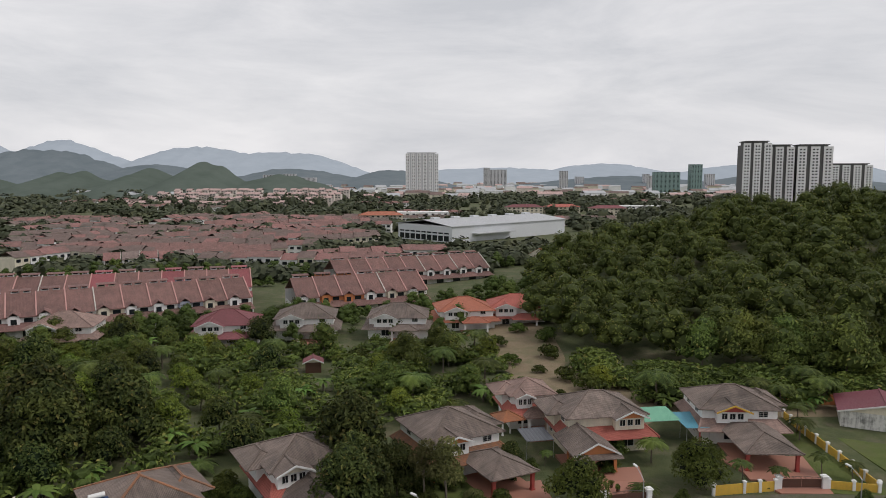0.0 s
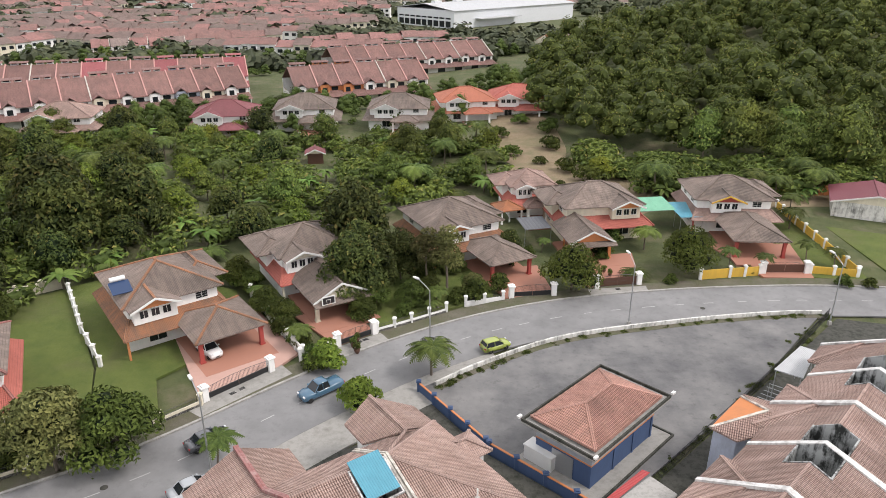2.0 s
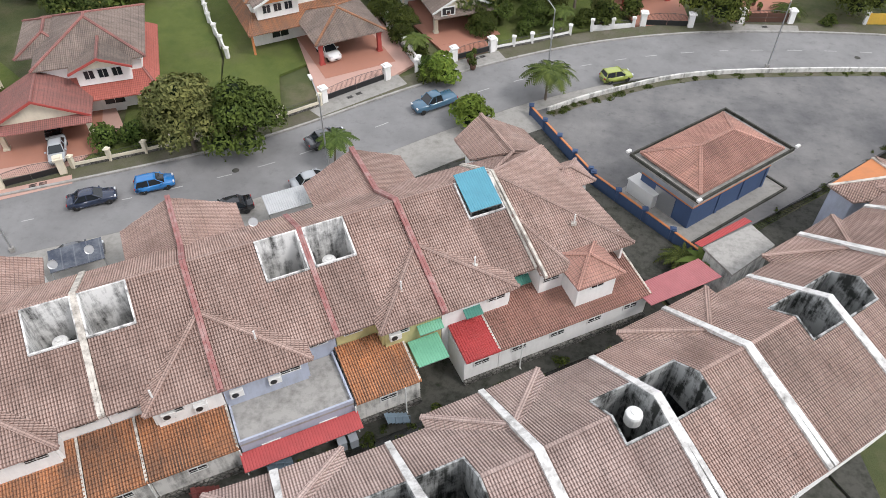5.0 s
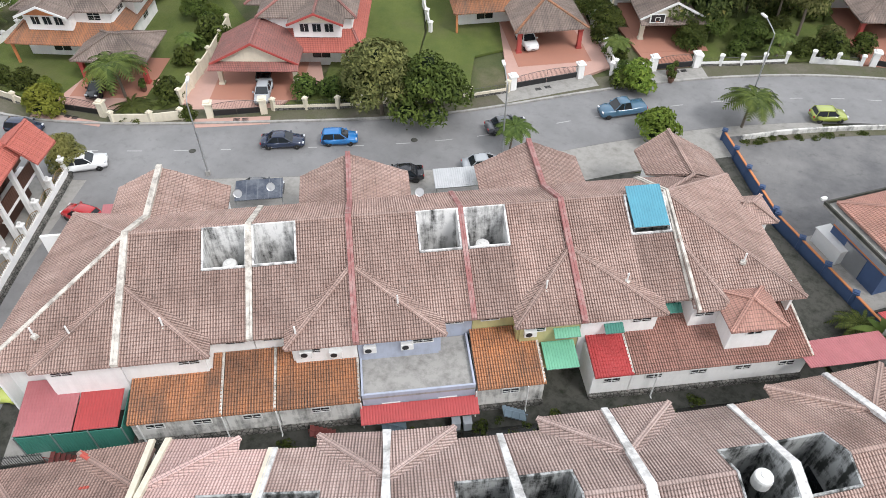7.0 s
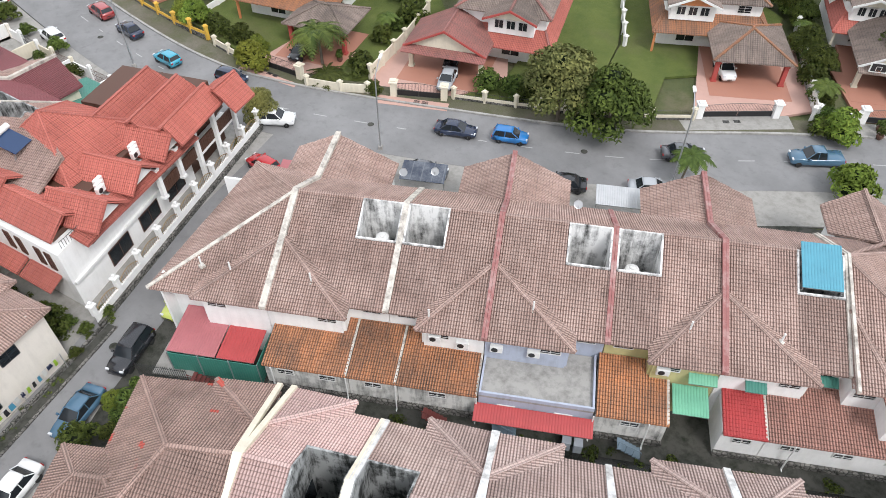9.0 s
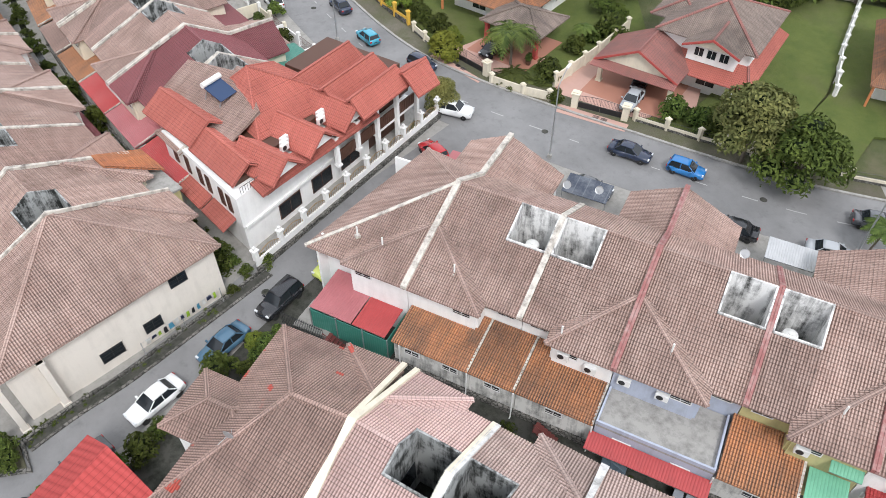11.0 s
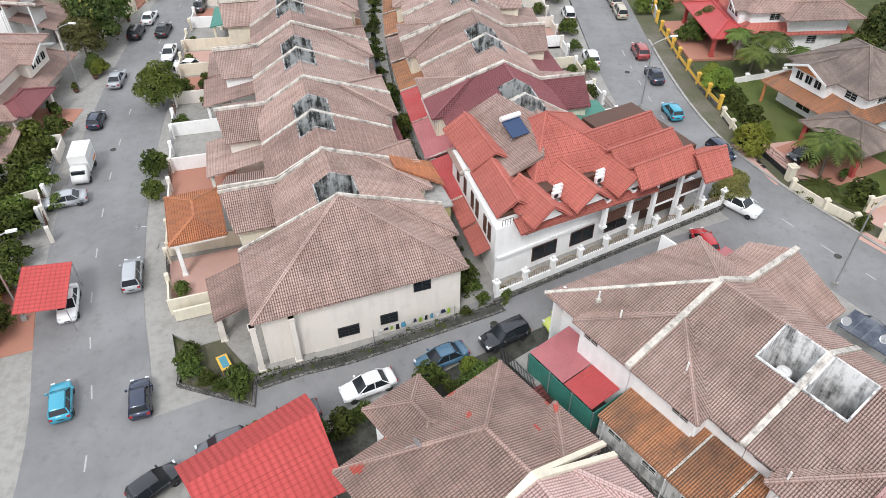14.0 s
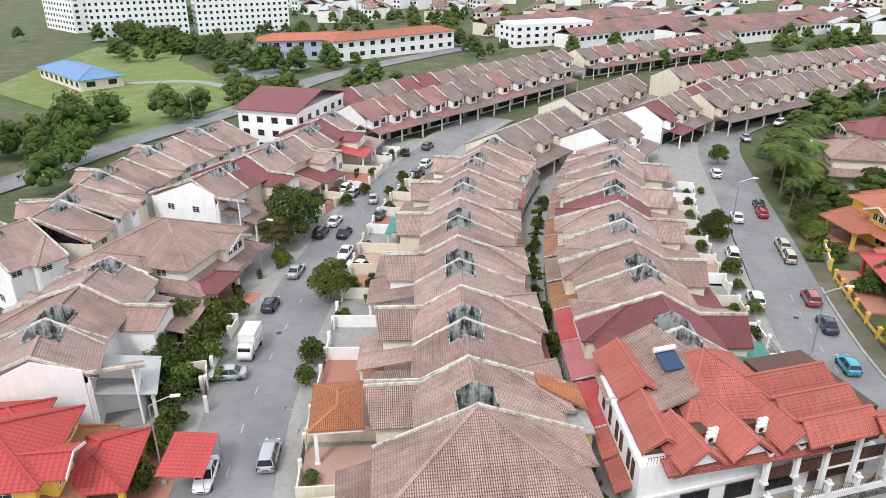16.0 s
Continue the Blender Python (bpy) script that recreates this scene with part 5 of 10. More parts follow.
def car_kind(key, L, W, H, hood, deck, cab, box_load=False):
    """Meshes of one body style, nose towards +x. hood: hood height; deck: boot height; cab: greenhouse from x0 to x1 at the belt, x2 to x3 at the roof."""
    h2 = L / 2
    belt = 0.92 if H < 1.6 else 1.05
    w = W / 2
    secs = []
    for x, top, k in ((-h2, deck * 0.8, 0.84), (-h2 + 0.12, deck, 0.93), (-h2 + 0.7, max(deck, belt) if deck > 0.9 else deck, 1.0), (cab[0], belt, 1.0), (0, belt, 1.0),
                      (cab[1], belt * 0.97 + 0.0, 1.0), (h2 - 0.75, hood, 0.97), (h2 - 0.2, hood * 0.9, 0.9), (h2, hood * 0.72, 0.78)):
        a = w * k
        z0 = 0.24 if -h2 + 0.2 < x < h2 - 0.3 else 0.32
        secs.append([Vector(p) for p in ((x, -a * 0.9, z0), (x, -a, 0.5), (x, -a * 0.98, top - 0.12), (x, -a * 0.86, top), (x, a * 0.86, top), (x, a * 0.98, top - 0.12), (x, a, 0.5), (x, a * 0.9, z0))])
    body = loft(bmesh.new(), secs)
    x0, x1, x2, x3 = cab
    g = bmesh.new()
    a, b = w * 0.9, w * 0.72
    lo, hi = belt - 0.03, H - 0.06
    gv = [g.verts.new(p) for p in ((x0, -a, lo), (x1, -a, lo), (x1, a, lo), (x0, a, lo), (x2, -b, hi), (x3, -b, hi), (x3, b, hi), (x2, b, hi))]
    for f in ((0, 1, 5, 4), (1, 2, 6, 5), (2, 3, 7, 6), (3, 0, 4, 7), (4, 5, 6, 7)):
        g.faces.new([gv[i] for i in f])
    roof = loft(bmesh.new(), [[Vector(p) for p in ((x, -b * k, z), (x, -b * 0.8 * k, z + 0.06), (x, b * 0.8 * k, z + 0.06), (x, b * k, z))] for x, z, k in
                              ((x2 - 0.06, hi - 0.02, 0.96), (x2 + 0.15, hi + 0.0, 1.02), ((x2 + x3) / 2, hi + 0.03, 1.03), (x3 - 0.15, hi, 1.02), (x3 + 0.08, hi - 0.03, 0.96))])
    pil = bmesh.new()
    for s in (-1, 1):
        bar(pil, (x0, s * a * 0.99, lo), (x2, s * b * 0.99, hi), 0.05, 4)
        bar(pil, (x1, s * a * 0.99, lo), (x3, s * b * 0.99, hi), 0.045, 4)
        xm = (x0 + x1) / 2 - 0.1
        bar(pil, (xm, s * a * 1.0, lo), (xm, s * b * 1.01, hi), 0.04, 4)
        box(pil, x1 - 0.35, s * (w + 0.1) - 0.09, belt, x1 - 0.2, s * (w + 0.1) + 0.09, belt + 0.14)
    lamp = boxes((-0.07, -w * 0.17, -0.06, 0.07, w * 0.17, 0.07))
    tail = boxes((-0.055, -w * 0.14, -0.09, 0.055, w * 0.14, 0.09))
    plate = boxes((-0.015, -0.26, -0.055, 0.015, 0.26, 0.055))
    ty = lathe(bmesh.new(), [(0.2, -0.1), (0.3, -0.1), (0.32, -0.06), (0.32, 0.06), (0.3, 0.1), (0.2, 0.1)], 16)
    rm = lathe(bmesh.new(), [(0.2, -0.085), (0.2, 0.085), (0.06, 0.1)], 12)
    CARS[key] = dict(body=body, glasshouse=g, roof=roof, pillars=pil, L=L, W=W, H=H, hood=hood, deck=deck, lamp=mesh_of("headlight", lamp, M_LAMPGLASS), tail=mesh_of("tail_light", tail, M_TAIL),
                     plate=mesh_of("number_plate", plate, M_BLACK), tyre=mesh_of("tyre", ty, M_TYRE), rim=mesh_of("rim", rm, M_RIM), glass=mesh_of("cabin_glass", g, M_GLASS))
    CARS[key]["meshes"] = {}


car_kind("hatch", 3.75, 1.68, 1.5, 0.92, 0.98, (-1.75, 0.95, -1.5, 0.2))
car_kind("sedan", 4.45, 1.74, 1.46, 0.88, 1.0, (-1.55, 1.05, -0.95, 0.25))
car_kind("suv", 4.35, 1.8, 1.68, 1.05, 1.1, (-2.05, 0.95, -1.85, 0.3))
car_kind("mpv", 4.3, 1.72, 1.72, 0.98, 1.05, (-2.05, 1.25, -1.9, 0.55))
car_kind("pickup", 5.2, 1.85, 1.78, 1.08, 1.1, (-0.75, 1.25, -0.55, 0.55))
CAR_PAINT = {}


def paint(colour):
    if colour not in CAR_PAINT:
        m = Nodes("car_paint", 0.25)
        m.colour(colour)
        m.p.inputs["Coat Weight"].default_value = 0.6
        CAR_PAINT[colour] = m.mat
    return CAR_PAINT[colour]


def car(key, x, y, angle, colour, label, top=None, z=0.035):
    k = CARS[key]
    if (colour, "b") not in k["meshes"]:
        for nm, c in (("body", "b"), ("roof", "r"), ("pillars", "p")):
            k["meshes"][(colour, c)] = mesh_of(nm, k[nm].copy(), paint(colour))
    ob = thing("car" if key != "pickup" else "pickup_truck", spot(x, y, angle, z), label, "car" if key != "pickup" else "pickup truck", "parked cars")
    body = part("body", k["meshes"][(colour, "b")], None, ob)
    h2, w, hz, tz = k["L"] / 2, k["W"] / 2, k["hood"] * 0.81, k["deck"] * 0.78
    for s in (-1, 1):
        part("headlight", k["lamp"], None, body, "clear headlight", Matrix.Translation((h2 - 0.1, s * w * 0.67, hz)))
        part("tail_light", k["tail"], None, body, "red tail light", Matrix.Translation((-h2 + 0.045, s * w * 0.74, tz)))
        part("number_plate", k["plate"], None, body, at=Matrix.Translation((s * (h2 - 0.005), 0, 0.47 if s > 0 else 0.6)))
    part("cabin_glass", k["glass"], None, ob, "dark tinted glass")
    part("roof", k["meshes"][(colour, "r")], None, ob)
    part("cabin_frame", k["meshes"][(colour, "p")], None, ob)
    for sx in (-1, 1):
        for sy in (-1, 1):
            wh = part("wheel", k["tyre"], None, ob, at=pose(sx * (k["L"] / 2 - 0.78), sy * (k["W"] / 2 - 0.12), 0.32, 90, 0, 0))
            part("rim", k["rim"], None, wh)
    return ob


WHITE_C, BLACK_C, SILVER_C, GREY_C, RED_C = (0.75, 0.76, 0.76), (0.015, 0.016, 0.02), (0.36, 0.38, 0.4), (0.09, 0.095, 0.105), (0.42, 0.02, 0.025)
BLUE_C, AQUA_C, LIME_C, NAVY_C, STEELBLUE_C, CHAMP_C = (0.02, 0.16, 0.42), (0.04, 0.3, 0.42), (0.3, 0.35, 0.08), (0.02, 0.03, 0.06), (0.06, 0.13, 0.2), (0.42, 0.38, 0.3)


def bearing(x, y):
    """The direction of the nearest street."""
    best = None
    for line in (MAIN, SIDE, LEFT):
        for a, b in zip(line, line[1:]):
            d = ((a + b) / 2 - Vector((x, y, 0))).length
            if best is None or d < best[0]:
                best = (d, math.degrees(math.atan2(b.y - a.y, b.x - a.x)))
    return best[1]


for key, x, y, turn, col, label in (
        ("hatch", -76.5, 29.4, 180, AQUA_C, "bright aqua blue hatchback parked by the kerb"), ("hatch", -67.6, 32.6, 0, NAVY_C, "black hatchback parked under the garden tree"),
        ("suv", -57.4, 31.4, 15, WHITE_C, "white pickup-style SUV parked behind a small tree"), ("hatch", -51.8, 26.0, 75, RED_C, "bright red hatchback beside the corner house"),
        ("sedan", -42.4, 43.8, 0, NAVY_C, "dark blue-black sedan parked at the kerb"), ("hatch", -37.6, 47.0, 0, BLUE_C, "bright blue hatchback parked at the kerb"),
        ("sedan", -39.7, 36.8, 0, GREY_C, "grey sedan behind the solar porch"), ("sedan", -29.0, 45.0, 180, BLACK_C, "black coupe parked by the terrace"),
        ("sedan", -22.6, 50.4, 0, SILVER_C, "silver sedan parked by the terrace"), ("sedan", -23.4, 57.3, 0, GREY_C, "dark grey sedan parked under the wall"),
        ("pickup", -13.6, 66.0, 180, STEELBLUE_C, "blue double-cab pickup by the gate"), ("hatch", 6.3, 75.6, 0, LIME_C, "lime green hatchback on the street"),
        ("sedan", -49.9, 50.0, -90, SILVER_C, "silver sedan in the pink driveway"), ("hatch", -66.6, 41.6, -90, BLACK_C, "black hatchback inside the gate"),
        ("sedan", -52.5, 53.5, -90, BLACK_C, "black car under the red gabled porch"), ("suv", -28.6, 74.5, -90, WHITE_C, "white car under the tiled porch"),
        ("hatch", -41.6, 11.0, 180, (0.5, 0.56, 0.14), "pale lime hatchback at the lane corner"), ("suv", -39.9, 5.7, 180, BLACK_C, "black estate car with roof rack in the lane"),
        ("sedan", -37.6, 0.4, 180, STEELBLUE_C, "dark teal sedan parked in the lane"), ("sedan", -34.9, -5.4, 180, WHITE_C, "white sedan parked in the lane"),
        ("sedan", -32.0, -11.0, 180, GREY_C, "dark grey sedan parked in the lane"), ("hatch", -29.6, -15.6, 180, GREY_C, "dark hatchback beside the red roof"),
        ("mpv", -48.0, -27.9, 0, SILVER_C, "silver MPV with white roof by the kerb"), ("sedan", -44.4, -32.4, 180, WHITE_C, "white sedan parked on the street"),
        ("hatch", -33.8, -28.9, 0, AQUA_C, "aqua blue hatchback parked on the street"), ("hatch", -34.0, -22.9, 0, NAVY_C, "dark navy hatchback at the junction"),
        ("hatch", -26.6, -19.6, 20, BLACK_C, "black hatchback at the junction"), ("hatch", -23.0, -18.0, 20, BLACK_C, "black car beside the hedge"),
        ("sedan", -59.6, -38.6, 96, SILVER_C, "silver sedan parked across the verge"), ("hatch", -75.8, -41.0, 0, NAVY_C, "dark blue MPV by the steel gate"),
        ("sedan", -86.3, -42.0, 0, SILVER_C, "silver sedan parked nose in"), ("sedan", -94.0, -37.2, 180, WHITE_C, "white sedan on the street"),
        ("sedan", -101.8, -40.2, 0, BLACK_C, "black sedan on the street"), ("suv", -101.0, -44.0, 0, BLACK_C, "black SUV under the street tree"),
        ("sedan", -106.3, -43.6, 0, WHITE_C, "white sedan under the street tree"), ("sedan", -118.7, -40.8, 20, SILVER_C, "silver sedan on the street"),
        ("hatch", -121.0, -45.4, 0, SILVER_C, "silver hatchback by the gate"), ("suv", -123.6, -47.6, 0, WHITE_C, "white SUV by the gate"),
        ("sedan", -111.0, -37.0, 0, GREY_C, "grey sedan by the teal awning"), ("suv", -135.2, -36.4, 0, BLACK_C, "black SUV on the street"),
        ("suv", -142.4, -36.4, 0, WHITE_C, "white SUV on the street"), ("sedan", -145.7, -46.9, 60, WHITE_C, "white sedan at the bend"),
        ("sedan", -150.2, -43.2, 20, BLACK_C, "black sedan at the bend"), ("suv", -155.9, -39.5, 0, GREY_C, "grey SUV further along the street"),
        ("hatch", -146.5, -51.5, 60, SILVER_C, "silver hatchback at the bend"), ("sedan", -90.0, -33.6, 70, WHITE_C, "white car in the open forecourt"),
        ("suv", -91.2, 21.9, 180, WHITE_C, "white car by the terrace porch"), ("mpv", -106.2, 21.0, 180, WHITE_C, "white van parked by the terrace"),
        ("suv", -93.2, 29.2, 180, (0.3, 0.05, 0.05), "dark red SUV with roof rails by the kerb"), ("sedan", -86.0, 29.5, 180, NAVY_C, "dark blue-grey sedan by the kerb"),
        ("mpv", -107.0, 29.2, 180, CHAMP_C, "beige estate car by the kerb"), ("suv", -111.6, 29.2, 180, CHAMP_C, "champagne MPV by the kerb"),
        ("hatch", -126.0, 28.6, 180, RED_C, "red hatchback by the hedge"), ("sedan", -122.9, 24.0, 180, WHITE_C, "white sedan on the far street"),
        ("hatch", -130.6, 28.8, 180, BLACK_C, "black hatchback on the far street"), ("suv", -148.1, 23.4, 180, WHITE_C, "white van on the far street"),
        ("sedan", -179.3, 33.9, 20, SILVER_C, "silver sedan on the far street"), ("suv", -197.4, 44.9, 0, WHITE_C, "white SUV on the far street")):
    car(key, x, y, bearing(x, y) + turn, col, label)

# ---- detached houses ----


def hip_roof(parent, x0, y0, x1, y1, z, mat, rise=0.45, cap=None, name="roof_slope", fine=False):
    """Four slopes with caps on ridge and hips. Eave rectangle at height z."""
    w, d = x1 - x0, y1 - y0
    k = min(w, d) / 2
    h = z + k * rise
    if w >= d:
        a, b = Vector((x0 + k, (y0 + y1) / 2, h)), Vector((x1 - k, (y0 + y1) / 2, h))
    else:
        a, b = Vector(((x0 + x1) / 2, y0 + k, h)), Vector(((x0 + x1) / 2, y1 - k, h))
    c = [Vector(p) for p in ((x0, y0, z), (x1, y0, z), (x1, y1, z), (x0, y1, z))]
    if (b - a).length < 0.05:
        faces = [[c[i], c[(i + 1) % 4], a] for i in range(4)]
        lines = [(a, c[i]) for i in range(4)]
    elif w >= d:
        faces = [[c[0], c[1], b, a], [c[1], c[2], b], [c[2], c[3], a, b], [c[3], c[0], a]]
        lines = [(a, c[0]), (a, c[3]), (b, c[1]), (b, c[2]), (a, b)]
    else:
        faces = [[c[0], c[1], a], [c[1], c[2], b, a], [c[2], c[3], b], [c[3], c[0], a, b]]
        lines = [(a, c[0]), (a, c[1]), (b, c[2]), (b, c[3]), (a, b)]
    for f in faces:
        slope(parent, f, mat, name, 0.14, fine)
    for p, q in lines:
        ridge(parent, [p, q], cap or mat, 0.3, 0.15, "ridge_cap")
    return h


def gable_roof(parent, x0, y0, x1, y1, z, mat, rise=0.5, trim=None, wall=None, name="roof_slope", cap=None):
    """A gable facing -y: ridge along y, with bargeboards and a filled gable end."""
    xm, h = (x0 + x1) / 2, z + (x1 - x0) / 2 * rise
    part(name, slab(bmesh.new(), [(x0, y0, z), (xm, y0, h), (xm, y1, h), (x0, y1, z)], 0.14), mat, parent)
    part(name, slab(bmesh.new(), [(xm, y0, h), (x1, y0, z), (x1, y1, z), (xm, y1, h)], 0.14), mat, parent)
    ridge(parent, [(xm, y0, h), (xm, y1, h)], cap or mat, 0.3, 0.15)
    bg = bmesh.new()
    for a, b in (((x0, y0 - 0.03, z - 0.2), (xm, y0 - 0.03, h - 0.2)), ((xm, y0 - 0.03, h - 0.2), (x1, y0 - 0.03, z - 0.2))):
        strip(bg, [a, b], 0.08, 0.28)
    part("bargeboard", bg, trim or M_WHITEPLAS, parent)
    tri = bmesh.new()
    q = [[tri.verts.new((x, y, zz)) for x, zz in ((x0 + 0.5, z + 0.02), (x1 - 0.5, z + 0.02), (xm, h - 0.3))] for y in (y0 + 0.5, y0 + 0.65)]
    tri.faces.new(q[0][::-1])
    tri.faces.new(q[1])
    for i in range(3):
        j = (i + 1) % 3
        tri.faces.new((q[0][i], q[0][j], q[1][j], q[1][i]))
    bmesh.ops.recalc_face_normals(tri, faces=tri.faces)
    part("gable_wall", tri, wall or M_CREAM, parent)
    return h


def column(parent, x, y, z1, r=0.2, mat=None, z0=0.0):
    b = boxes((x - r, y - r, z0, x + r, y + r, z1), (x - r * 1.4, y - r * 1.4, z0, x + r * 1.4, y + r * 1.4, z0 + 0.25), (x - r * 1.3, y - r * 1.3, z1 - 0.2, x + r * 1.3, y + r * 1.3, z1))
    return part("column", b, mat or M_WHITE, parent)


def bungalow(x, y, angle, w, d, porch, roof, wall, skirt, accent, label, gable=False, bay=None, cap=None, trim=None, group="detached houses", eave=5.8, porch_roof=None, post=None, z=0.0, plain=False):
    """Two-storey detached house, front towards -y. porch: centre x, width, front y. bay: centre x, width."""
    ob = thing("detached_house", spot(x, y, angle, z), label, "house", group)
    a, b = w / 2 - 0.7, d / 2 - 0.7
    part("ground_wall", boxes((-a - 0.4, -b - 0.5, -0.4, a + 0.4, b + 0.4, 3.1)), wall, ob)
    part("upper_wall", boxes((-a, -b, 3.1, a, b, eave)), wall, ob)
    # skirt roof between the storeys
    o, fo, z0, z1 = 1.4, 3.0, 2.8, 4.1
    if plain:
        o, fo, z0, z1 = 2.1, 2.1, 2.7, 3.75
    for f in ([(-a - o, -b - fo, z0), (a + o, -b - fo, z0), (a, -b, z1), (-a, -b, z1)], [(a + o, -b - fo, z0), (a + o, b + o, z0), (a, b, z1), (a, -b, z1)],
              [(-a - o, b + o, z0), (-a - o, -b - fo, z0), (-a, -b, z1), (-a, b, z1)]):
        part("skirt_roof", slab(bmesh.new(), f, 0.12), skirt, ob)
    hip_roof(ob, -w / 2, -d / 2, w / 2, d / 2, eave, roof, 0.45, cap)
    if not plain:
        for q in ((-a - o, -b - fo), (a + o, -b - fo)):
            ridge(ob, [(q[0], q[1], z0 + 0.03), (math.copysign(a, q[0]), -b, z1 + 0.03)], cap or skirt, 0.26, 0.14)
        part("step_wall", boxes((-a - o + 0.3, -b - fo + 0.4, -0.4, -a - o + 0.55, -b - fo + 0.65, z0 - 0.02)), accent, ob)
        sx = 1 if porch[0] > 0 else -1
        part("wing_wall", boxes((sx * (w * 0.5 - 1.2) - 1.6, -d * 0.1, 3.1, sx * (w * 0.5 - 1.2) + 1.6, d * 0.46, eave - 0.3)), wall, ob)
        hip_roof(ob, sx * (w * 0.5 - 0.9) - 3.0, -d * 0.2, sx * (w * 0.5 - 0.9) + 3.0, d * 0.54, eave - 0.35, roof, 0.45, cap)
    # front bay under its own gable
    bx_, bw = bay or (-w * 0.2, w * 0.42)
    part("bay_wall", boxes((bx_ - bw / 2 + 0.5, -b - 1.3, 3.7 if not plain else 3.2, bx_ + bw / 2 - 0.5, -b, eave)), wall, ob)
    gable_roof(ob, bx_ - bw / 2, -d / 2 - 1.7, bx_ + bw / 2, -d * 0.12, eave, roof, 0.42, trim, accent, "bay_roof", cap)
    for k in (-1, 0, 1):
        window(ob, pose(bx_ + k * bw * 0.22, -b - 1.34, 4.35), bw * 0.17, 1.1, grille=False)
    window(ob, pose(w * 0.28, -b - 0.04, 4.4), 1.6, 1.0)
    for s in () if plain else (-1, 1):
        for yy in (-b * 0.5, b * 0.4):
            window(ob, pose(s * (a + 0.04), yy, 4.4, 0, 0, 90 * s), 1.5, 1.0)
            window(ob, pose(s * (a + 0.44), yy, 1.0, 0, 0, 90 * s), 1.5, 1.2)
    window(ob, pose(bx_, -b - 0.54, 0.6), 2.2, 1.7, "glass_door", False)
    # car porch
    px, pw, py = porch
    x0, x1, y1 = px - pw / 2, px + pw / 2, -b + 0.6
    pr = porch_roof or roof
    part("porch_floor", boxes((x0, py - 2.5, -0.3, x1, -b - 0.52, 0.05)), M_TERRA, ob)
    if gable:
        gable_roof(ob, x0, py, x1, y1, 3.0, pr, 0.5, trim, accent, "porch_roof", cap)
        hip = [(x0 - 0.0, py - 0.9, 2.75), (x1, py - 0.9, 2.75), (x1, py + 0.4, 3.1), (x0, py + 0.4, 3.1)]
        part("porch_roof", slab(bmesh.new(), hip, 0.12), pr, ob)
    else:
        hip_roof(ob, x0, py, x1, y1, 3.0, pr, 0.42, cap, "porch_roof")
    part("beam", boxes((x0 + 0.6, py + 0.6, 2.6, x1 - 0.6, py + 0.9, 2.95), (x0 + 0.6, py + 0.9, 2.6, x0 + 0.9, -b - 0.6, 2.95), (x1 - 0.9, py + 0.9, 2.6, x1 - 0.6, -b - 0.6, 2.95)), wall, ob)
    for cx in (x0 + 0.75, x1 - 0.75):
        column(ob, cx, py + 0.75, 2.62, 0.24, post or accent)
    return ob


def garden_wall(pts, label, h=1.2, mat=None, post=None, gap=3.2, rail=False, group="garden walls", base=None, cap=None, name="garden_wall"):
    """A wall with capped posts along a line."""
    pts = [Vector((*p, 0)) for p in pts]
    ob = thing(name, Matrix.Identity(4), label, "garden wall", group)
    k = 0
    for a, b in zip(pts, pts[1:]):
        n = max(1, round((b - a).length / gap))
        for i in range(n):
            p, q = a.lerp(b, i / n), a.lerp(b, (i + 1) / n)
            ph = h * (0.5 if rail else 1.0)
            part("panel", strip(bmesh.new(), [p, q], 0.14, ph + 0.35, -0.35), mat or M_WHITE, ob)
            if base:
                part("rubble_base", strip(bmesh.new(), [p, q], 0.3, 0.7, -0.4), base, ob)
            if rail:
                r = bmesh.new()
                for hh in (ph + 0.1, h - 0.05):
                    bar(r, p + Z * hh, q + Z * hh, 0.02, 4)
                m = int((q - p).length / 0.2)
                for j in range(1, m):
                    c = p.lerp(q, j / m)
                    bar(r, c + Z * ph, c + Z * (h - 0.02), 0.012, 4)
                part("railing", r, M_BLACK, ob, "black steel railing")
    for i, p in enumerate([pts[0]] + [a.lerp(b, t / max(1, round((b - a).length / gap))) for a, b in zip(pts, pts[1:]) for t in range(1, max(1, round((b - a).length / gap)) + 1)]):
        part("post", boxes((p.x - 0.2, p.y - 0.2, -0.3, p.x + 0.2, p.y + 0.2, h + 0.2), (p.x - 0.28, p.y - 0.28, h + 0.2, p.x + 0.28, p.y + 0.28, h + 0.32), (p.x - 0.18, p.y - 0.18, h + 0.32, p.x + 0.18, p.y + 0.18, h + 0.42)), post or mat or M_WHITE, ob)
    return ob


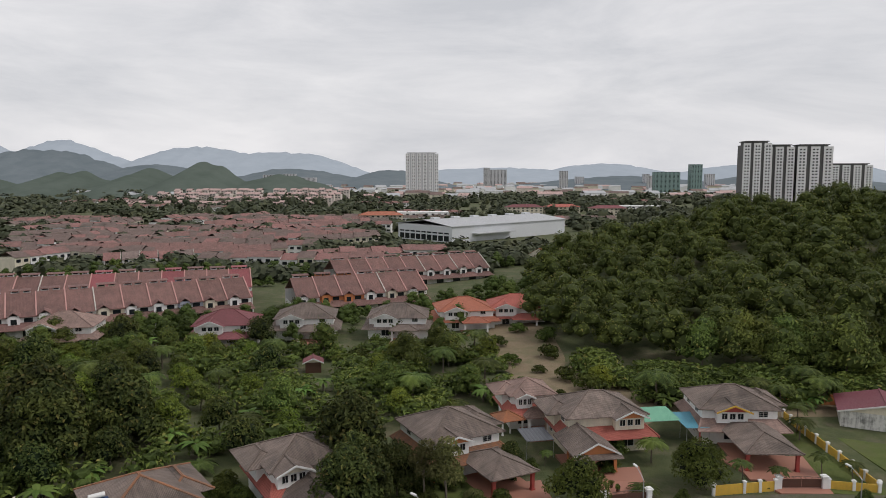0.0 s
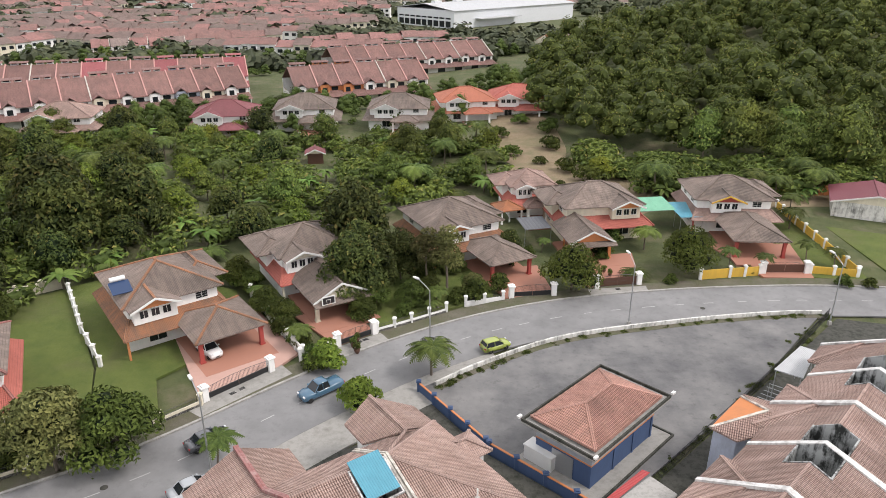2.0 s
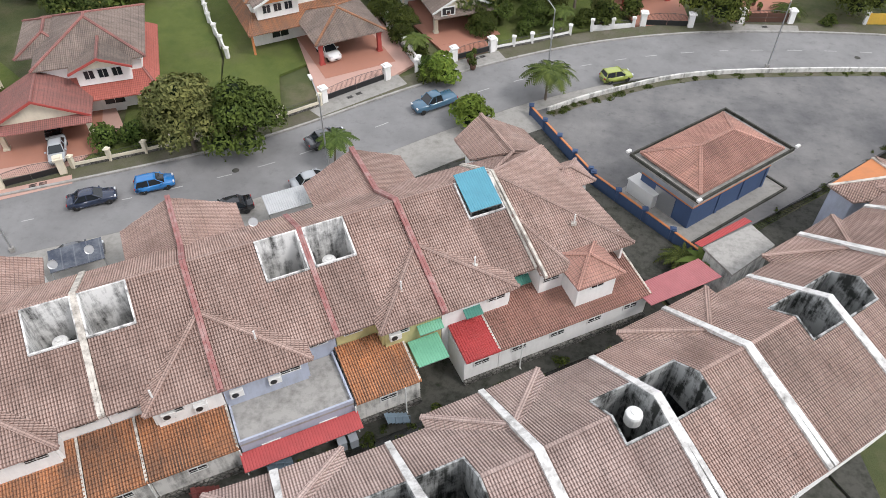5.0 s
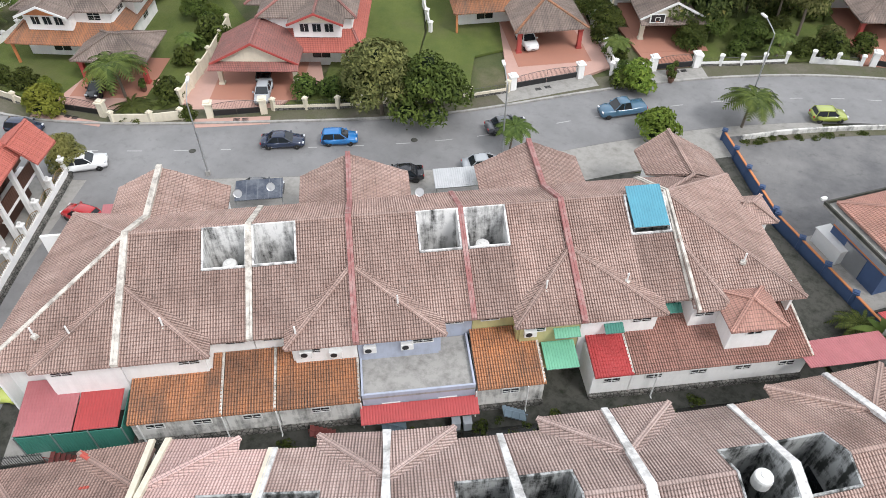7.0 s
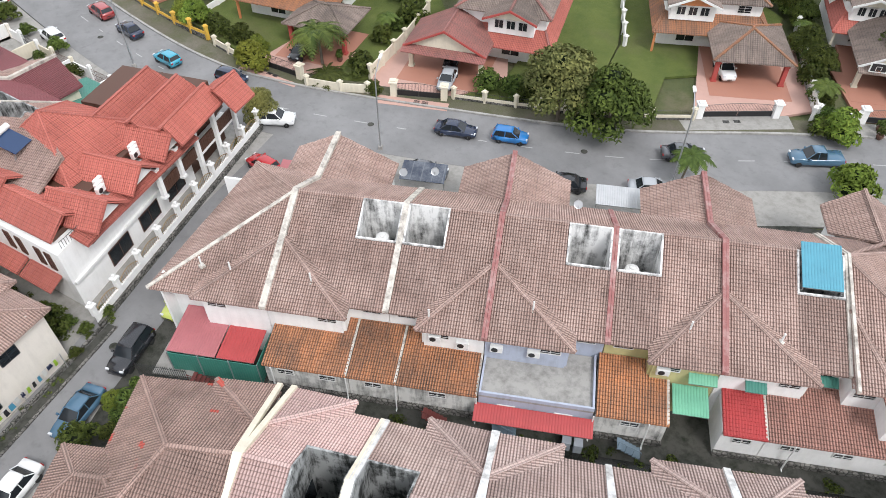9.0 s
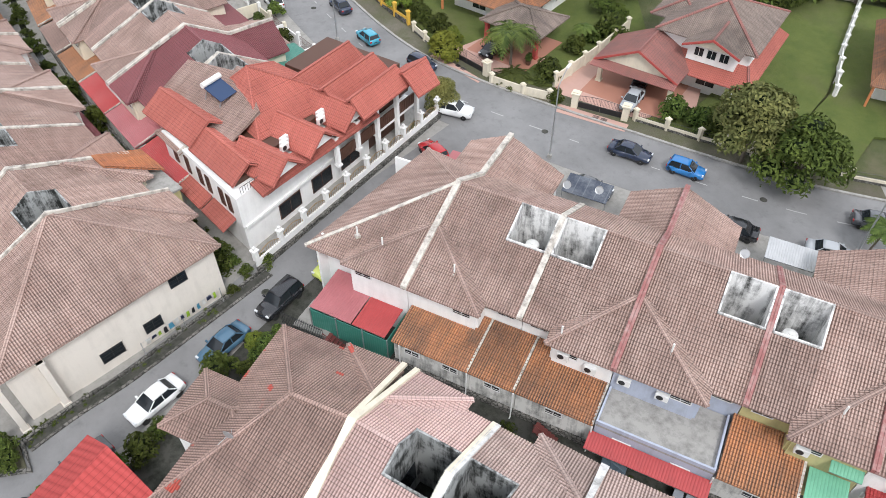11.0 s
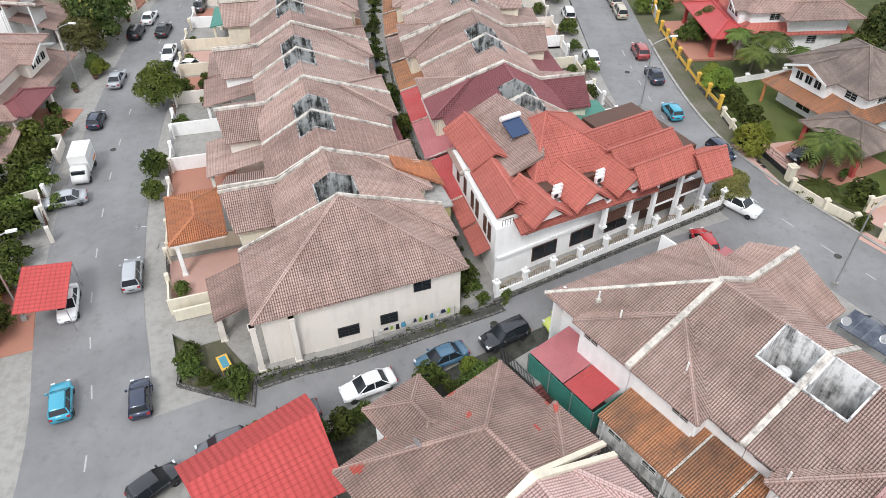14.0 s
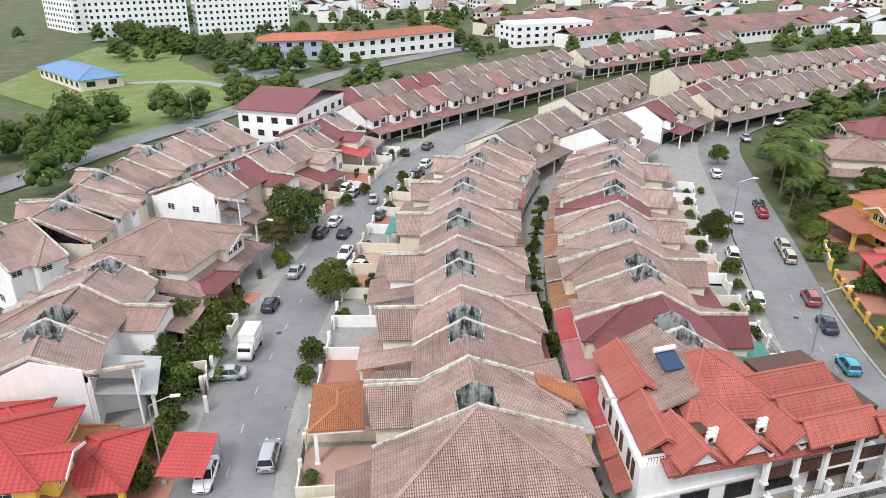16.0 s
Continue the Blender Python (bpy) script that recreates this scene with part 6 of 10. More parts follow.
def gate(a, b, label, h=1.5, solid_mat=None, post=None, category="gate"):
    """A pair of steel leaves between two stout posts."""
    a, b = Vector((*a, 0)), Vector((*b, 0))
    ang = math.degrees(math.atan2(b.y - a.y, b.x - a.x))
    w = (b - a).length
    ob = thing("gate", spot(a.x, a.y, ang), label, category, "driveway gates")
    for x in (0, w):
        part("gate_post", boxes((x - 0.35, -0.35, -0.3, x + 0.35, 0.35, 1.75), (x - 0.48, -0.48, 1.75, x + 0.48, 0.48, 1.9), (x - 0.3, -0.3, 1.9, x + 0.3, 0.3, 2.05)), post or M_WHITE, ob)
    for x0, x1 in ((0.4, w / 2 - 0.03), (w / 2 + 0.03, w - 0.4)):
        g = bmesh.new()
        n = max(6, int((x1 - x0) / 0.16))
        tops = []
        for i in range(n + 1):
            x = x0 + (x1 - x0) * i / n
            t = abs(x - w / 2) / (w / 2)
            top = h + 0.3 * math.cos(t * math.pi / 2)
            tops.append((x, 0, top))
            bar(g, (x, 0, 0.12), (x, 0, top), 0.016, 4)
        for p, q in zip(tops, tops[1:]):
            bar(g, p, q, 0.03, 4)
        bar(g, (x0, 0, 0.15), (x1, 0, 0.15), 0.03, 4)
        bar(g, (x0, 0, 0.8), (x1, 0, 0.8), 0.03, 4)
        leaf = part("gate_leaf", g, M_BLACK, ob)
        part("lower_panel", boxes((x0, -0.02, 0.16, x1, 0.02, 0.78 if not solid_mat else h - 0.1)), solid_mat or M_BLACK, leaf)
    return ob


def patch(name, pts, mat, label, z=0.02):
    solid(name, slab(bmesh.new(), [(x, y, z) for x, y in pts], 0.3), mat, label, name.split("_")[0], kind="structure")


# east to west along the street
bungalow(50.5, 121.5, -3, 14, 12, (0.8, 9.0, -18.0), M_TILE_GREY, M_WHITE, M_TILE_BROWN, M_REDWALL, "grey-tiled house with red walls, yellow trim and tiled car porch", bay=(-1.6, 6.0), trim=M_YELLOW)
bungalow(26, 118, 10, 14.5, 12, (-5.2, 7.6, -14.5), M_TILE_GREY, M_CREAM, M_TILE_RED, M_ORANGE, "cream house with weathered brown tiles and gabled porch", gable=True, bay=(3.5, 6.0))
bungalow(15.5, 128, 10, 9, 9, (0.0, 5.0, -8.5), M_TILE_BROWN, M_WHITE, M_TILE_RED, M_WHITE, "white rear house wing under brown hipped tiles")
bungalow(0.9, 108.6, 27, 13, 13, (2.5, 8.0, -15.8), M_TILE_GREY, M_WHITE, M_TILE_ORANGE_OLD, M_ORANGE, "white house with grey-brown tiles and orange skirt roof", bay=(-2.6, 5.6), post=M_REDWALL)
bungalow(-21.0, 97.6, 31, 11.5, 11.5, (-0.6, 8.4, -15.8), M_TILE_GREY, M_WHITE, M_TILE_RED, M_CREAM, "white house with red-stained roof skirts and cream gabled porch", gable=True, bay=(-2.6, 5.4))
bungalow(-37.4, 83.6, 37, 12.5, 13.5, (3.9, 9.0, -15.0), M_TILE_GREY, M_WHITE, M_TILE_ORANGE_OLD, M_ORANGE, "white house with orange skirt tiles, solar heater and tiled car porch", bay=(-2.6, 6.2), cap=M_TILE_ORANGE_OLD, post=M_REDWALL)
bungalow(-52.2, 63.8, 28, 11.5, 12.5, (-5.4, 10.0, -11.6), M_TILE_GREY, M_WHITE, M_TILE_RED, M_CREAM, "white house with red trim and broad gabled car porch", gable=True, bay=(1.2, 6.4), trim=M_REDWALL, cap=M_TILE_REDOLD, porch_roof=M_TILE_REDOLD)
bungalow(-77.4, 51.4, 25, 12, 12, (6.9, 8.6, -11.9), M_TILE_GREY, M_WHITE, M_TILE_ORANGE_OLD, M_ORANGE, "white house with orange skirt tiles and grey hipped car porch", bay=(-1.6, 6.2), post=M_REDWALL)
bungalow(-100.5, 50.6, 3, 13, 15, (1.6, 13.0, -12.6), M_TILE_BROWN, M_WHITE, M_TILE_RED, M_REDWALL, "white house with brown tiles and red sheet-roofed porch", bay=(3.0, 5.0), porch_roof=M_SHEET_RED)
bungalow(-119.0, 49.0, 22, 13.5, 13.0, (-2.0, 9.0, -11.5), M_TILE_SALMON, M_YELLOW, M_TILE_SALMON, M_YELLOW, "yellow house with bright salmon-orange tile roofs", bay=(2.2, 6.0))
for x, y, a, r in ((-152, 50, 0, M_TILE_BROWN), (-172, 60, 20, M_TILE_MAROON), (-196, 80, 35, M_TILE_BROWN), (-150, 70, 5, M_TILE_BROWN)):
    bungalow(x, y, a, 13, 13, (2.0, 9.0, -12.0), r, M_CREAM, r, M_CREAM, "cream house with brown tile roofs beyond the palms", plain=True)

# the next houses beyond the wooded strip
for x, y, a, r, wl, lab in ((-58, 188, 8, M_TILE_MAROON, M_WHITE, "low house with broad maroon hipped roof"), (-38.5, 197, 5, M_TILE_GREY, M_WHITE, "white house with grey tiled roof among trees"),
                            (-12.5, 198, 0, M_TILE_GREY, M_WHITE, "white house with grey tiled roof and red porch"), (6, 208, 8, M_TILE_SALMON, M_WHITE, "white house with orange tiled roof beside the clearing"),
                            (22, 213, 0, M_TILE_RED, M_WHITE, "small white house with red tile roof"), (-100, 185, 10, M_TILE_BROWN, M_WHITE, "house with brown tiled roof among trees"), (-128, 178, 10, M_TILE_BROWN, M_WHITE, "house with brown tiled roof among trees")):
    bungalow(x, y, a, 17, 14, (2.0, 8.0, -11.5), r, wl, r, wl, lab, group="houses beyond the wood", eave=5.6, plain=True, z=0.6)

# garden walls, gates, lawns and drives
W_POST = dict(h=1.1, gap=3.0)
garden_wall([(-40.5, 71.5), (-46.5, 79.5), (-55.4, 93.7)], "white boundary wall with capped posts between gardens", **W_POST)
garden_wall([(-17.0, 73.6), (-22.0, 81.5), (-27.5, 90.5)], "white boundary wall with tall capped posts", h=1.4, gap=2.6)
garden_wall([(-55.4, 93.7), (-66, 86)], "pale rear garden wall", h=1.3, mat=M_CREAM)
garden_wall([(-47.2, 48.3), (-41.2, 52.0), (-34.5, 56.5), (-29.5, 60.6), (-26.2, 63.8)], "low cream street wall with railing on rubble base", h=1.2, rail=True, base=M_STONE, mat=M_CREAM)
garden_wall([(-17.2, 73.2), (-13.4, 75.8)], "white panel wall beside the gate", h=1.2)
garden_wall([(-8.6, 79.8), (-4.3, 82.4), (0.3, 85.4)], "white post and rail wall along the verge", h=1.1, rail=True, base=M_STONE)
garden_wall([(3, 87.6), (8.3, 89.2)], "white post and rail wall along the verge", h=1.0, rail=True)
garden_wall([(38.5, 96.5), (43.2, 97.3), (48.0, 98.0)], "yellow street wall with white capped posts", h=1.2, mat=M_YELLOW, post=M_WHITE)
garden_wall([(55.8, 98.2), (62.2, 96.8)], "yellow street wall with white capped posts", h=1.2, mat=M_YELLOW, post=M_WHITE)
garden_wall([(62.4, 97.0), (62.8, 108), (63.1, 119), (63.5, 128)], "yellow boundary wall with lamp-topped posts", h=1.4, mat=M_YELLOW, post=M_WHITE)
garden_wall([(66, 134), (95, 134)], "orange rear wall against the wood", h=2.2, mat=M_ORANGE)
garden_wall([(-60.8, 38.2), (-57.2, 40.2), (-54.8, 42.2)], "cream street wall with planter", h=1.1, mat=M_CREAM)
garden_wall([(-57.0, 44.5), (-60.2, 52.9), (-63.5, 60)], "pale pink boundary wall between gardens", h=1.5, mat=M_CREAM)
garden_wall([(-76, 35.6), (-70.4, 35.9)], "low cream street wall with stone base", h=1.0, mat=M_CREAM, base=M_STONE)
garden_wall([(-101, 34.2), (-92, 34.4), (-84.5, 34.9), (-78.5, 36.0)], "yellow street wall on a rubble bank", h=1.3, mat=M_YELLOW, base=M_STONE, rail=True)
garden_wall([(-112, 35.4), (-104.5, 34.4)], "yellow and white street wall", h=1.4, mat=M_WHITE, post=M_YELLOW)
garden_wall([(-83.5, 36), (-87.5, 50), (-89, 60)], "low white garden boundary wall", h=0.8)
gate((-26.0, 64.6), (-20.2, 70.6), "black arched steel gate between white capped posts")
gate((-13.2, 76.2), (-9.0, 79.4), "black steel sliding gate on white posts")
gate((-52.4, 44.0), (-47.8, 47.4), "black arched steel gate between cream posts", post=M_CREAM)
gate((-69.2, 36.8), (-62.6, 38.6), "black steel gate between white capped pillars", post=M_CREAM)
gate((9.5, 89.8), (15.6, 90.6), "low brown steel gate at the red drive")
gate((22.2, 93.0), (28.6, 94.2), "brown timber-slat gate between stone posts", solid_mat=M_WOOD)
gate((48.6, 98.3), (55.2, 98.3), "wide brown slatted gate between lamp posts", solid_mat=M_WOOD)
patch("lawn_orange_house", [(-41, 71.5), (-54.8, 93), (-46, 99), (-30, 92), (-26, 78), (-33, 69), (-30, 61.5), (-36, 58)], M_LAWN, "clipped green lawn round the house")
patch("lawn_red_house", [(-47, 49), (-30.5, 60.6), (-36, 58.3), (-41.2, 71.2), (-54.5, 92.5), (-64, 85), (-50, 66), (-46, 56)], M_LAWN, "smooth green side lawn", 0.026)
patch("lawn_west", [(-60, 39.5), (-70, 37), (-84, 36.5), (-90, 60), (-75, 70), (-62, 62), (-57, 45)], M_LAWN, "green lawn with borders", 0.018)
patch("lawn_east", [(-9, 80), (0, 86), (7, 90), (6, 100), (-8, 108), (-14, 96)], M_LAWN, "shaded green lawn")
patch("lawn_corner", [(53, 97), (63.5, 95.5), (66.5, 130), (58, 130), (56, 112)], M_LAWN, "green side lawn behind the yellow wall")
patch("lawn_far", [(68, 96), (110, 90), (112, 128), (68, 130)], M_LAWN, "open grass plot")
patch("drive_orange_house", [(-26.6, 64.9), (-20, 70.8), (-17.8, 74.5), (-25.5, 86), (-34, 78)], M_PINKPAVE, "pink paved driveway", 0.03)
patch("drive_basket", [(-13.4, 76.4), (-9.0, 79.8), (-13.5, 88), (-20, 84)], M_TERRA, "terracotta driveway", 0.03)
patch("drive_red_house", [(-53.5, 43.6), (-47.6, 47.8), (-46.0, 56), (-49, 59.5), (-62, 54), (-57.5, 44.5)], M_PINKPAVE, "pink stamped concrete driveway", 0.03)
patch("drive_west", [(-69.5, 36.5), (-62.4, 38.4), (-62, 47), (-71, 46)], M_PINKPAVE, "pink paved driveway", 0.03)
patch("drive_white_house", [(8.6, 89.6), (15.9, 90.2), (14.5, 101), (5.5, 99)], M_TERRA, "terracotta driveway", 0.03)
patch("drive_cream_house", [(21.6, 92), (29, 93.2), (30.5, 106), (18, 104)], M_TERRA, "terracotta driveway", 0.03)
patch("drive_yellow_house", [(48.2, 96.6), (55.6, 96.4), (58, 110), (44, 110)], M_TERRA, "terracotta driveway", 0.03)
for i, (a, b, c, d) in enumerate((((-27.6, 63.0), (-19.2, 71.8), (-17.6, 70.0), (-25.6, 61.6)), ((-14.0, 75.4), (-8.2, 79.6), (-7.0, 77.8), (-12.6, 73.6)), ((-54.0, 42.6), (-46.8, 47.2), (-46.0, 46.0), (-52.6, 41.6)),
                                  ((-70.0, 35.6), (-62.0, 37.6), (-61.6, 36.9), (-69.6, 34.6)), ((20.8, 92.4), (29.5, 93.6), (29.5, 91.8), (21, 90.6)))):
    patch("crossover_%s" % "abcde"[i], (a, b, c, d), M_PINKPAVE if i in (2, 3) else M_PAVE, "paved driveway crossing over the drain", 0.06)


def earth(name, x0, y0, x1, y1, mat, label, lift=0.08):
    """A patch that lies on the slope of the ground, with a wandering edge."""
    bm = bmesh.new()
    n, k = 14, []
    cx, cy = (x0 + x1) / 2, (y0 + y1) / 2
    mid = bm.verts.new((cx, cy, hill_z(cx, cy) + lift))
    rings = []
    for r in range(1, 9):
        ring = []
        for i in range(36):
            a = i * math.tau / 36
            q = r / 8 * (1 + 0.22 * noise.noise(Vector((math.cos(a) * 1.5, math.sin(a) * 1.5, x0))))
            x, y = cx + math.cos(a) * (x1 - x0) / 2 * q, cy + math.sin(a) * (y1 - y0) / 2 * q
            ring.append(bm.verts.new((x, y, hill_z(x, y) + lift)))
        rings.append(ring)
    for i in range(36):
        j = (i + 1) % 36
        bm.faces.new((mid, rings[0][i], rings[0][j]))
        for a, b in zip(rings, rings[1:]):
            bm.faces.new((a[i], b[i], b[j], a[j]))
    solid(name, bm, mat, label, "soil", kind="structure")


M_SOIL = grass_mat("bare_soil", (0.27, 0.2, 0.13), (0.2, 0.16, 0.09), (0.1, 0.13, 0.05), 0.6)
earth("soil_clearing", 10, 122, 46, 162, M_SOIL, "bare brown soil clearing with sparse grass")
earth("soil_track", 12, 150, 30, 212, M_SOIL, "worn soil track between bushes", 0.09)
earth("soil_bank", 34, 127, 100, 143, M_SOIL, "bare earth bank below the wood", 0.1)

# garden trees and plants
for key, x, y, s in (("broad2", -31.1, 55.0, 1.1), ("olive", -36.4, 53.4, 1.2), ("lime", -9.2, 63.3, 1.3), ("bright", 18.4, 92.6, 1.08), ("bright", 37.2, 99.0, 1.1),
                     ("thin", 0.4, 92.4, 1.1), ("thin", -2.5, 93.8, 1.0), ("shrub", 4.6, 89.8, 1.5), ("shrub", 8, 92.5, 1.2), ("olive", 4.2, 90.5, 0.5), ("lime", -68.8, 36.0, 1.2), ("shrub", -58.6, 44.5, 1.3),
                     ("olive", -58.8, 30.6, 0.55), ("shrub", -20.5, 80.2, 1.1), ("shrub", -22.3, 84.6, 1.2), ("shrub", -17.6, 76.0, 1.0), ("broad2", -30.4, 95.0, 0.6), ("shrub", -63.0, 57.0, 1.5), ("broad2", -99.6, 40.0, 0.62),
                     ("shrub", -97.5, 37.2, 1.4), ("shrub", -85, 38.2, 1.0), ("shrub", 46.5, 98.5, 0.6), ("shrub", 33.5, 94.6, 0.8), ("shrub", 58.5, 93.6, 0.9), ("shrub", 62.0, 93.2, 0.8), ("broad2", -119, 34.5, 0.55),
                     ("broad2", -113.6, 19.2, 0.72), ("shrub", -100.5, 20.0, 1.2), ("shrub", -108.5, 33.2, 1.2), ("shrub", -54.5, 42.8, 0.8), ("shrub", -5.5, 84.5, 0.9), ("shrub", -10.5, 83.2, 1.2)):
    tree(key, x, y, s)
for key, x, y, s in (("coco", -1.5, 69.8, 0.95), ("areca", -21.6, 54.0, 1.15), ("coco", -63.4, 42.4, 1.05), ("short", -60.6, 40.6, 0.9), ("short", 28.6, 96.6, 0.9), ("coco", 33, 108, 0.8),
                     ("areca", 44.5, 101, 1.0), ("areca", 49, 99.5, 0.9), ("areca", 57.5, 103, 1.0), ("areca", 60.5, 100, 1.0), ("tall", 62.5, 121, 0.7), ("coco", 61, 117, 0.8), ("coco", -89.5, 45.4, 1.0), ("coco", -87.0, 42.6, 0.85),
                     ("areca", -91.5, 42.0, 1.3), ("tall", -132, 34.5, 0.8), ("tall", -137, 38.5, 0.75), ("tall", -141.5, 36.5, 0.7), ("coco", -135.5, 42, 0.9), ("areca", -43.6, 57.6, 0.5), ("areca", -84.5, 48.0, 1.0), ("areca", -88.0, 49.5, 1.0)):
    palm(key, x, y, s)

# planting along the garden walls and behind the houses
for key, x, y, s in (("dark", -12.6, 88.0, 1.05), ("dark", -10.2, 92.5, 0.9), ("broad2", -11.0, 84.0, 0.5), ("broad2", -4.6, 87.5, 0.55), ("dark", -6.5, 96, 0.8), ("broad2", -2.0, 90.0, 0.5), ("broad2", -27.5, 92.0, 0.5), ("dark", 10.5, 104, 0.5),
                     ("broad2", -68.5, 60.5, 0.6), ("dark", -71.5, 66, 0.8), ("dark", -63, 76, 0.85), ("broad2", -59, 82, 0.7), ("dark", -92, 62, 0.8), ("broad", -108, 60, 0.8), ("dark", -132, 56, 0.9), ("broad", -140, 50, 0.8), ("broad2", -131, 44, 0.6)):
    tree(key, x, y, s)
rg = random.Random(61)
for a, b, n, keys in (((-16.0, 73.0), (-26.5, 90.0), 9, ("shrub", "shrub", "areca", "broad2")), ((-12.6, 71.6), (-15.4, 70.2), 2, ("lime", "shrub")), ((-48, 51), (-40, 55), 3, ("shrub",)), ((-2, 84), (4, 92), 5, ("shrub", "areca", "shrub")),
                      ((-62.5, 50), (-66.5, 62), 7, ("shrub", "shrub", "areca")), ((-86.5, 36.5), (-70, 39), 6, ("shrub", "lime", "shrub")), ((-30, 94), (-42, 96), 5, ("broad2", "shrub")), ((-14, 92), (-9, 86), 4, ("broad2", "shrub", "broad")),
                      ((-4, 97), (2, 99), 3, ("broad2", "shrub")), ((9, 100), (17, 108), 4, ("shrub", "areca")), ((24, 102), (29, 112), 5, ("shrub", "areca", "shrub")), ((-75, 62), (-92, 58), 7, ("broad2", "shrub", "areca")),
                      ((-108, 36), (-124, 35), 6, ("shrub", "shrub", "lime")), ((-142, 35), (-160, 38), 6, ("shrub", "broad2")), ((-128, 38), (-150, 44), 6, ("broad2", "shrub"))):
    for i in range(n):
        t = (i + rg.uniform(0.2, 0.8)) / n
        k = rg.choice(keys)
        x, y = a[0] + (b[0] - a[0]) * t + rg.uniform(-0.5, 0.5), a[1] + (b[1] - a[1]) * t + rg.uniform(-0.5, 0.5)
        if k == "areca":
            palm(k, x, y, rg.uniform(0.6, 1.0))
        else:
            tree(k, x, y, rg.uniform(0.42, 0.6) if k in ("broad2", "broad") else rg.uniform(0.7, 1.3), rnd=rg)
for key, x, y, s in (("tall", -139, 34.0, 1.2), ("tall", -146.4, 33.8, 1.15), ("tall", -151, 36.5, 1.15), ("tall", -158, 38.5, 1.1), ("coco", -164, 41, 1.5), ("coco", -170, 44, 1.5), ("tall", -174, 47, 1.15), ("coco", -155, 42, 1.5), ("coco", -141, 38, 1.4)):
    palm(key, x, y, s)

for x, y, s in ((14, 140, 0.9), (17, 148, 0.7), (27, 152, 1.0), (24, 140, 0.6), (16, 165, 0.9), (26, 170, 1.1), (14, 182, 1.0), (28, 186, 1.2), (21, 196, 0.9), (31, 145, 1.2), (22, 158, 0.6), (33, 160, 1.3), (36, 150, 1.0)):
    tree("f5", x, y, s * 0.8, group="clearing bushes")
tree("lime", 33, 146, 1.6, group="clearing bushes")

M_GREYPAINT = paint_mat("blue_grey_paint", (0.33, 0.36, 0.4), amount=0.3)
M_WOODRED = plain_mat("rusty_red_steel", (0.14, 0.03, 0.025), 0.6)
M_STEELBLUE = plain_mat("blue_grey_painted_steel", (0.16, 0.22, 0.27), 0.5)
M_SOLARPANEL = sheet_mat("dark_framed_panels", (0.035, 0.045, 0.07), (0.3, 0.32, 0.34), 1.0, 0.2)
M_SHEET_DARK = sheet_mat("dark_grey_panels", (0.07, 0.075, 0.085), (0.04, 0.042, 0.05), 0.6, 0.3)
M_SHEET_MAROON = sheet_mat("maroon_metal_sheet", (0.2, 0.06, 0.075), (0.12, 0.04, 0.05))
M_TILE_BRIGHT = tile_mat("bright_red_metal_tile", (0.42, 0.055, 0.05), (0.36, 0.045, 0.042), (0.33, 0.05, 0.045), 0.5, 0.4, 0.35, (0.25, 0.03, 0.03))

# ---- corner house with red glazed roofs ----


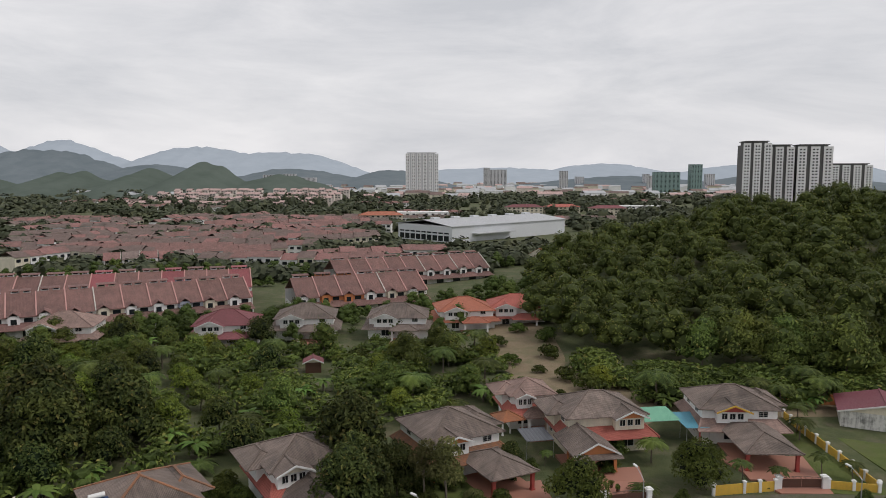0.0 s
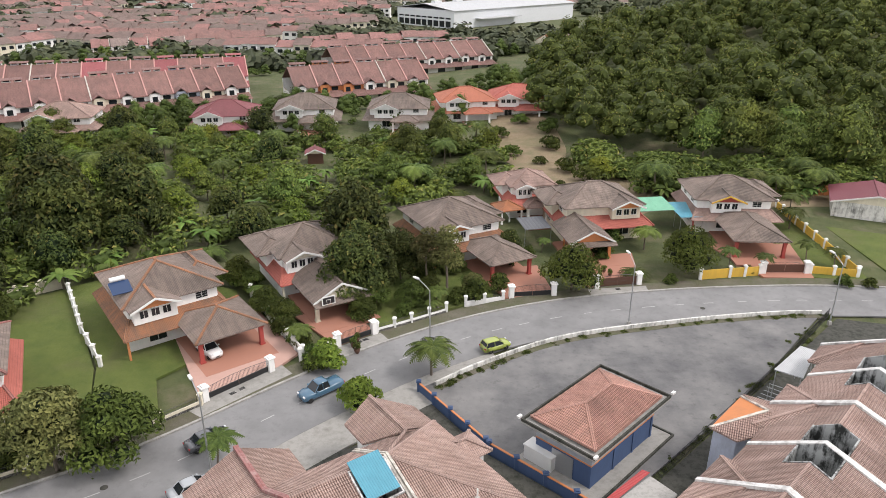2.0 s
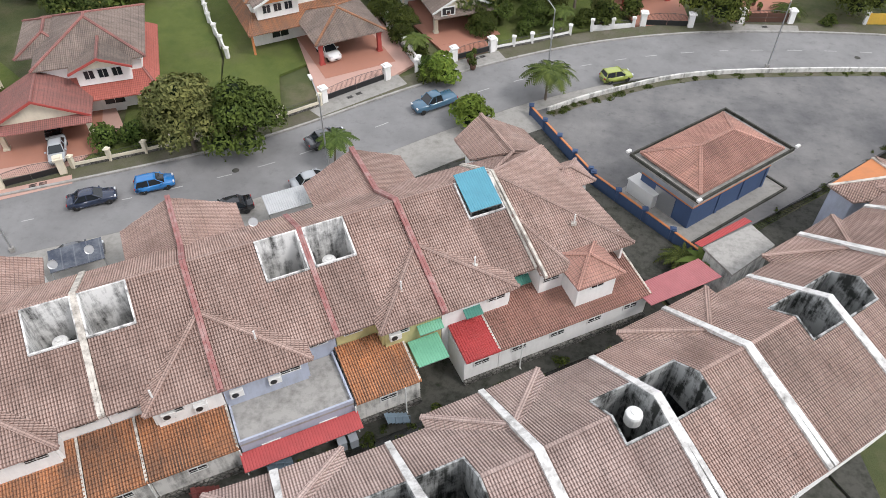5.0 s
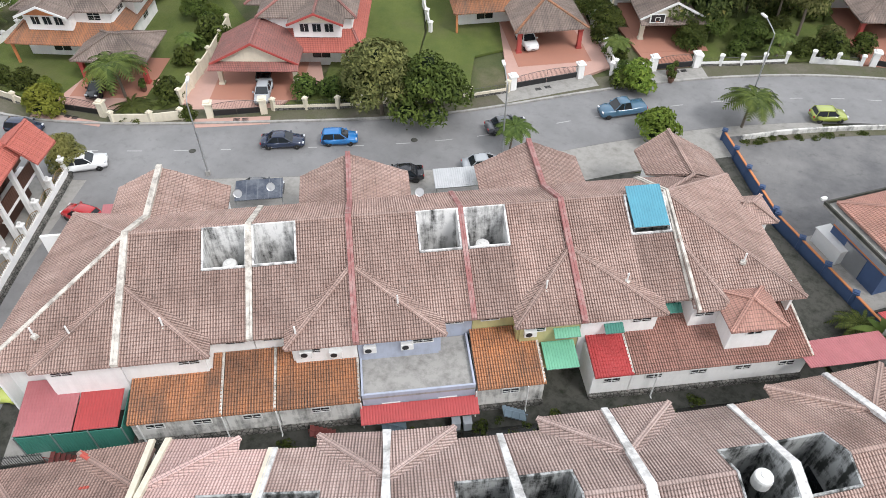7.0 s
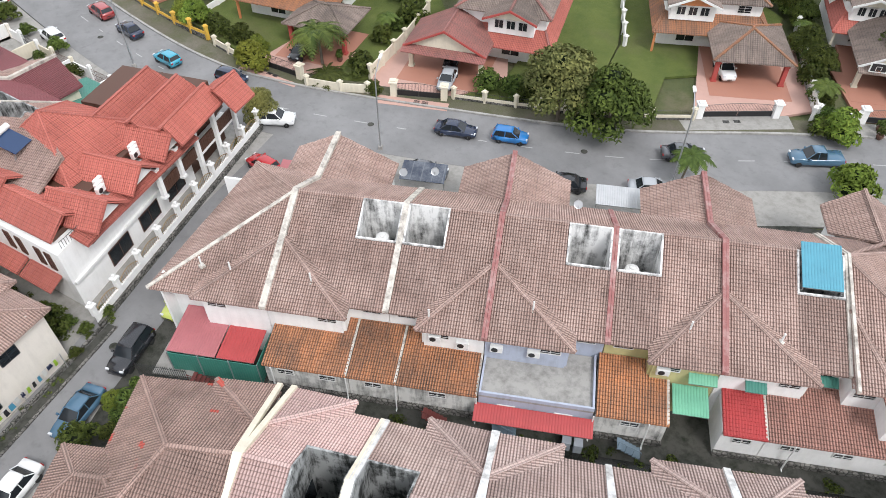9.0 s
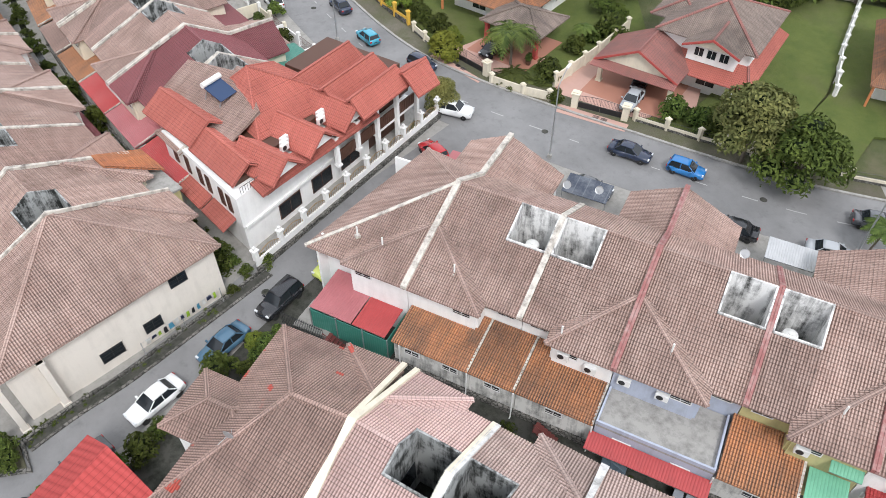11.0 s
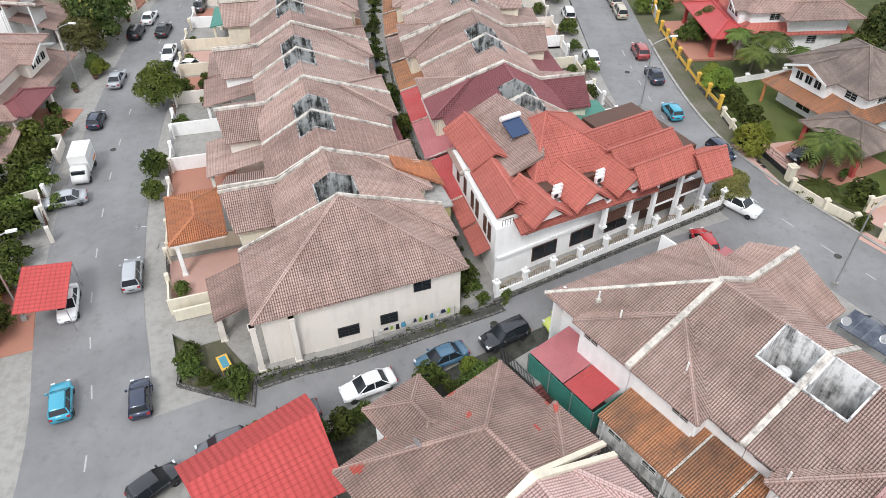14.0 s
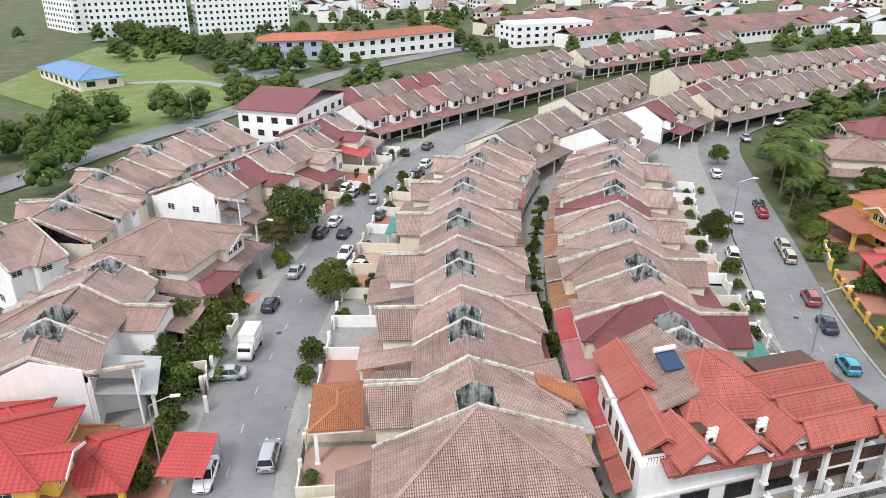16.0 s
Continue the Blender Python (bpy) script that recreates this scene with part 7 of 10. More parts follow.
def corner_house():
    """White and timber house on the lane corner. Local x runs along the lane, y away from it."""
    m = spot(-44.9, 5.7, 118.4)
    ob = thing("corner_house", m, "white three-level corner house with red glazed tile roofs and dark timber", "house")
    # the side towards the back lane runs aslant
    foot = [(0.7, 2.1), (17.8, 2.1), (17.8, 13.2), (3.6, 14.4)]
    part("ground_wall", slab(bmesh.new(), [(x, y, 3.1) for x, y in foot], 3.5), M_WHITE, ob)
    part("upper_wall", slab(bmesh.new(), [(x, y, 6.4) for x, y in ((0.5, 1.9), (17.6, 1.9), (17.6, 13.2), (3.5, 14.6))], 3.3), M_WHITE, ob)
    part("string_course", boxes((0.7, 1.72, 2.95, 17.4, 1.9, 3.2)), M_WHITE, ob)
    part("attic_wall", slab(bmesh.new(), [(x, y, 7.2) for x, y in ((3.4, 3.4), (16.4, 3.4), (16.4, 12.6), (5.4, 13.0))], 0.8), M_WOOD, ob)
    part("front_block", boxes((17.6, 2.6, -0.4, 24.6, 12.2, 3.0), (17.6, 2.6, 3.2, 24.2, 12.2, 7.2)), M_WOOD, ob, "dark timber street front")
    part("balcony", boxes((17.4, 0.8, 2.95, 24.8, 2.55, 3.2), (17.4, 0.8, 3.2, 24.8, 0.95, 4.0)), M_WHITE, ob, "white balcony slab")
    for x in (11.6, 14.6, 17.6, 20.8, 24.2):
        column(ob, x, 0.6, 6.6, 0.2, M_WHITE, 3.2 if x < 17 else 0.0)
    for x0, x1 in ((11.8, 14.4), (14.8, 17.4), (17.8, 20.6), (21.0, 24.0)):
        part("timber_screen", boxes((x0, 0.75, 3.3, x1, 0.9, 4.5), (x0, 1.5, 4.5, x1, 1.65, 6.5)), M_WOOD, ob, "dark timber balcony screen")
        sl = bmesh.new()
        for k in range(int((x1 - x0) / 0.3)):
            box(sl, x0 + 0.1 + k * 0.3, 0.7, 3.35, x0 + 0.16 + k * 0.3, 0.75, 4.45)
        part("baluster_row", sl, M_WOOD, ob)
    # main hipped roof and the broken-up lower roofs
    top = (11.2, 10.2, 10.7)
    foot = [(6.6, 5.0, 7.2), (16.6, 3.2, 7.2), (17.2, 13.4, 7.2), (9.2, 14.4, 7.2)]
    for k in range(4):
        slope(ob, [foot[k], foot[(k + 1) % 4], top], M_TILE_RED, "roof_slope", 0.14, True, 0.26, 0.34)
        ridge(ob, [foot[k], top], M_TILE_RED, 0.3, 0.16)
    for y0, y1, x1 in ((-0.9, 2.1, 21.6), (2.2, 5.4, 22.2), (5.5, 8.9, 22.6)):
        ym, zr = (y0 + y1) / 2, 9.2
        for yy in (y0, y1):
            slope(ob, [(14.0, yy, 7.5), (x1, yy, 7.5), (x1 - 0.6, ym, zr), (14.0, ym, zr)], M_TILE_RED, "front_roof", 0.14, True, 0.26, 0.34)
        ridge(ob, [(13.6, ym, zr), (x1 - 0.6, ym, zr)], M_TILE_RED)
        part("gable_wall", boxes((x1 - 1.2, y0 + 0.5, 6.8, x1 - 1.0, y1 - 0.5, 7.9)), M_WOOD, ob)
    for q in ([(20.2, -2.6, 7.2), (23.4, -2.9, 7.2), (24.2, -0.7, 8.9), (20.6, -0.4, 8.9)], [(20.6, -0.4, 8.9), (24.2, -0.7, 8.9), (24.4, 1.9, 7.2), (20.8, 2.0, 7.2)]):
        slope(ob, q, M_TILE_RED, "front_roof", 0.14, True, 0.26, 0.34)
    ridge(ob, [(20.6, -0.4, 8.9), (24.2, -0.7, 8.9)], M_TILE_RED)
    slope(ob, [(4.6, 6.5, 7.6), (8.6, 6.5, 8.6), (11.4, 10.6, 9.7), (10.4, 17.6, 9.4), (6.6, 17.4, 8.0)], M_TILE, "old_roof", 0.14, True)
    # two gabled roofs in line along the slanting side
    for (xa, ya), (xb, yb), hw, zr, ze in (((6.1, 16.8), (4.9, 9.0), 2.3, 8.8, 7.3), ((4.5, 9.4), (3.0, 2.4), 1.9, 8.3, 6.9)):
        for sgn in (-1, 1):
            slope(ob, [(xa, ya, zr), (xb, yb, zr), (xb + sgn * hw, yb - sgn * 0.35, ze), (xa + sgn * hw, ya - sgn * 0.35, ze)], M_TILE_RED, "side_roof", 0.14, True, 0.26, 0.34)
        ridge(ob, [(xa, ya, zr), (xb, yb, zr)], M_TILE_RED)
        part("side_attic", slab(bmesh.new(), [(xa - hw + 0.5, ya - 0.4, ze + 0.02), (xb - hw + 0.5, yb + 0.7, ze + 0.02), (xb + hw - 0.4, yb + 0.5, ze + 0.02), (xa + hw - 0.4, ya - 0.6, ze + 0.02)], 1.2), M_WOOD if yb < 5 else M_WHITE, ob)
    rail = bmesh.new()
    for k in range(12):
        bar(rail, (1.2 + k * 0.26, 2.0 - k * 0.02, 6.4), (1.2 + k * 0.26, 2.0 - k * 0.02, 7.1), 0.02, 4)
    bar(rail, (1.2, 2.0, 7.1), (4.1, 1.78, 7.1), 0.03, 4)
    part("balcony_rail", rail, M_BLACK, ob, "black steel balcony rail")
    # dormers facing the lane
    for x in (5.0, 9.6, 14.2):
        sub = []
        a, b, z0, z1 = x - 2.0, x + 2.0, 6.9, 8.5
        for q in ([(a, -0.1, z0), (x, -0.1, z1), (x, 5.4, z1 + 0.1), (a, 5.4, z0)], [(x, -0.1, z1), (b, -0.1, z0), (b, 5.4, z0), (x, 5.4, z1 + 0.1)]):
            slope(ob, q, M_TILE_RED, "dormer_roof", 0.14, True, 0.26, 0.34)
        ridge(ob, [(x, -0.1, z1), (x, 5.4, z1 + 0.1)], M_TILE_RED)
        tri = bmesh.new()
        v = [[tri.verts.new(p) for p in ((a + 0.5, yy, z0 - 0.1), (b - 0.5, yy, z0 - 0.1), (x, yy, z1 - 0.3))] for yy in (0.5, 0.65)]
        tri.faces.new(v[0][::-1])
        tri.faces.new(v[1])
        for i in range(3):
            j = (i + 1) % 3
            tri.faces.new((v[0][i], v[0][j], v[1][j], v[1][i]))
        bmesh.ops.recalc_face_normals(tri, faces=tri.faces)
        part("dormer_gable", tri, M_WHITE, ob, "white dormer gable with fretwork edge")
    slope(ob, [(2.3, 0.7, 6.0), (17.2, -0.2, 6.0), (17.2, 1.9, 6.85), (2.3, 2.0, 6.85)], M_TILE_RED, "lean_roof", 0.14, True, 0.26, 0.34)
    # windows to the lane
    for i, x in enumerate((6.2, 10.6, 14.8)):
        window(ob, pose(x, 2.08, 0.7), 2.8, 1.7, grille=False, frame_mat=M_WOOD)
    for x in (5.4, 10.2, 14.8):
        window(ob, pose(x, 1.88, 4.55), 3.4, 1.4, grille=False, frame_mat=M_WOOD)
    for y in (3.4, 4.6, 6.8, 8.2, 10.4, 12.6):
        window(ob, pose(0.46 + (y - 1.9) * 0.236, y, 4.1, 0, 0, -103.3), 0.7, 1.8, frame_mat=M_WOOD)
    for y0, y1 in ((3.0, 6.6), (6.9, 13.4)):
        xa, xb = 0.62 + (y0 - 1.9) * 0.236, 0.62 + (y1 - 1.9) * 0.236
        slope(ob, [(xa, y0, 3.5), (xb, y1, 3.5), (xb - 1.5, y1 + 0.35, 2.8), (xa - 1.5, y0 + 0.35, 2.8)], M_TILE_RED, "side_awning", 0.12, True, 0.26, 0.34)
    for x, y in ((6.6, 2.4), (7.0, 2.8), (7.4, 3.2), (11.4, 2.4), (11.8, 2.8), (12.2, 3.2)):
        p = m @ Vector((x + 0.3, y - 0.2, 7.35))
        aircon(spot(p.x, p.y, 118, p.z), "white air conditioner compressor between the red dormers")
    # balustraded street wall along the lane
    fw = thing("boundary_wall", m, "white balustrade wall with bronze arched grilles above the lane", "garden wall")
    part("panel", boxes((-0.6, -0.2, -0.3, 27.0, 0.0, 1.2)), M_WHITE, fw)
    part("rubble_base", boxes((-0.8, -0.45, -0.4, 27.2, -0.21, 0.55)), M_STONE, fw, "mossy rubble retaining base")
    xs = [-0.5 + 3.05 * i for i in range(10)]
    for x in xs:
        part("post", boxes((x - 0.2, -0.3, 1.2, x + 0.2, 0.1, 2.3), (x - 0.3, -0.4, 2.3, x + 0.3, 0.2, 2.45), (x - 0.12, -0.22, 2.45, x + 0.12, 0.02, 2.75)), M_WHITE, fw)
    for a, b in zip(xs, xs[1:]):
        g = bmesh.new()
        arc = [(a + 0.25 + (b - a - 0.5) * t / 10, -0.1, 1.25 + 0.75 * math.sin(math.pi * (0.12 + 0.76 * t / 10))) for t in range(11)]
        for p, q in zip(arc, arc[1:]):
            bar(g, p, q, 0.04, 4)
        for p in arc:
            bar(g, (p[0], p[1], 1.2), p, 0.022, 4)
        part("grille", g, M_GOLD, fw, "bronze arched grille")
    # solar water heater on the old neighbouring roof
    p = m @ Vector((8.2, 10.8, 9.2))
    sh = thing("solar_heater", spot(p.x, p.y, 120, p.z) @ pose(0, 0, 0.35, 24, 0, 0), "blue solar water heater panel with white tank", "solar heater")
    part("panel", boxes((-1.0, -1.0, 0, 1.0, 1.0, 0.1)), M_SOLAR, sh)
    part("tank", bar(bmesh.new(), (-1.1, 1.2, 0.25), (1.1, 1.2, 0.25), 0.26, 14), M_WHITEPLAS, sh)
    part("stand", boxes((-0.9, -0.9, -1.0, -0.8, -0.8, 0), (0.8, -0.9, -1.0, 0.9, -0.8, 0), (-0.9, 0.8, -1.4, -0.8, 0.9, 0), (0.8, 0.8, -1.4, 0.9, 0.9, 0)), M_STEEL, sh)


corner_house()

# ---- substation in the lot ----
ss = thing("substation", spot(14.9, 57.0, 45.5), "blue-walled electrical substation with red band and hipped tile roof", "substation")
part("wall", boxes((-5.6, -3.1, -0.3, 5.4, 3.1, 3.0)), M_BLUEWALL, ss)
part("upper_wall", boxes((-5.604, -3.104, 2.7, 5.404, 3.104, 4.3)), M_GREYPAINT, ss, "pale grey upper wall")
part("red_band", boxes((-5.62, -3.12, 2.55, 5.42, 3.12, 2.7)), M_ORANGE, ss, "orange-red painted band")
part("apron", boxes((-7.4, -4.6, -0.3, 6.8, 4.4, 0.14)), M_PAVE, ss, "pale concrete apron")
part("apron_kerb", boxes((-7.6, -4.8, -0.3, 7.0, -4.61, 0.26), (6.81, -4.6, -0.3, 7.0, 4.6, 0.26)), M_CONC_DARK, ss)
part("roof_slab", boxes((-6.8, -4.1, 4.3, 6.6, 4.1, 4.5)), M_CONC, ss, "stained concrete roof slab with gutter")
part("gutter", boxes((-6.8, -4.1, 4.5, 6.6, -3.95, 4.8), (-6.8, 3.95, 4.5, 6.6, 4.1, 4.8), (-6.8, -3.95, 4.5, -6.65, 3.95, 4.8), (6.45, -3.95, 4.5, 6.6, 3.95, 4.8)), M_CONC_DARK, ss, "dark stained gutter upstand")
hip_roof(ss, -6.0, -3.6, 5.6, 3.6, 4.85, M_TILE_CLAY, 0.42, fine=True)
part("roof_kerb", boxes((-5.7, -3.3, 4.5, 5.3, 3.3, 4.84)), M_CONC_DARK, ss)
for x in (-3.4, 0.0, 3.4):
    part("louvre", boxes((x - 0.9, -3.16, 3.0, x + 0.9, -3.11, 3.9)), M_GREYPAINT, ss)
    part("pilaster", boxes((x + 1.5, -3.18, 0.14, x + 1.8, -3.121, 2.55)), M_BLUEWALL, ss)
part("door", boxes((-5.66, -1.2, 0.14, -5.621, 1.2, 2.4)), M_STEEL, ss)
for x, y in ((-6.9, -4.2), (6.7, -4.2), (-6.9, 4.2)):
    fl = thing("floodlight", spot(14.9, 57.0, 45.5) @ pose(x, y, 4.8), "small white floodlight on the roof corner", "floodlight", "roof floodlights")
    part("head", boxes((-0.25, -0.14, 0.14, 0.25, 0.14, 0.34)), M_WHITEPLAS, fl)
    part("bracket", bar(bmesh.new(), (0.1, 0.12, -0.1), (0, 0, 0.16), 0.03, 5), M_STEEL, fl)
tf = thing("cabinet", spot(9.3, 54.6, 45.5, 0.14), "pale steel electrical cabinet on the apron", "cabinet")
part("case", boxes((-0.7, -1.6, 0, 0.7, 1.6, 1.5)), M_WHITEPLAS, tf)
part("lid", boxes((-0.78, -1.68, 1.5, 0.78, 1.68, 1.6)), M_WHITEPLAS, tf)
for pts, lab in (([(14.2, 47.0), (4.4, 56.2)], "dark blue perimeter wall with red capping"), ([(4.1, 56.7), (-2.8, 66.6)], "dark blue perimeter wall with red capping")):
    w_ = garden_wall(pts, lab, h=1.0, mat=M_BLUEWALL, gap=3.4)
    part("coping", strip(bmesh.new(), [Vector((*p, 0)) for p in pts], 0.2, 0.1, 1.0), M_ORANGE, w_, "red-orange painted coping")
fn = thing("steel_fence", Matrix.Identity(4), "dark steel picket fence round the lot", "fence")
fpts = smooth_line([(14.4, 46.8), (27.6, 59.6), (37.6, 69.4), (51.5, 84)], 8)
for a, b in zip(fpts, fpts[1:]):
    g = bmesh.new()
    n = max(2, int((b - a).length / 0.22))
    for i in range(n):
        c = a.lerp(b, i / n)
        bar(g, c, c + Z * 1.5, 0.018, 4)
    bar(g, a + Z * 1.4, b + Z * 1.4, 0.025, 4)
    bar(g, a + Z * 0.3, b + Z * 0.3, 0.025, 4)
    part("fence_panel", g, M_BLACK, fn)

# ---- clutter of the middle terrace ----


def awning(m, w, d, mat, label, fall=0.5, posts=0.0, name="awning"):
    """A sheet canopy falling towards -y."""
    ob = thing(name, m, label, "awning")
    part("sheet", slab(bmesh.new(), [(0, 0, fall), (w, 0, fall), (w, -d, 0), (0, -d, 0)], 0.05), mat, ob)
    part("frame", boxes((0, -d, -0.08, w, -d + 0.05, -0.02), (0, -0.05, fall - 0.12, w, 0, fall - 0.06)), M_STEEL, ob)
    if posts:
        for x in (0.06, w - 0.06):
            part("post", bar(bmesh.new(), (x, -d + 0.06, -posts), (x, -d + 0.06, -0.06), 0.04, 6), M_STEEL, ob)
    return ob


def ua(u, v, z=0.0, turn=0.0):
    p = pa(u, v)
    return spot(p.x, p.y, 35.3 + turn, z)


awning(ua(36.95, 9.6, 8.6), 2.7, 3.25, M_SHEET_BLUE, "sky blue metal sheet canopy over the air well", 1.25, 0.5)
awning(ua(-7.3, 1.9, 2.45), 3.8, 4.2, M_SHEET_PINK, "faded red sheet roof of the back shed", 0.3)
awning(ua(-3.4, 1.7, 2.45), 2.9, 4.0, M_SHEET_RED, "bright red sheet roof of the back shed", 0.3)
sh = thing("green_shed", ua(-7.2, -2.4), "shed screened with teal green mesh under red sheets", "shed")
part("screen", boxes((0, 0, -0.3, 7.0, 0.06, 2.3), (0, 0.06, -0.3, 0.06, 4.0, 2.4), (6.94, 0.06, -0.3, 7.0, 3.0, 2.4)), M_SHEET_TEAL, sh, "teal green mesh screen")
for x in (0.0, 2.4, 4.8, 7.0):
    part("post", bar(bmesh.new(), (x, -0.04, -0.3), (x, -0.04, 2.5), 0.05, 6), M_STEEL, sh)
awning(ua(15.8, -2.6, 2.0), 8.2, 1.3, M_SHEET_RED, "long red metal awning over the back door", 0.35)
awning(ua(29.1, 0.5, 3.2), 2.4, 2.2, M_SHEET_GREEN, "mint green canopy behind the olive wall", 0.35)
awning(ua(29.9, 0.6, 4.6), 1.9, 0.7, M_SHEET_GREEN, "small green window awning", 0.3)
awning(ua(33.6, 0.6, 4.6), 1.4, 0.7, M_SHEET_TEAL, "small green window awning", 0.3)
awning(ua(38.4, 1.9, 4.6), 1.4, 0.7, M_SHEET_TEAL, "small green window awning", 0.3)
awning(ua(5.6, 21.4, 3.2), 4.2, 2.4, M_SOLARPANEL, "dark blue framed panels roofing a car porch", 0.3, 3.0, "porch_canopy")
awning(ua(23.4, 20.8, 3.5), 4.0, 2.5, M_SHEET_GREY, "pale translucent sheet car porch", 0.2, 3.3, "porch_canopy")
awning(ua(-5.6, 19.5, 3.2), 3.0, 2.6, M_SHEET_PINK, "faded red sheet porch at the end house", 0.3, 3.0, "porch_canopy")
awning(ua(47.6, 2.4, 2.3), 1.6, 4.0, M_SHEET_PINK, "pink sheet lean-to by the end wall", 0.2)
tw = thing("roof_tower", ua(42.2, -1.5), "white stair tower with hipped tile roof above the kitchen", "roof tower")
part("wall", boxes((0, 0, 2.6, 3.4, 3.2, 6.0)), M_WHITE, tw)
hip_roof(tw, -0.4, -0.5, 3.8, 3.6, 5.95, M_TILE_CLAY, 0.5)
window(tw, pose(1.7, -0.04, 4.9), 1.2, 0.5, grille=False)
for u, v, z, t in ((12.4, 0.45, 4.6, 0), (14.4, 0.45, 4.3, 0), (16.8, 0.45, 4.4, 0), (19.4, 0.45, 4.4, 0), (28.2, 0.45, 4.5, 0)):
    aircon(ua(u, v, z, t))


def back_steps(m, label, mat, n=6, w=0.9):
    """Short stair from a back door down to the alley."""
    ob = thing("back_steps", m, label, "steps", "alley steps")
    for i in range(n):
        part("tread", boxes((i * 0.28, 0, 0.95 - i * 0.18, i * 0.28 + 0.3, w, 1.0 - i * 0.18)), mat, ob)
    g = bmesh.new()
    bar(g, (0, 0.02, 1.9), (n * 0.28, 0.02, 0.9), 0.03, 5)
    for i in range(0, n + 1, 2):
        bar(g, (i * 0.28, 0.02, 0.9 - i * 0.18), (i * 0.28, 0.02, 1.9 - i * 0.178), 0.02, 4)
    part("handrail", g, mat, ob)
    return ob


for u, mat, lab in ((-5.2, M_WOODRED, "rusty red steel back steps in the alley"), (3.0, M_BLACK, "dark grey steel back steps in the alley"), (12.2, M_WOODRED, "rusty red steel back steps in the alley"), (17.2, M_STEELBLUE, "blue-grey steel back steps with handrail"), (25.8, M_STEELBLUE, "blue-grey steel back steps with handrail")):
    back_steps(ua(u, -3.75), lab, mat)
gb = thing("gutter_pipe", ua(1.0, -2.7), "white plastic downpipe on the kitchen wall", "downpipe")
part("pipe", bar(bmesh.new(), (0, 0, 0), (0, 0, 2.9), 0.06, 8), M_WHITEPLAS, gb)
for u in (6.55, 10.15, 15.9, 23.9, 27.6, 37.0):
    gb = thing("gutter_pipe", ua(u, -2.72), "white plastic downpipe on the kitchen wall", "downpipe", "downpipes")
    part("pipe", bar(bmesh.new(), (0, 0, 0), (0, 0, 2.95), 0.055, 8), M_WHITEPLAS, gb)
    part("shoe", bar(bmesh.new(), (0, 0, 0.02), (0, -0.3, -0.06), 0.055, 8), M_WHITEPLAS, gb)
for u, v in ((22.4, -3.6), (23.2, -3.7)):
    bn = thing("rubbish_bin", ua(u, v), "grey plastic wheeled rubbish bin in the alley", "bin", "alley bins")
    part("bin_body", boxes((-0.28, -0.3, 0.0, 0.28, 0.3, 0.9)), M_GREYPAINT, bn)
    part("lid", boxes((-0.31, -0.33, 0.9, 0.31, 0.33, 0.98)), M_GREYPAINT, bn)
# end shed of the front row
rs = thing("car_shed", Matrix.Identity(4), "bright red metal gabled car porch beside the lane", "car porch")


def pb(u, v, z):
    d = Vector((math.cos(radians(UB)), math.sin(radians(UB)), 0))
    n = Vector((d.y, -d.x, 0))
    return Vector((-13.6, 17.4, 0)) + d * u + n * v + Vector((0, 0, z))


for q in ([pb(-31.0, 20.5, 3.3), pb(-31.0, 10.6, 3.3), pb(-28.6, 10.9, 4.2), pb(-28.6, 20.5, 4.2)], [pb(-28.6, 20.5, 4.2), pb(-28.6, 10.9, 4.2), pb(-22.6, 12.2, 3.1), pb(-24.0, 20.5, 3.1)]):
    part("sheet", slab(bmesh.new(), q, 0.06), M_TILE_BRIGHT, rs)
for u, v in ((-30.7, 11.0), (-30.7, 20.0), (-24.2, 12.4), (-24.4, 20.0)):
    part("post", bar(bmesh.new(), pb(u, v, 0), pb(u, v, 3.1), 0.07, 8), M_STEEL, rs)
aw = thing("rear_canopy", Matrix.Identity(4), "pink ribbed sheet canopy behind the front terrace", "awning")
part("sheet", slab(bmesh.new(), [pb(30.6, -2.9, 3.2), pb(37.6, -2.9, 3.2), pb(37.6, -5.6, 2.8), pb(30.6, -5.4, 2.8)], 0.06), M_SHEET_PINK, aw)
aw = thing("rear_canopy", Matrix.Identity(4), "flat weathered concrete roof edged with red sheet", "extension")
part("slab_roof", slab(bmesh.new(), [pb(38.2, -2.5, 3.5), pb(43.8, -3.6, 3.5), pb(43.8, -6.4, 3.5), pb(38.2, -6.0, 3.5)], 0.2), M_CONC, aw)
part("wall", slab(bmesh.new(), [pb(38.4, -2.6, 3.29), pb(43.6, -3.7, 3.29), pb(43.6, -6.2, 3.29), pb(38.4, -5.8, 3.29)], 3.5), M_WHITE_DIRTY, aw)
part("edge_sheet", slab(bmesh.new(), [pb(38.0, -6.0, 3.62), pb(44.0, -6.6, 3.62), pb(44.0, -7.4, 3.4), pb(38.0, -6.8, 3.4)], 0.05), M_SHEET_RED, aw)

hip_roof(brown_end, 5.6, 5.6, 12.2, 10.4, 5.75, M_TILE_BROWN, 0.55, name="side_roof", fine=True)
part("side_bay", boxes((8.6, 6.2, -0.3, 11.6, 9.8, 5.7)), M_WHITE, brown_end)
for q in ([(4.6, 13.6, 6.9), (4.6, 20.0, 6.9), (1.7, 19.6, 5.1), (1.7, 16.2, 5.1)], [(4.6, 13.6, 6.9), (4.6, 20.0, 6.9), (8.3, 18.2, 5.1), (8.5, 14.2, 5.4)]):
    slope(east_end, q, M_TILE, "porch_roof", fine=True)
ridge(east_end, [(0, 9.2, 9.3), (4.6, 13.6, 6.95), (4.6, 20.0, 6.95)], M_TILE)
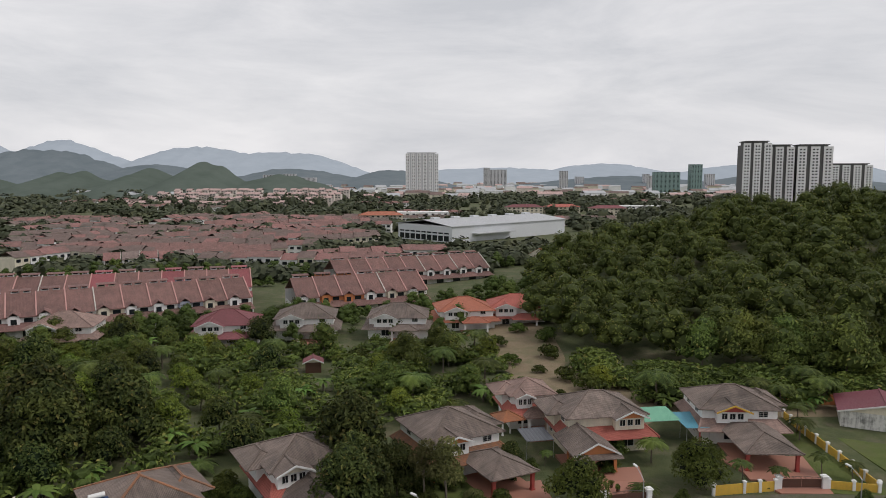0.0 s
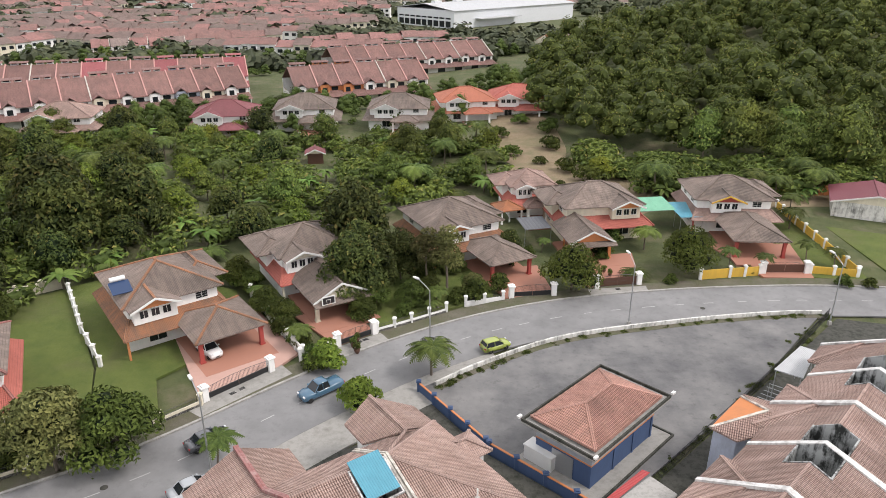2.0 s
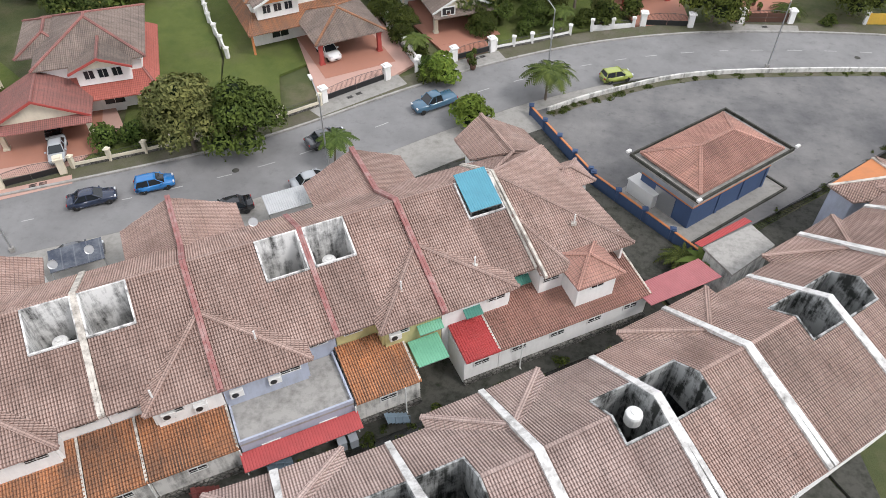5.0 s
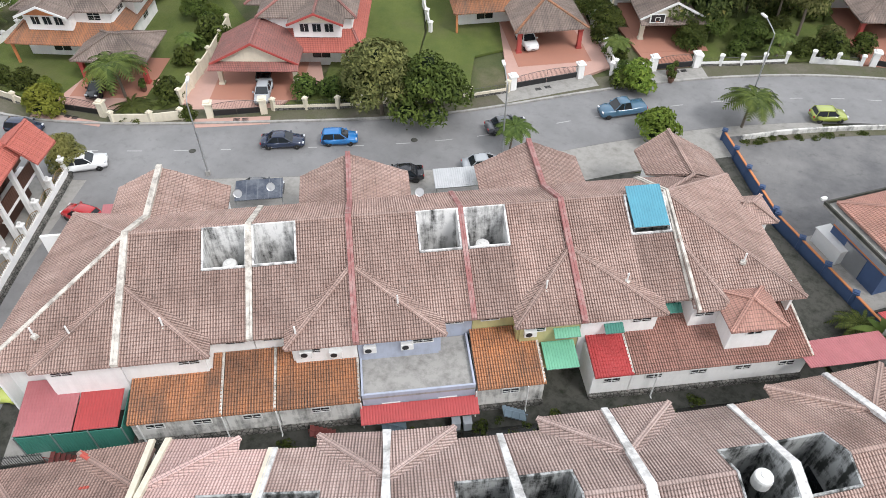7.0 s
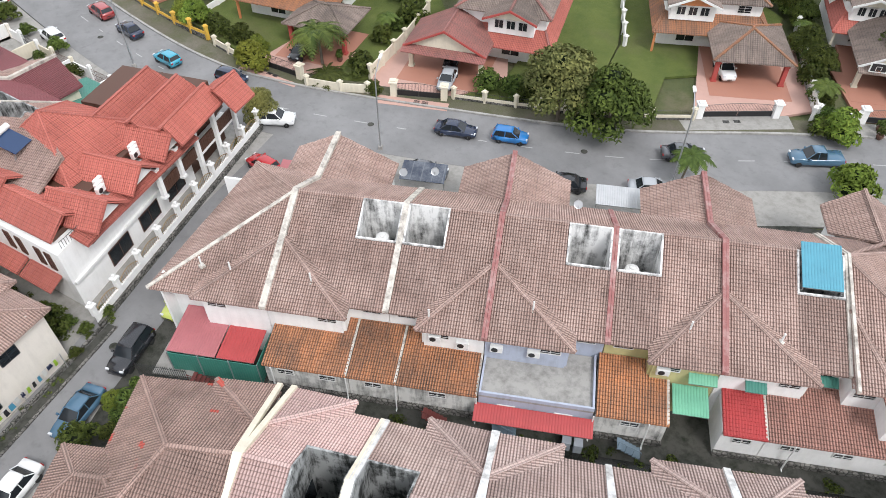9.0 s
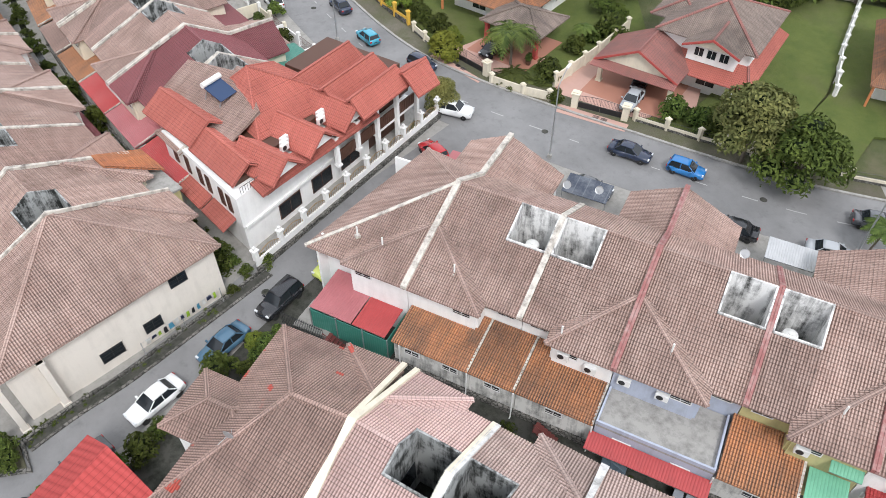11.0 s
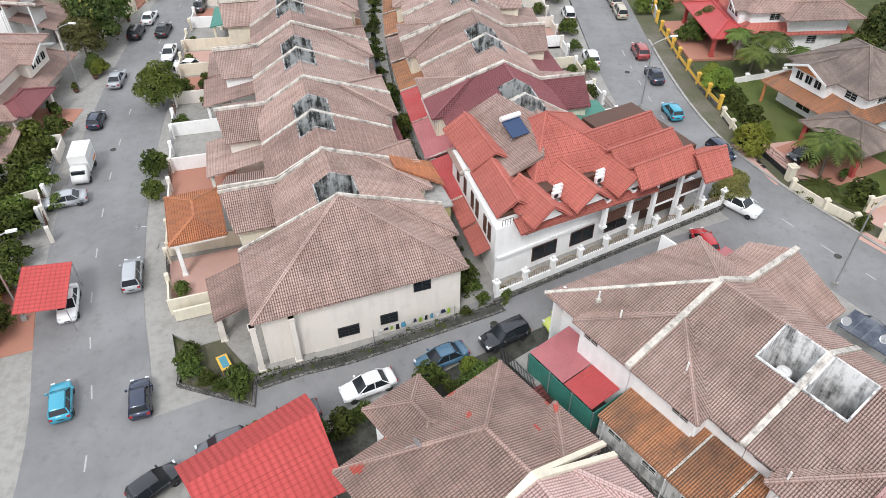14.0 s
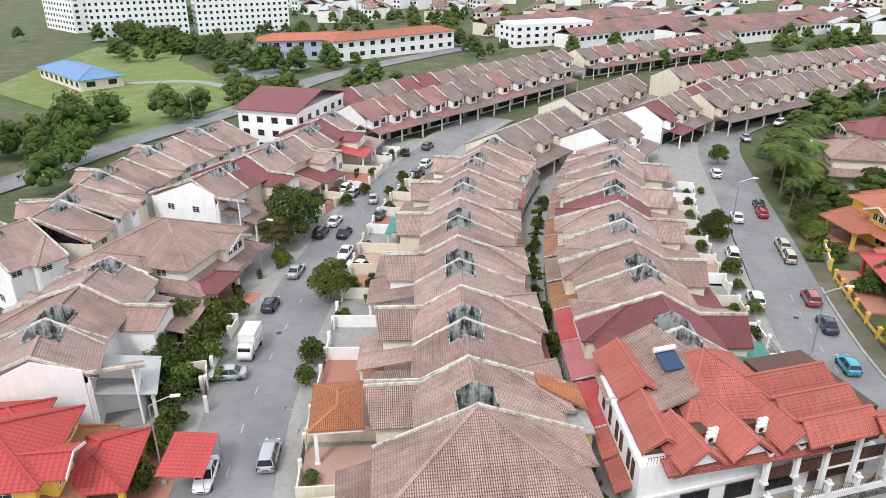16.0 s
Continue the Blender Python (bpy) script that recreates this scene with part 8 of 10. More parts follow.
part("porch_wall", boxes((2.2, 13.9, 0, 7.6, 18.2, 5.0)), M_WHITE, east_end)
hip_roof(east_end, 6.4, 8.8, 10.4, 12.2, 5.35, M_TILE, 0.5, name="side_roof")
part("side_bay", boxes((7.9, 9.3, -0.3, 9.8, 11.7, 5.3)), M_WHITE, east_end)
# end of the front row by the lot: orange-painted gable and grey awning
og = thing("end_gable", Matrix.Identity(4), "end extension with orange-painted roof face and blue-grey wall by the lot", "extension")
peak = (29.4, 53.6, 6.7)
part("painted_slope", slab(bmesh.new(), [(24.0, 52.7, 5.5), peak, (28.7, 57.6, 5.5)], 0.12), M_ORANGE, og, "orange-painted roof face")
slope(og, [(24.0, 52.7, 5.5), (25.8, 51.0, 5.3), (31.4, 51.8, 6.3), peak], M_TILE, "roof_slope", fine=True)
slope(og, [peak, (31.4, 51.8, 6.3), (33.6, 55.4, 5.6), (28.7, 57.6, 5.5)], M_TILE, "roof_slope", fine=True)
ridge(og, [(24.0, 52.7, 5.5), peak], M_PARTY, 0.26, 0.16)
ridge(og, [(28.7, 57.6, 5.5), peak], M_PARTY, 0.26, 0.16)
part("wall", slab(bmesh.new(), [(24.3, 52.6, 5.35), (25.9, 51.3, 5.2), (32.4, 55.0, 5.3), (28.6, 57.1, 5.35)], 5.6), M_LILAC, og)
cp_ = thing("porch_canopy", Matrix.Identity(4), "flat grey-blue metal canopy with white edges at the row end", "awning")
part("sheet", slab(bmesh.new(), [(35.1, 64.5, 4.2), (37.4, 62.8, 4.2), (41.4, 68.3, 4.2), (40.2, 69.4, 4.2)], 0.1), M_SHEET_GREY, cp_)
for x, y in ((35.3, 64.4), (37.3, 63.0), (41.2, 68.2), (40.2, 69.2)):
    part("post", bar(bmesh.new(), (x, y, 0), (x, y, 4.1), 0.05, 6), M_STEEL, cp_)
tr_ = thing("trellis", Matrix.Identity(4), "rusty steel trellis overgrown beside the lot fence", "trellis")
for k in range(9):
    f = k / 8
    part("slat", bar(bmesh.new(), (30.2 + 4.6 * f, 59.4 + 4.8 * f, 2.6), (32.4 + 4.6 * f, 57.6 + 4.8 * f, 2.6), 0.035, 4), M_STEEL, tr_)
for x, y in ((30.2, 59.4), (32.4, 57.6), (34.8, 64.2), (37.0, 62.4)):
    part("post", bar(bmesh.new(), (x, y, 0), (x, y, 2.6), 0.045, 5), M_STEEL, tr_)
# sheds behind the bungalows
awning(spot(33.5, 122.5, 8, 3.4), 6.5, 6.0, M_SHEET_GREEN, "green netting canopy behind the cream house", 0.5, 3.2, "rear_canopy")
awning(spot(40.0, 121.0, 5, 3.2), 4.0, 7.0, M_SHEET_BLUE, "pale blue sheet canopy between houses", 0.4, 3.0, "rear_canopy")
awning(spot(12.2, 113.0, 12, 3.2), 4.6, 5.0, M_SHEET_DARK, "dark panelled carport between houses", 0.3, 3.0, "rear_canopy")
gz = thing("garden_pavilion", spot(11.5, 121.5, 20), "small pavilion with orange-red hipped roof", "pavilion")
hip_roof(gz, -2.4, -2.4, 2.4, 2.4, 2.6, M_TILE_ORANGE, 0.5)
for x in (-1.9, 1.9):
    for y in (-1.9, 1.9):
        column(gz, x, y, 2.6, 0.12, M_WHITE)
lh = thing("low_house", spot(80, 125, -25), "low white building with maroon sheet roof", "house")
part("wall", boxes((-7, -5, -0.3, 7, 5, 3.2)), M_WHITE_DIRTY, lh)
gable_roof(lh, -7.6, -5.6, 7.6, 5.6, 3.1, M_SHEET_MAROON, 0.25)
shd = thing("garden_shed", spot(-30.2, 161.0, 10), "small maroon-roofed hut in a clearing", "hut")
part("wall", boxes((-1.8, -1.5, -0.3, 1.8, 1.5, 2.2)), M_WOOD, shd)
gable_roof(shd, -2.4, -2.2, 2.4, 2.2, 2.2, M_TILE_MAROON, 0.45)
# manholes and drain grates
for x, y in ((-50.0, 38.5), (-70.2, 28.8), (-88, 26.4), (-31.0, 51.0), (-70.0, -37.2), (-92, -39.6), (35.5, 86.5), (-41.8, 5.0)):
    mh = solid("manhole_cover", lathe(bmesh.new(), [(0.36, 0.0), (0.36, 0.014), (0.3, 0.018)], 20), M_CONC_DARK, "round dark iron manhole cover in the asphalt", "manhole cover", "manholes", m=spot(x, y, 0, 0.034))
for x, y, a in ((-23.4, 66.0, 46), (-22.6, 66.9, 46), (-10.6, 77.2, 36), (-9.9, 77.8, 36), (-49.6, 44.9, 32), (-48.8, 45.4, 32), (-66.0, 36.6, 14), (-65.1, 36.8, 14), (25.2, 92.4, 8)):
    gr = boxes(*[(i * 0.1 - 0.34, -0.2, 0, i * 0.1 - 0.29, 0.2, 0.03) for i in range(7)], (-0.36, -0.22, 0, 0.36, -0.2, 0.03), (-0.36, 0.2, 0, 0.36, 0.22, 0.03))
    solid("drain_grate", gr, M_BLACK, "black iron drain grate in the driveway", "drain grate", "drain grates", m=spot(x, y, a, 0.061))

# ---- forecourts, lamps and street furniture ----
rc = random.Random(41)


def car_porch(M, W, roof, mat, porch_v, rnd):
    """Lean-to roof on two posts before a terrace house."""
    ob = thing("car_porch", M, "car porch roof on posts in front of a terrace house", "car porch", "terrace porches")
    deep = rnd.uniform(2.6, 4.4)
    part("porch_roof", slab(bmesh.new(), [(0.2, porch_v - 3.2, 4.5), (W - 0.2, porch_v - 3.2, 4.5), (W - 0.2, porch_v + deep, 3.2), (0.2, porch_v + deep, 3.2)], 0.14), roof, ob)
    part("beam", boxes((0.4, porch_v + deep - 0.6, 2.75, W - 0.4, porch_v + deep - 0.35, 3.05)), mat, ob)
    for x in (0.7, W - 0.7):
        column(ob, x, porch_v + deep - 0.5, 2.75, 0.16, mat)


def forecourt(house, W, seed, end_v=25.0, porch_v=16.8, wall_mat=None, roof="any", yard_on=True):
    """Front yard of a terrace house: porch roof on posts, paving, side and street walls, gate and plants."""
    rnd = random.Random(seed)
    M = house.matrix_basis.copy()
    mat = wall_mat or rnd.choice((M_WHITE, M_CREAM, M_WHITE, M_BEIGE))
    pick = rnd.choice((M_TILE, M_TILE_BROWN, M_TILE, M_TILE_ORANGE, M_SHEET_TEAL, M_TILE_MAROON, M_TILE_PINK))
    roof = pick if roof == "any" else roof
    if roof:
        car_porch(M, W, roof, mat, porch_v, rnd)
    if not yard_on:
        return
    yard = thing("front_yard", M, rnd.choice(("paved front yard with low painted walls and gate", "cement front yard with white walls and steel gate")), "front yard", "terrace yards")
    part("paving", boxes((0.1, 13.6, -0.2, W - 0.1, end_v, 0.05)), rnd.choice((M_TERRA, M_PAVE, M_PAVE, M_PINKPAVE, M_CONC)), yard)
    part("side_wall", boxes((-0.08, 14.2, -0.2, 0.08, end_v, 1.7)), mat, yard)
    part("street_wall", boxes((0.1, end_v - 0.16, -0.2, W * 0.42, end_v, 1.3)), mat, yard)
    part("post", boxes((W * 0.42, end_v - 0.28, -0.2, W * 0.42 + 0.45, end_v + 0.1, 1.9)), mat, yard)
    part("post", boxes((W - 0.5, end_v - 0.28, -0.2, W - 0.08, end_v + 0.1, 1.9)), mat, yard)
    g = bmesh.new()
    x0, x1 = W * 0.42 + 0.45, W - 0.5
    n = int((x1 - x0) / 0.2)
    for i in range(n + 1):
        x = x0 + (x1 - x0) * i / n
        bar(g, (x, end_v - 0.1, 0.1), (x, end_v - 0.1, 1.5), 0.016, 4)
    for z in (0.15, 0.8, 1.5):
        bar(g, (x0, end_v - 0.1, z), (x1, end_v - 0.1, z), 0.025, 4)
    part("gate_leaf", g, rnd.choice((M_BLACK, M_STEEL, M_WOOD)), yard)
    c = M @ Vector((W * rnd.uniform(0.15, 0.4), end_v - 1.2, 0.05))
    if rnd.random() < 0.65:
        tree("shrub", c.x, c.y, rnd.uniform(0.5, 0.9), z=0.05, group="yard plants", rnd=rnd)
    c = M @ Vector((W * 0.25, end_v + 1.4, 0.0))
    if rnd.random() < 0.45:
        tree("shrub", c.x, c.y, rnd.uniform(0.6, 1.1), z=0.0, group="yard plants", rnd=rnd)


for i, (h, w) in enumerate(zip(ROW_D, [8.0] + [7.3] * 20)):
    forecourt(h, w, 100 + i, roof=(None, None, None, M_TILE, None, M_TILE_BROWN, M_TILE, None, M_SHEET_TEAL, M_TILE, None, M_TILE_BROWN, M_TILE)[i % 13], yard_on=i > 0)
for i, h in enumerate(ROW_C):
    forecourt(h, 7.4, 200 + i, 24.0, roof=(M_TILE, None, M_TILE_BROWN, M_TILE, M_SHEET_TEAL, M_TILE, None, M_TILE_MAROON, M_TILE, M_SHEET_TEAL, M_TILE)[i % 11])

# porch wing of the cream end house and its corner garden
eh = ROW_D[0].matrix_basis
tagged(ROW_D[0], "beige end terrace house with hipped brown roof beside the lane")
garden = thing("garden_bed", eh, "small fenced corner garden with shrubs and rubble kerb", "garden")
bed = [(-3.8, 19.7), (0.1, 24.7), (3.6, 24.1), (3.8, 21.1), (-0.9, 19.2)]
part("soil", slab(bmesh.new(), [(x, y, 0.12) for x, y in bed], 0.3), M_VERGE, garden)
part("kerb", strip(bmesh.new(), [(-1.2, 19.0, 0), (-4.0, 19.5, 0), (0.0, 24.95, 0), (3.8, 24.3, 0)], 0.28, 0.6, -0.3), M_STONE, garden, "rubble kerb")
for u, v, k in ((-2.6, 20.4, 0.7), (-1.5, 20.2, 0.85), (-0.6, 22.6, 0.6), (0.6, 23.8, 0.75), (1.8, 23.9, 0.8), (2.8, 23.6, 0.6), (-1.6, 21.8, 0.5)):
    p = eh @ Vector((u, v, 0))
    tree("shrub", p.x, p.y, k, z=0.1, group="garden shrubs")
toy = thing("play_table", eh @ pose(0.7, 21.2, 0.12, 0, 0, 12), "yellow-framed blue play table in the garden", "play table")
part("tabletop", boxes((-0.8, -0.45, 0.5, 0.8, 0.45, 0.56)), M_YELLOW, toy)
part("inlay", boxes((-0.62, -0.28, 0.563, 0.62, 0.28, 0.58)), M_SHEET_BLUE, toy, "blue inlay")
for x in (-0.7, 0.7):
    for y in (-0.38, 0.38):
        part("leg", bar(bmesh.new(), (x, y, 0), (x, y, 0.5), 0.04, 5), M_YELLOW, toy)
# open corner porch under the long roof
porch = thing("corner_porch", eh, "open cream corner porch with paired posts and low roof", "porch")
for x, y in ((-0.6, 18.4), (-0.6, 15.4), (3.7, 20.9)):
    column(porch, x, y, 5.2 if x < 0 else 3.3, 0.22, M_BEIGE)
part("floor", slab(bmesh.new(), [(-0.9, 14.0, 0.1), (-0.9, 19.0, 0.1), (3.6, 21.2, 0.1), (8.0, 21.4, 0.1), (8.0, 14.0, 0.1)], 0.3), M_PAVE, porch)
slope(porch, [(2.6, 17.6, 4.6), (8.0, 17.6, 4.6), (8.0, 21.4, 3.4), (2.6, 21.2, 3.4)], M_TILE_BROWN, "porch_roof", fine=True)
part("parapet", boxes((3.6, 21.0, 0.1, 8.0, 21.2, 1.2), (7.2, 21.2, 0.1, 7.4, 24.6, 1.3)), M_CREAM, porch)
orange = thing("car_porch", eh, "car porch with low hipped orange clay roof", "car porch", "terrace porches")
hip_roof(orange, 12.8, 18.9, 20.4, 24.0, 4.0, M_TILE_ORANGE, 0.32, M_TILE_ORANGE, "porch_roof", True)
part("fascia", boxes((12.9, 19.0, 3.6, 20.3, 19.2, 4.0), (12.9, 23.7, 3.6, 20.3, 23.9, 4.0), (12.9, 19.2, 3.6, 13.1, 23.7, 4.0), (20.1, 19.2, 3.6, 20.3, 23.7, 4.0)), M_WHITE, orange)
for x in (13.2, 20.0):
    column(orange, x, 23.4, 3.6, 0.18, M_WHITE)
flat = thing("rear_extension", eh, "olive rear extension under a mould-stained flat concrete roof", "extension")
part("wall", boxes((8.7, -1.2, -0.3, 14.2, 0.5, 5.0)), M_OLIVE, flat)
part("roof", boxes((8.5, -1.4, 5.0, 14.4, 2.6, 5.2)), M_CONC, flat, "flat mould-stained concrete slab")
rust = thing("rear_extension", eh, "rear kitchen wing under an orange painted tile roof", "extension")
slope(rust, [(11.0, -1.4, 5.75), (15.1, -1.4, 5.75), (15.1, 2.8, 7.4), (13.0, 2.8, 7.4)], M_TILE_ORANGE, "roof", fine=True)
part("wall", boxes((14.22, -1.0, -0.3, 15.0, 0.5, 5.6)), M_WHITE, rust)
line = thing("clothes_line", eh @ pose(8.75, 0, 0), "clothes drying on a line along the end wall", "clothes line")
part("line", bar(bmesh.new(), (0, 2.2, 1.7), (0, 9.5, 1.7), 0.015, 4), M_STEEL, line)
for i in range(11):
    part("garment", boxes((-0.02, 2.6 + i * 0.58, 1.68 - rc.uniform(0.5, 0.8), 0.02, 2.6 + i * 0.58 + rc.uniform(0.3, 0.45), 1.7)), rc.choice((M_BLUEWALL, M_SHEET_GREEN, M_WHITEPLAS, M_BLACK, M_LILAC, M_YELLOW)), line)
for v in (2.2, 5.8, 9.5):
    part("pole", bar(bmesh.new(), (0, v, 0), (0, v, 1.75), 0.03, 6), M_STEEL, line)


def street_lamp(x, y, angle, h=8.5, reach=2.0, mast=M_STEEL):
    """Tapered pole, curved arm and flat lantern."""
    ob = thing("street_lamp", spot(x, y, angle), "tall grey street lamp with curved arm", "street lamp", "street lamps")
    part("pole", bar(bmesh.new(), (0, 0, -0.2), (0, 0, h), 0.1, 8, 0.06), mast, ob)
    b = bmesh.new()
    pts = [Vector((reach * math.sin(t * math.pi / 2 / 6), 0, h + 0.9 * math.sin(t * math.pi / 2 / 6) ** 0.8)) for t in range(7)]
    for p, q in zip(pts, pts[1:]):
        bar(b, p, q, 0.05, 6)
    part("arm", b, mast, ob)
    part("lantern", boxes((reach - 0.1, -0.14, h + 0.82, reach + 0.75, 0.14, h + 0.98)), M_WHITEPLAS, ob)
    part("base", boxes((-0.2, -0.2, -0.1, 0.2, 0.2, 0.5)), M_CONC, ob)
    return ob


for x, y, a in ((-46.0, 36.4, 125), (-21.8, 52.9, 125), (-1.7, 74.6, 135), (24.2, 81.9, 100), (50.6, 82.0, 100), (-84.1, -46.2, 80), (-78.4, 26.0, 95), (-43.0, -35.8, 110), (-148, -48, 80), (-117.5, 22.4, 90), (-169, -108, 60)):
    street_lamp(x, y, a)

# box truck
bt = thing("box_truck", spot(-65.3, -38.6, bearing(-65.3, -38.4) + 180, 0.035), "white delivery box truck with printed sides", "truck")
part("cargo_box", boxes((-2.2, -0.95, 0.8, 1.1, 0.95, 2.9)), M_WHITEPLAS, bt)
part("printed_panel", boxes((-2.0, -0.965, 1.0, 0.9, -0.951, 2.0), (-2.0, 0.951, 1.0, 0.9, 0.965, 2.0)), M_LAMPGLASS, bt, "pale blue printed side panel")
part("stripe", boxes((-2.0, -0.975, 1.0, -0.6, -0.966, 1.3), (-2.0, 0.966, 1.0, -0.6, 0.975, 1.3), (-2.215, -0.7, 1.0, -2.201, 0.7, 1.4)), M_ORANGE, bt, "orange printed stripe")
part("cab", loft(bmesh.new(), [[Vector(p) for p in ((x, -0.85, 0.4), (x, 0.85, 0.4), (x, 0.8, z), (x, -0.8, z))] for x, z in ((1.15, 1.95), (1.9, 1.95), (2.45, 1.2), (2.6, 0.9))]), M_WHITEPLAS, bt)
part("windscreen", boxes((1.95, -0.7, 1.25, 2.35, 0.7, 1.7)), M_GLASS, bt)
part("chassis", boxes((-2.1, -0.6, 0.45, 1.2, 0.6, 0.8)), M_BLACK, bt)
for sx in (-1.4, 1.7):
    for sy in (-0.8, 0.8):
        part("wheel", CARS["sedan"]["tyre"], None, bt, at=pose(sx, sy, 0.32, 90, 0, 0))

# trees along the south street
for key, x, y, s in (("dark", -97.5, -47.5, 0.85), ("dark", -101.5, -50.5, 0.8), ("broad", -104, -48.5, 0.85), ("olive", -93.5, -48.5, 0.8), ("broad2", -80.2, -34.2, 0.78), ("lime", -88.8, -45.0, 0.7), ("shrub", -63.8, -44.2, 1.6), ("broad", -68.5, -48.0, 0.5),
                     ("shrub", -61.0, -43.4, 1.3), ("shrub", -65.0, -30.6, 1.3), ("shrub", -60.6, -29.6, 1.0), ("broad2", -156.0, -55.5, 0.62), ("broad2", -160, -66, 0.7), ("shrub", -57, -42.5, 1.3), ("shrub", -46.8, -38.6, 1.2), ("shrub", -42.2, -37.4, 1.1),
                     ("broad", -157, 24.8, 0.55), ("broad", -121.5, 34.2, 0.6), ("shrub", -29.6, -12.4, 1.2), ("shrub", -27.6, -9.4, 1.3), ("shrub", -35.4, -0.6, 1.0), ("lime", -36.6, 2.6, 0.5), ("shrub", -45.6, 0.2, 1.0), ("shrub", -46.5, 2.4, 1.2)):
    tree(key, x, y, s, z=0.0)
palm("short", -66.2, -46.8, 0.9, z=0.0)
palm("banana", 14.0, 45.0, 1.1, z=0.0)
palm("short", 12.6, 46.0, 0.75, z=0.0)

# basketball hoop, roof heater, dishes
bh = thing("basketball_hoop", spot(-15.0, 82.0, 31, 2.9), "black and white basketball backboard on the porch edge", "basketball hoop")
part("backboard", boxes((-0.9, -0.03, 0, 0.9, 0.03, 1.1)), M_BLACK, bh)
part("frame", boxes((-0.92, -0.05, -0.02, -0.8, 0.05, 1.12), (0.8, -0.05, -0.02, 0.92, 0.05, 1.12), (-0.8, -0.05, 1.02, 0.8, 0.05, 1.12), (-0.8, -0.05, -0.02, 0.8, 0.05, 0.08), (-0.3, -0.045, 0.2, -0.24, -0.03, 0.7), (0.24, -0.045, 0.2, 0.3, -0.03, 0.7), (-0.24, -0.045, 0.64, 0.24, -0.03, 0.7)), M_WHITEPLAS, bh)
rg = bmesh.new()
for i in range(14):
    a, b = i * math.tau / 14, (i + 1) * math.tau / 14
    bar(rg, (0.23 * math.cos(a), -0.3 + 0.23 * math.sin(a), 0.22), (0.23 * math.cos(b), -0.3 + 0.23 * math.sin(b), 0.22), 0.015, 4)
part("ring", rg, M_ORANGE, bh)
hs = thing("solar_heater", spot(-39.8, 78.2, 37, 7.15) @ pose(0, 0, 0, 22, 0, 0), "blue solar water heater panel with white tank", "solar heater")
part("panel", boxes((-1.2, -1.2, 0, 1.2, 1.0, 0.1)), M_SOLAR, hs)
part("tank", bar(bmesh.new(), (-0.9, 1.25, 0.3), (0.9, 1.25, 0.3), 0.3, 14), M_WHITEPLAS, hs)


def dish(x, y, z, angle):
    ob = thing("satellite_dish", spot(x, y, angle, z) @ pose(0, 0, 0, 55, 0, 0), "small grey satellite dish on a roof", "satellite dish", "satellite dishes")
    part("bowl", lathe(bmesh.new(), [(0.02, 0.0), (0.2, 0.03), (0.34, 0.1), (0.36, 0.12), (0.3, 0.1)], 16), M_STEEL, ob)
    part("arm", bar(bmesh.new(), (0, -0.3, 0.08), (0, 0, 0.5), 0.015, 4), M_STEEL, ob)
    part("mast", bar(bmesh.new(), (0, 0, 0), (0, 0.3, -0.6), 0.025, 5), M_STEEL, ob)


for u, v, z in ((9.4, 17.0, 6.2), (21.5, 12.4, 8.4), (6.8, 16.2, 6.4)):
    p = pa(u, v)
    dish(p.x, p.y, z, 35)
for u, v, z in ((-14.0, 12.6, 6.6), (-19.8, 8.6, 8.4)):
    p = pb(u, v, z)
    dish(p.x, p.y, p.z, 200)
for x, y, z in ((-51.6, -27.6, 3.4), (-48.5, -24.8, 3.6)):
    dish(x, y, z, 10)
water_tank(spot(*pb(7.35 * 2 + 6.0, 6.6, 0).xy, z=7.6))
water_tank(spot(*pb(7.35 * 5 - 1.6, 6.4, 0).xy, z=4.5))

# ---- the lane: drain, steps, washing line, weeds ----
lane_drain = smooth_line([(-35.6, -14.2), (-37.0, -10.9), (-38.4, -6.6), (-41.4, 0.3), (-43.9, 5.9)])
solid("drain", ribbon(bmesh.new(), lane_drain, 0.75, 0.045), M_CONC_DARK, "deep dark open drain beside the lane", "drain", kind="structure")
for off, h in ((-0.5, 0.14), (0.52, 0.3)):
    solid("drain_edge", strip(bmesh.new(), offset_line(lane_drain, off), 0.22, h, 0.0), M_STONE, "rough stone edging of the lane drain", "drain", kind="structure")
alley_drain = [pa(u, -4.3) for u in (-8, 0, 10, 20, 30, 40, 47)]
solid("drain", ribbon(bmesh.new(), alley_drain, 0.6, 0.03), M_WATER_SHADE, "narrow black drain along the back alley", "drain", kind="structure")
wl = thing("washing_line", Matrix.Identity(4), "washing line with coloured clothes beside the cream wall", "washing line")
wp = [Vector((-39.6, -5.2, 0)), Vector((-41.0, -1.8, 0)), Vector((-42.4, 1.6, 0))]
for p in wp:
    part("pole", bar(bmesh.new(), p, p + Z * 1.75, 0.035, 6), M_STEEL, wl)
for p, q in zip(wp, wp[1:]):
    part("line", bar(bmesh.new(), p + Z * 1.7, q + Z * 1.7, 0.012, 4), M_STEEL, wl)
rl = random.Random(12)
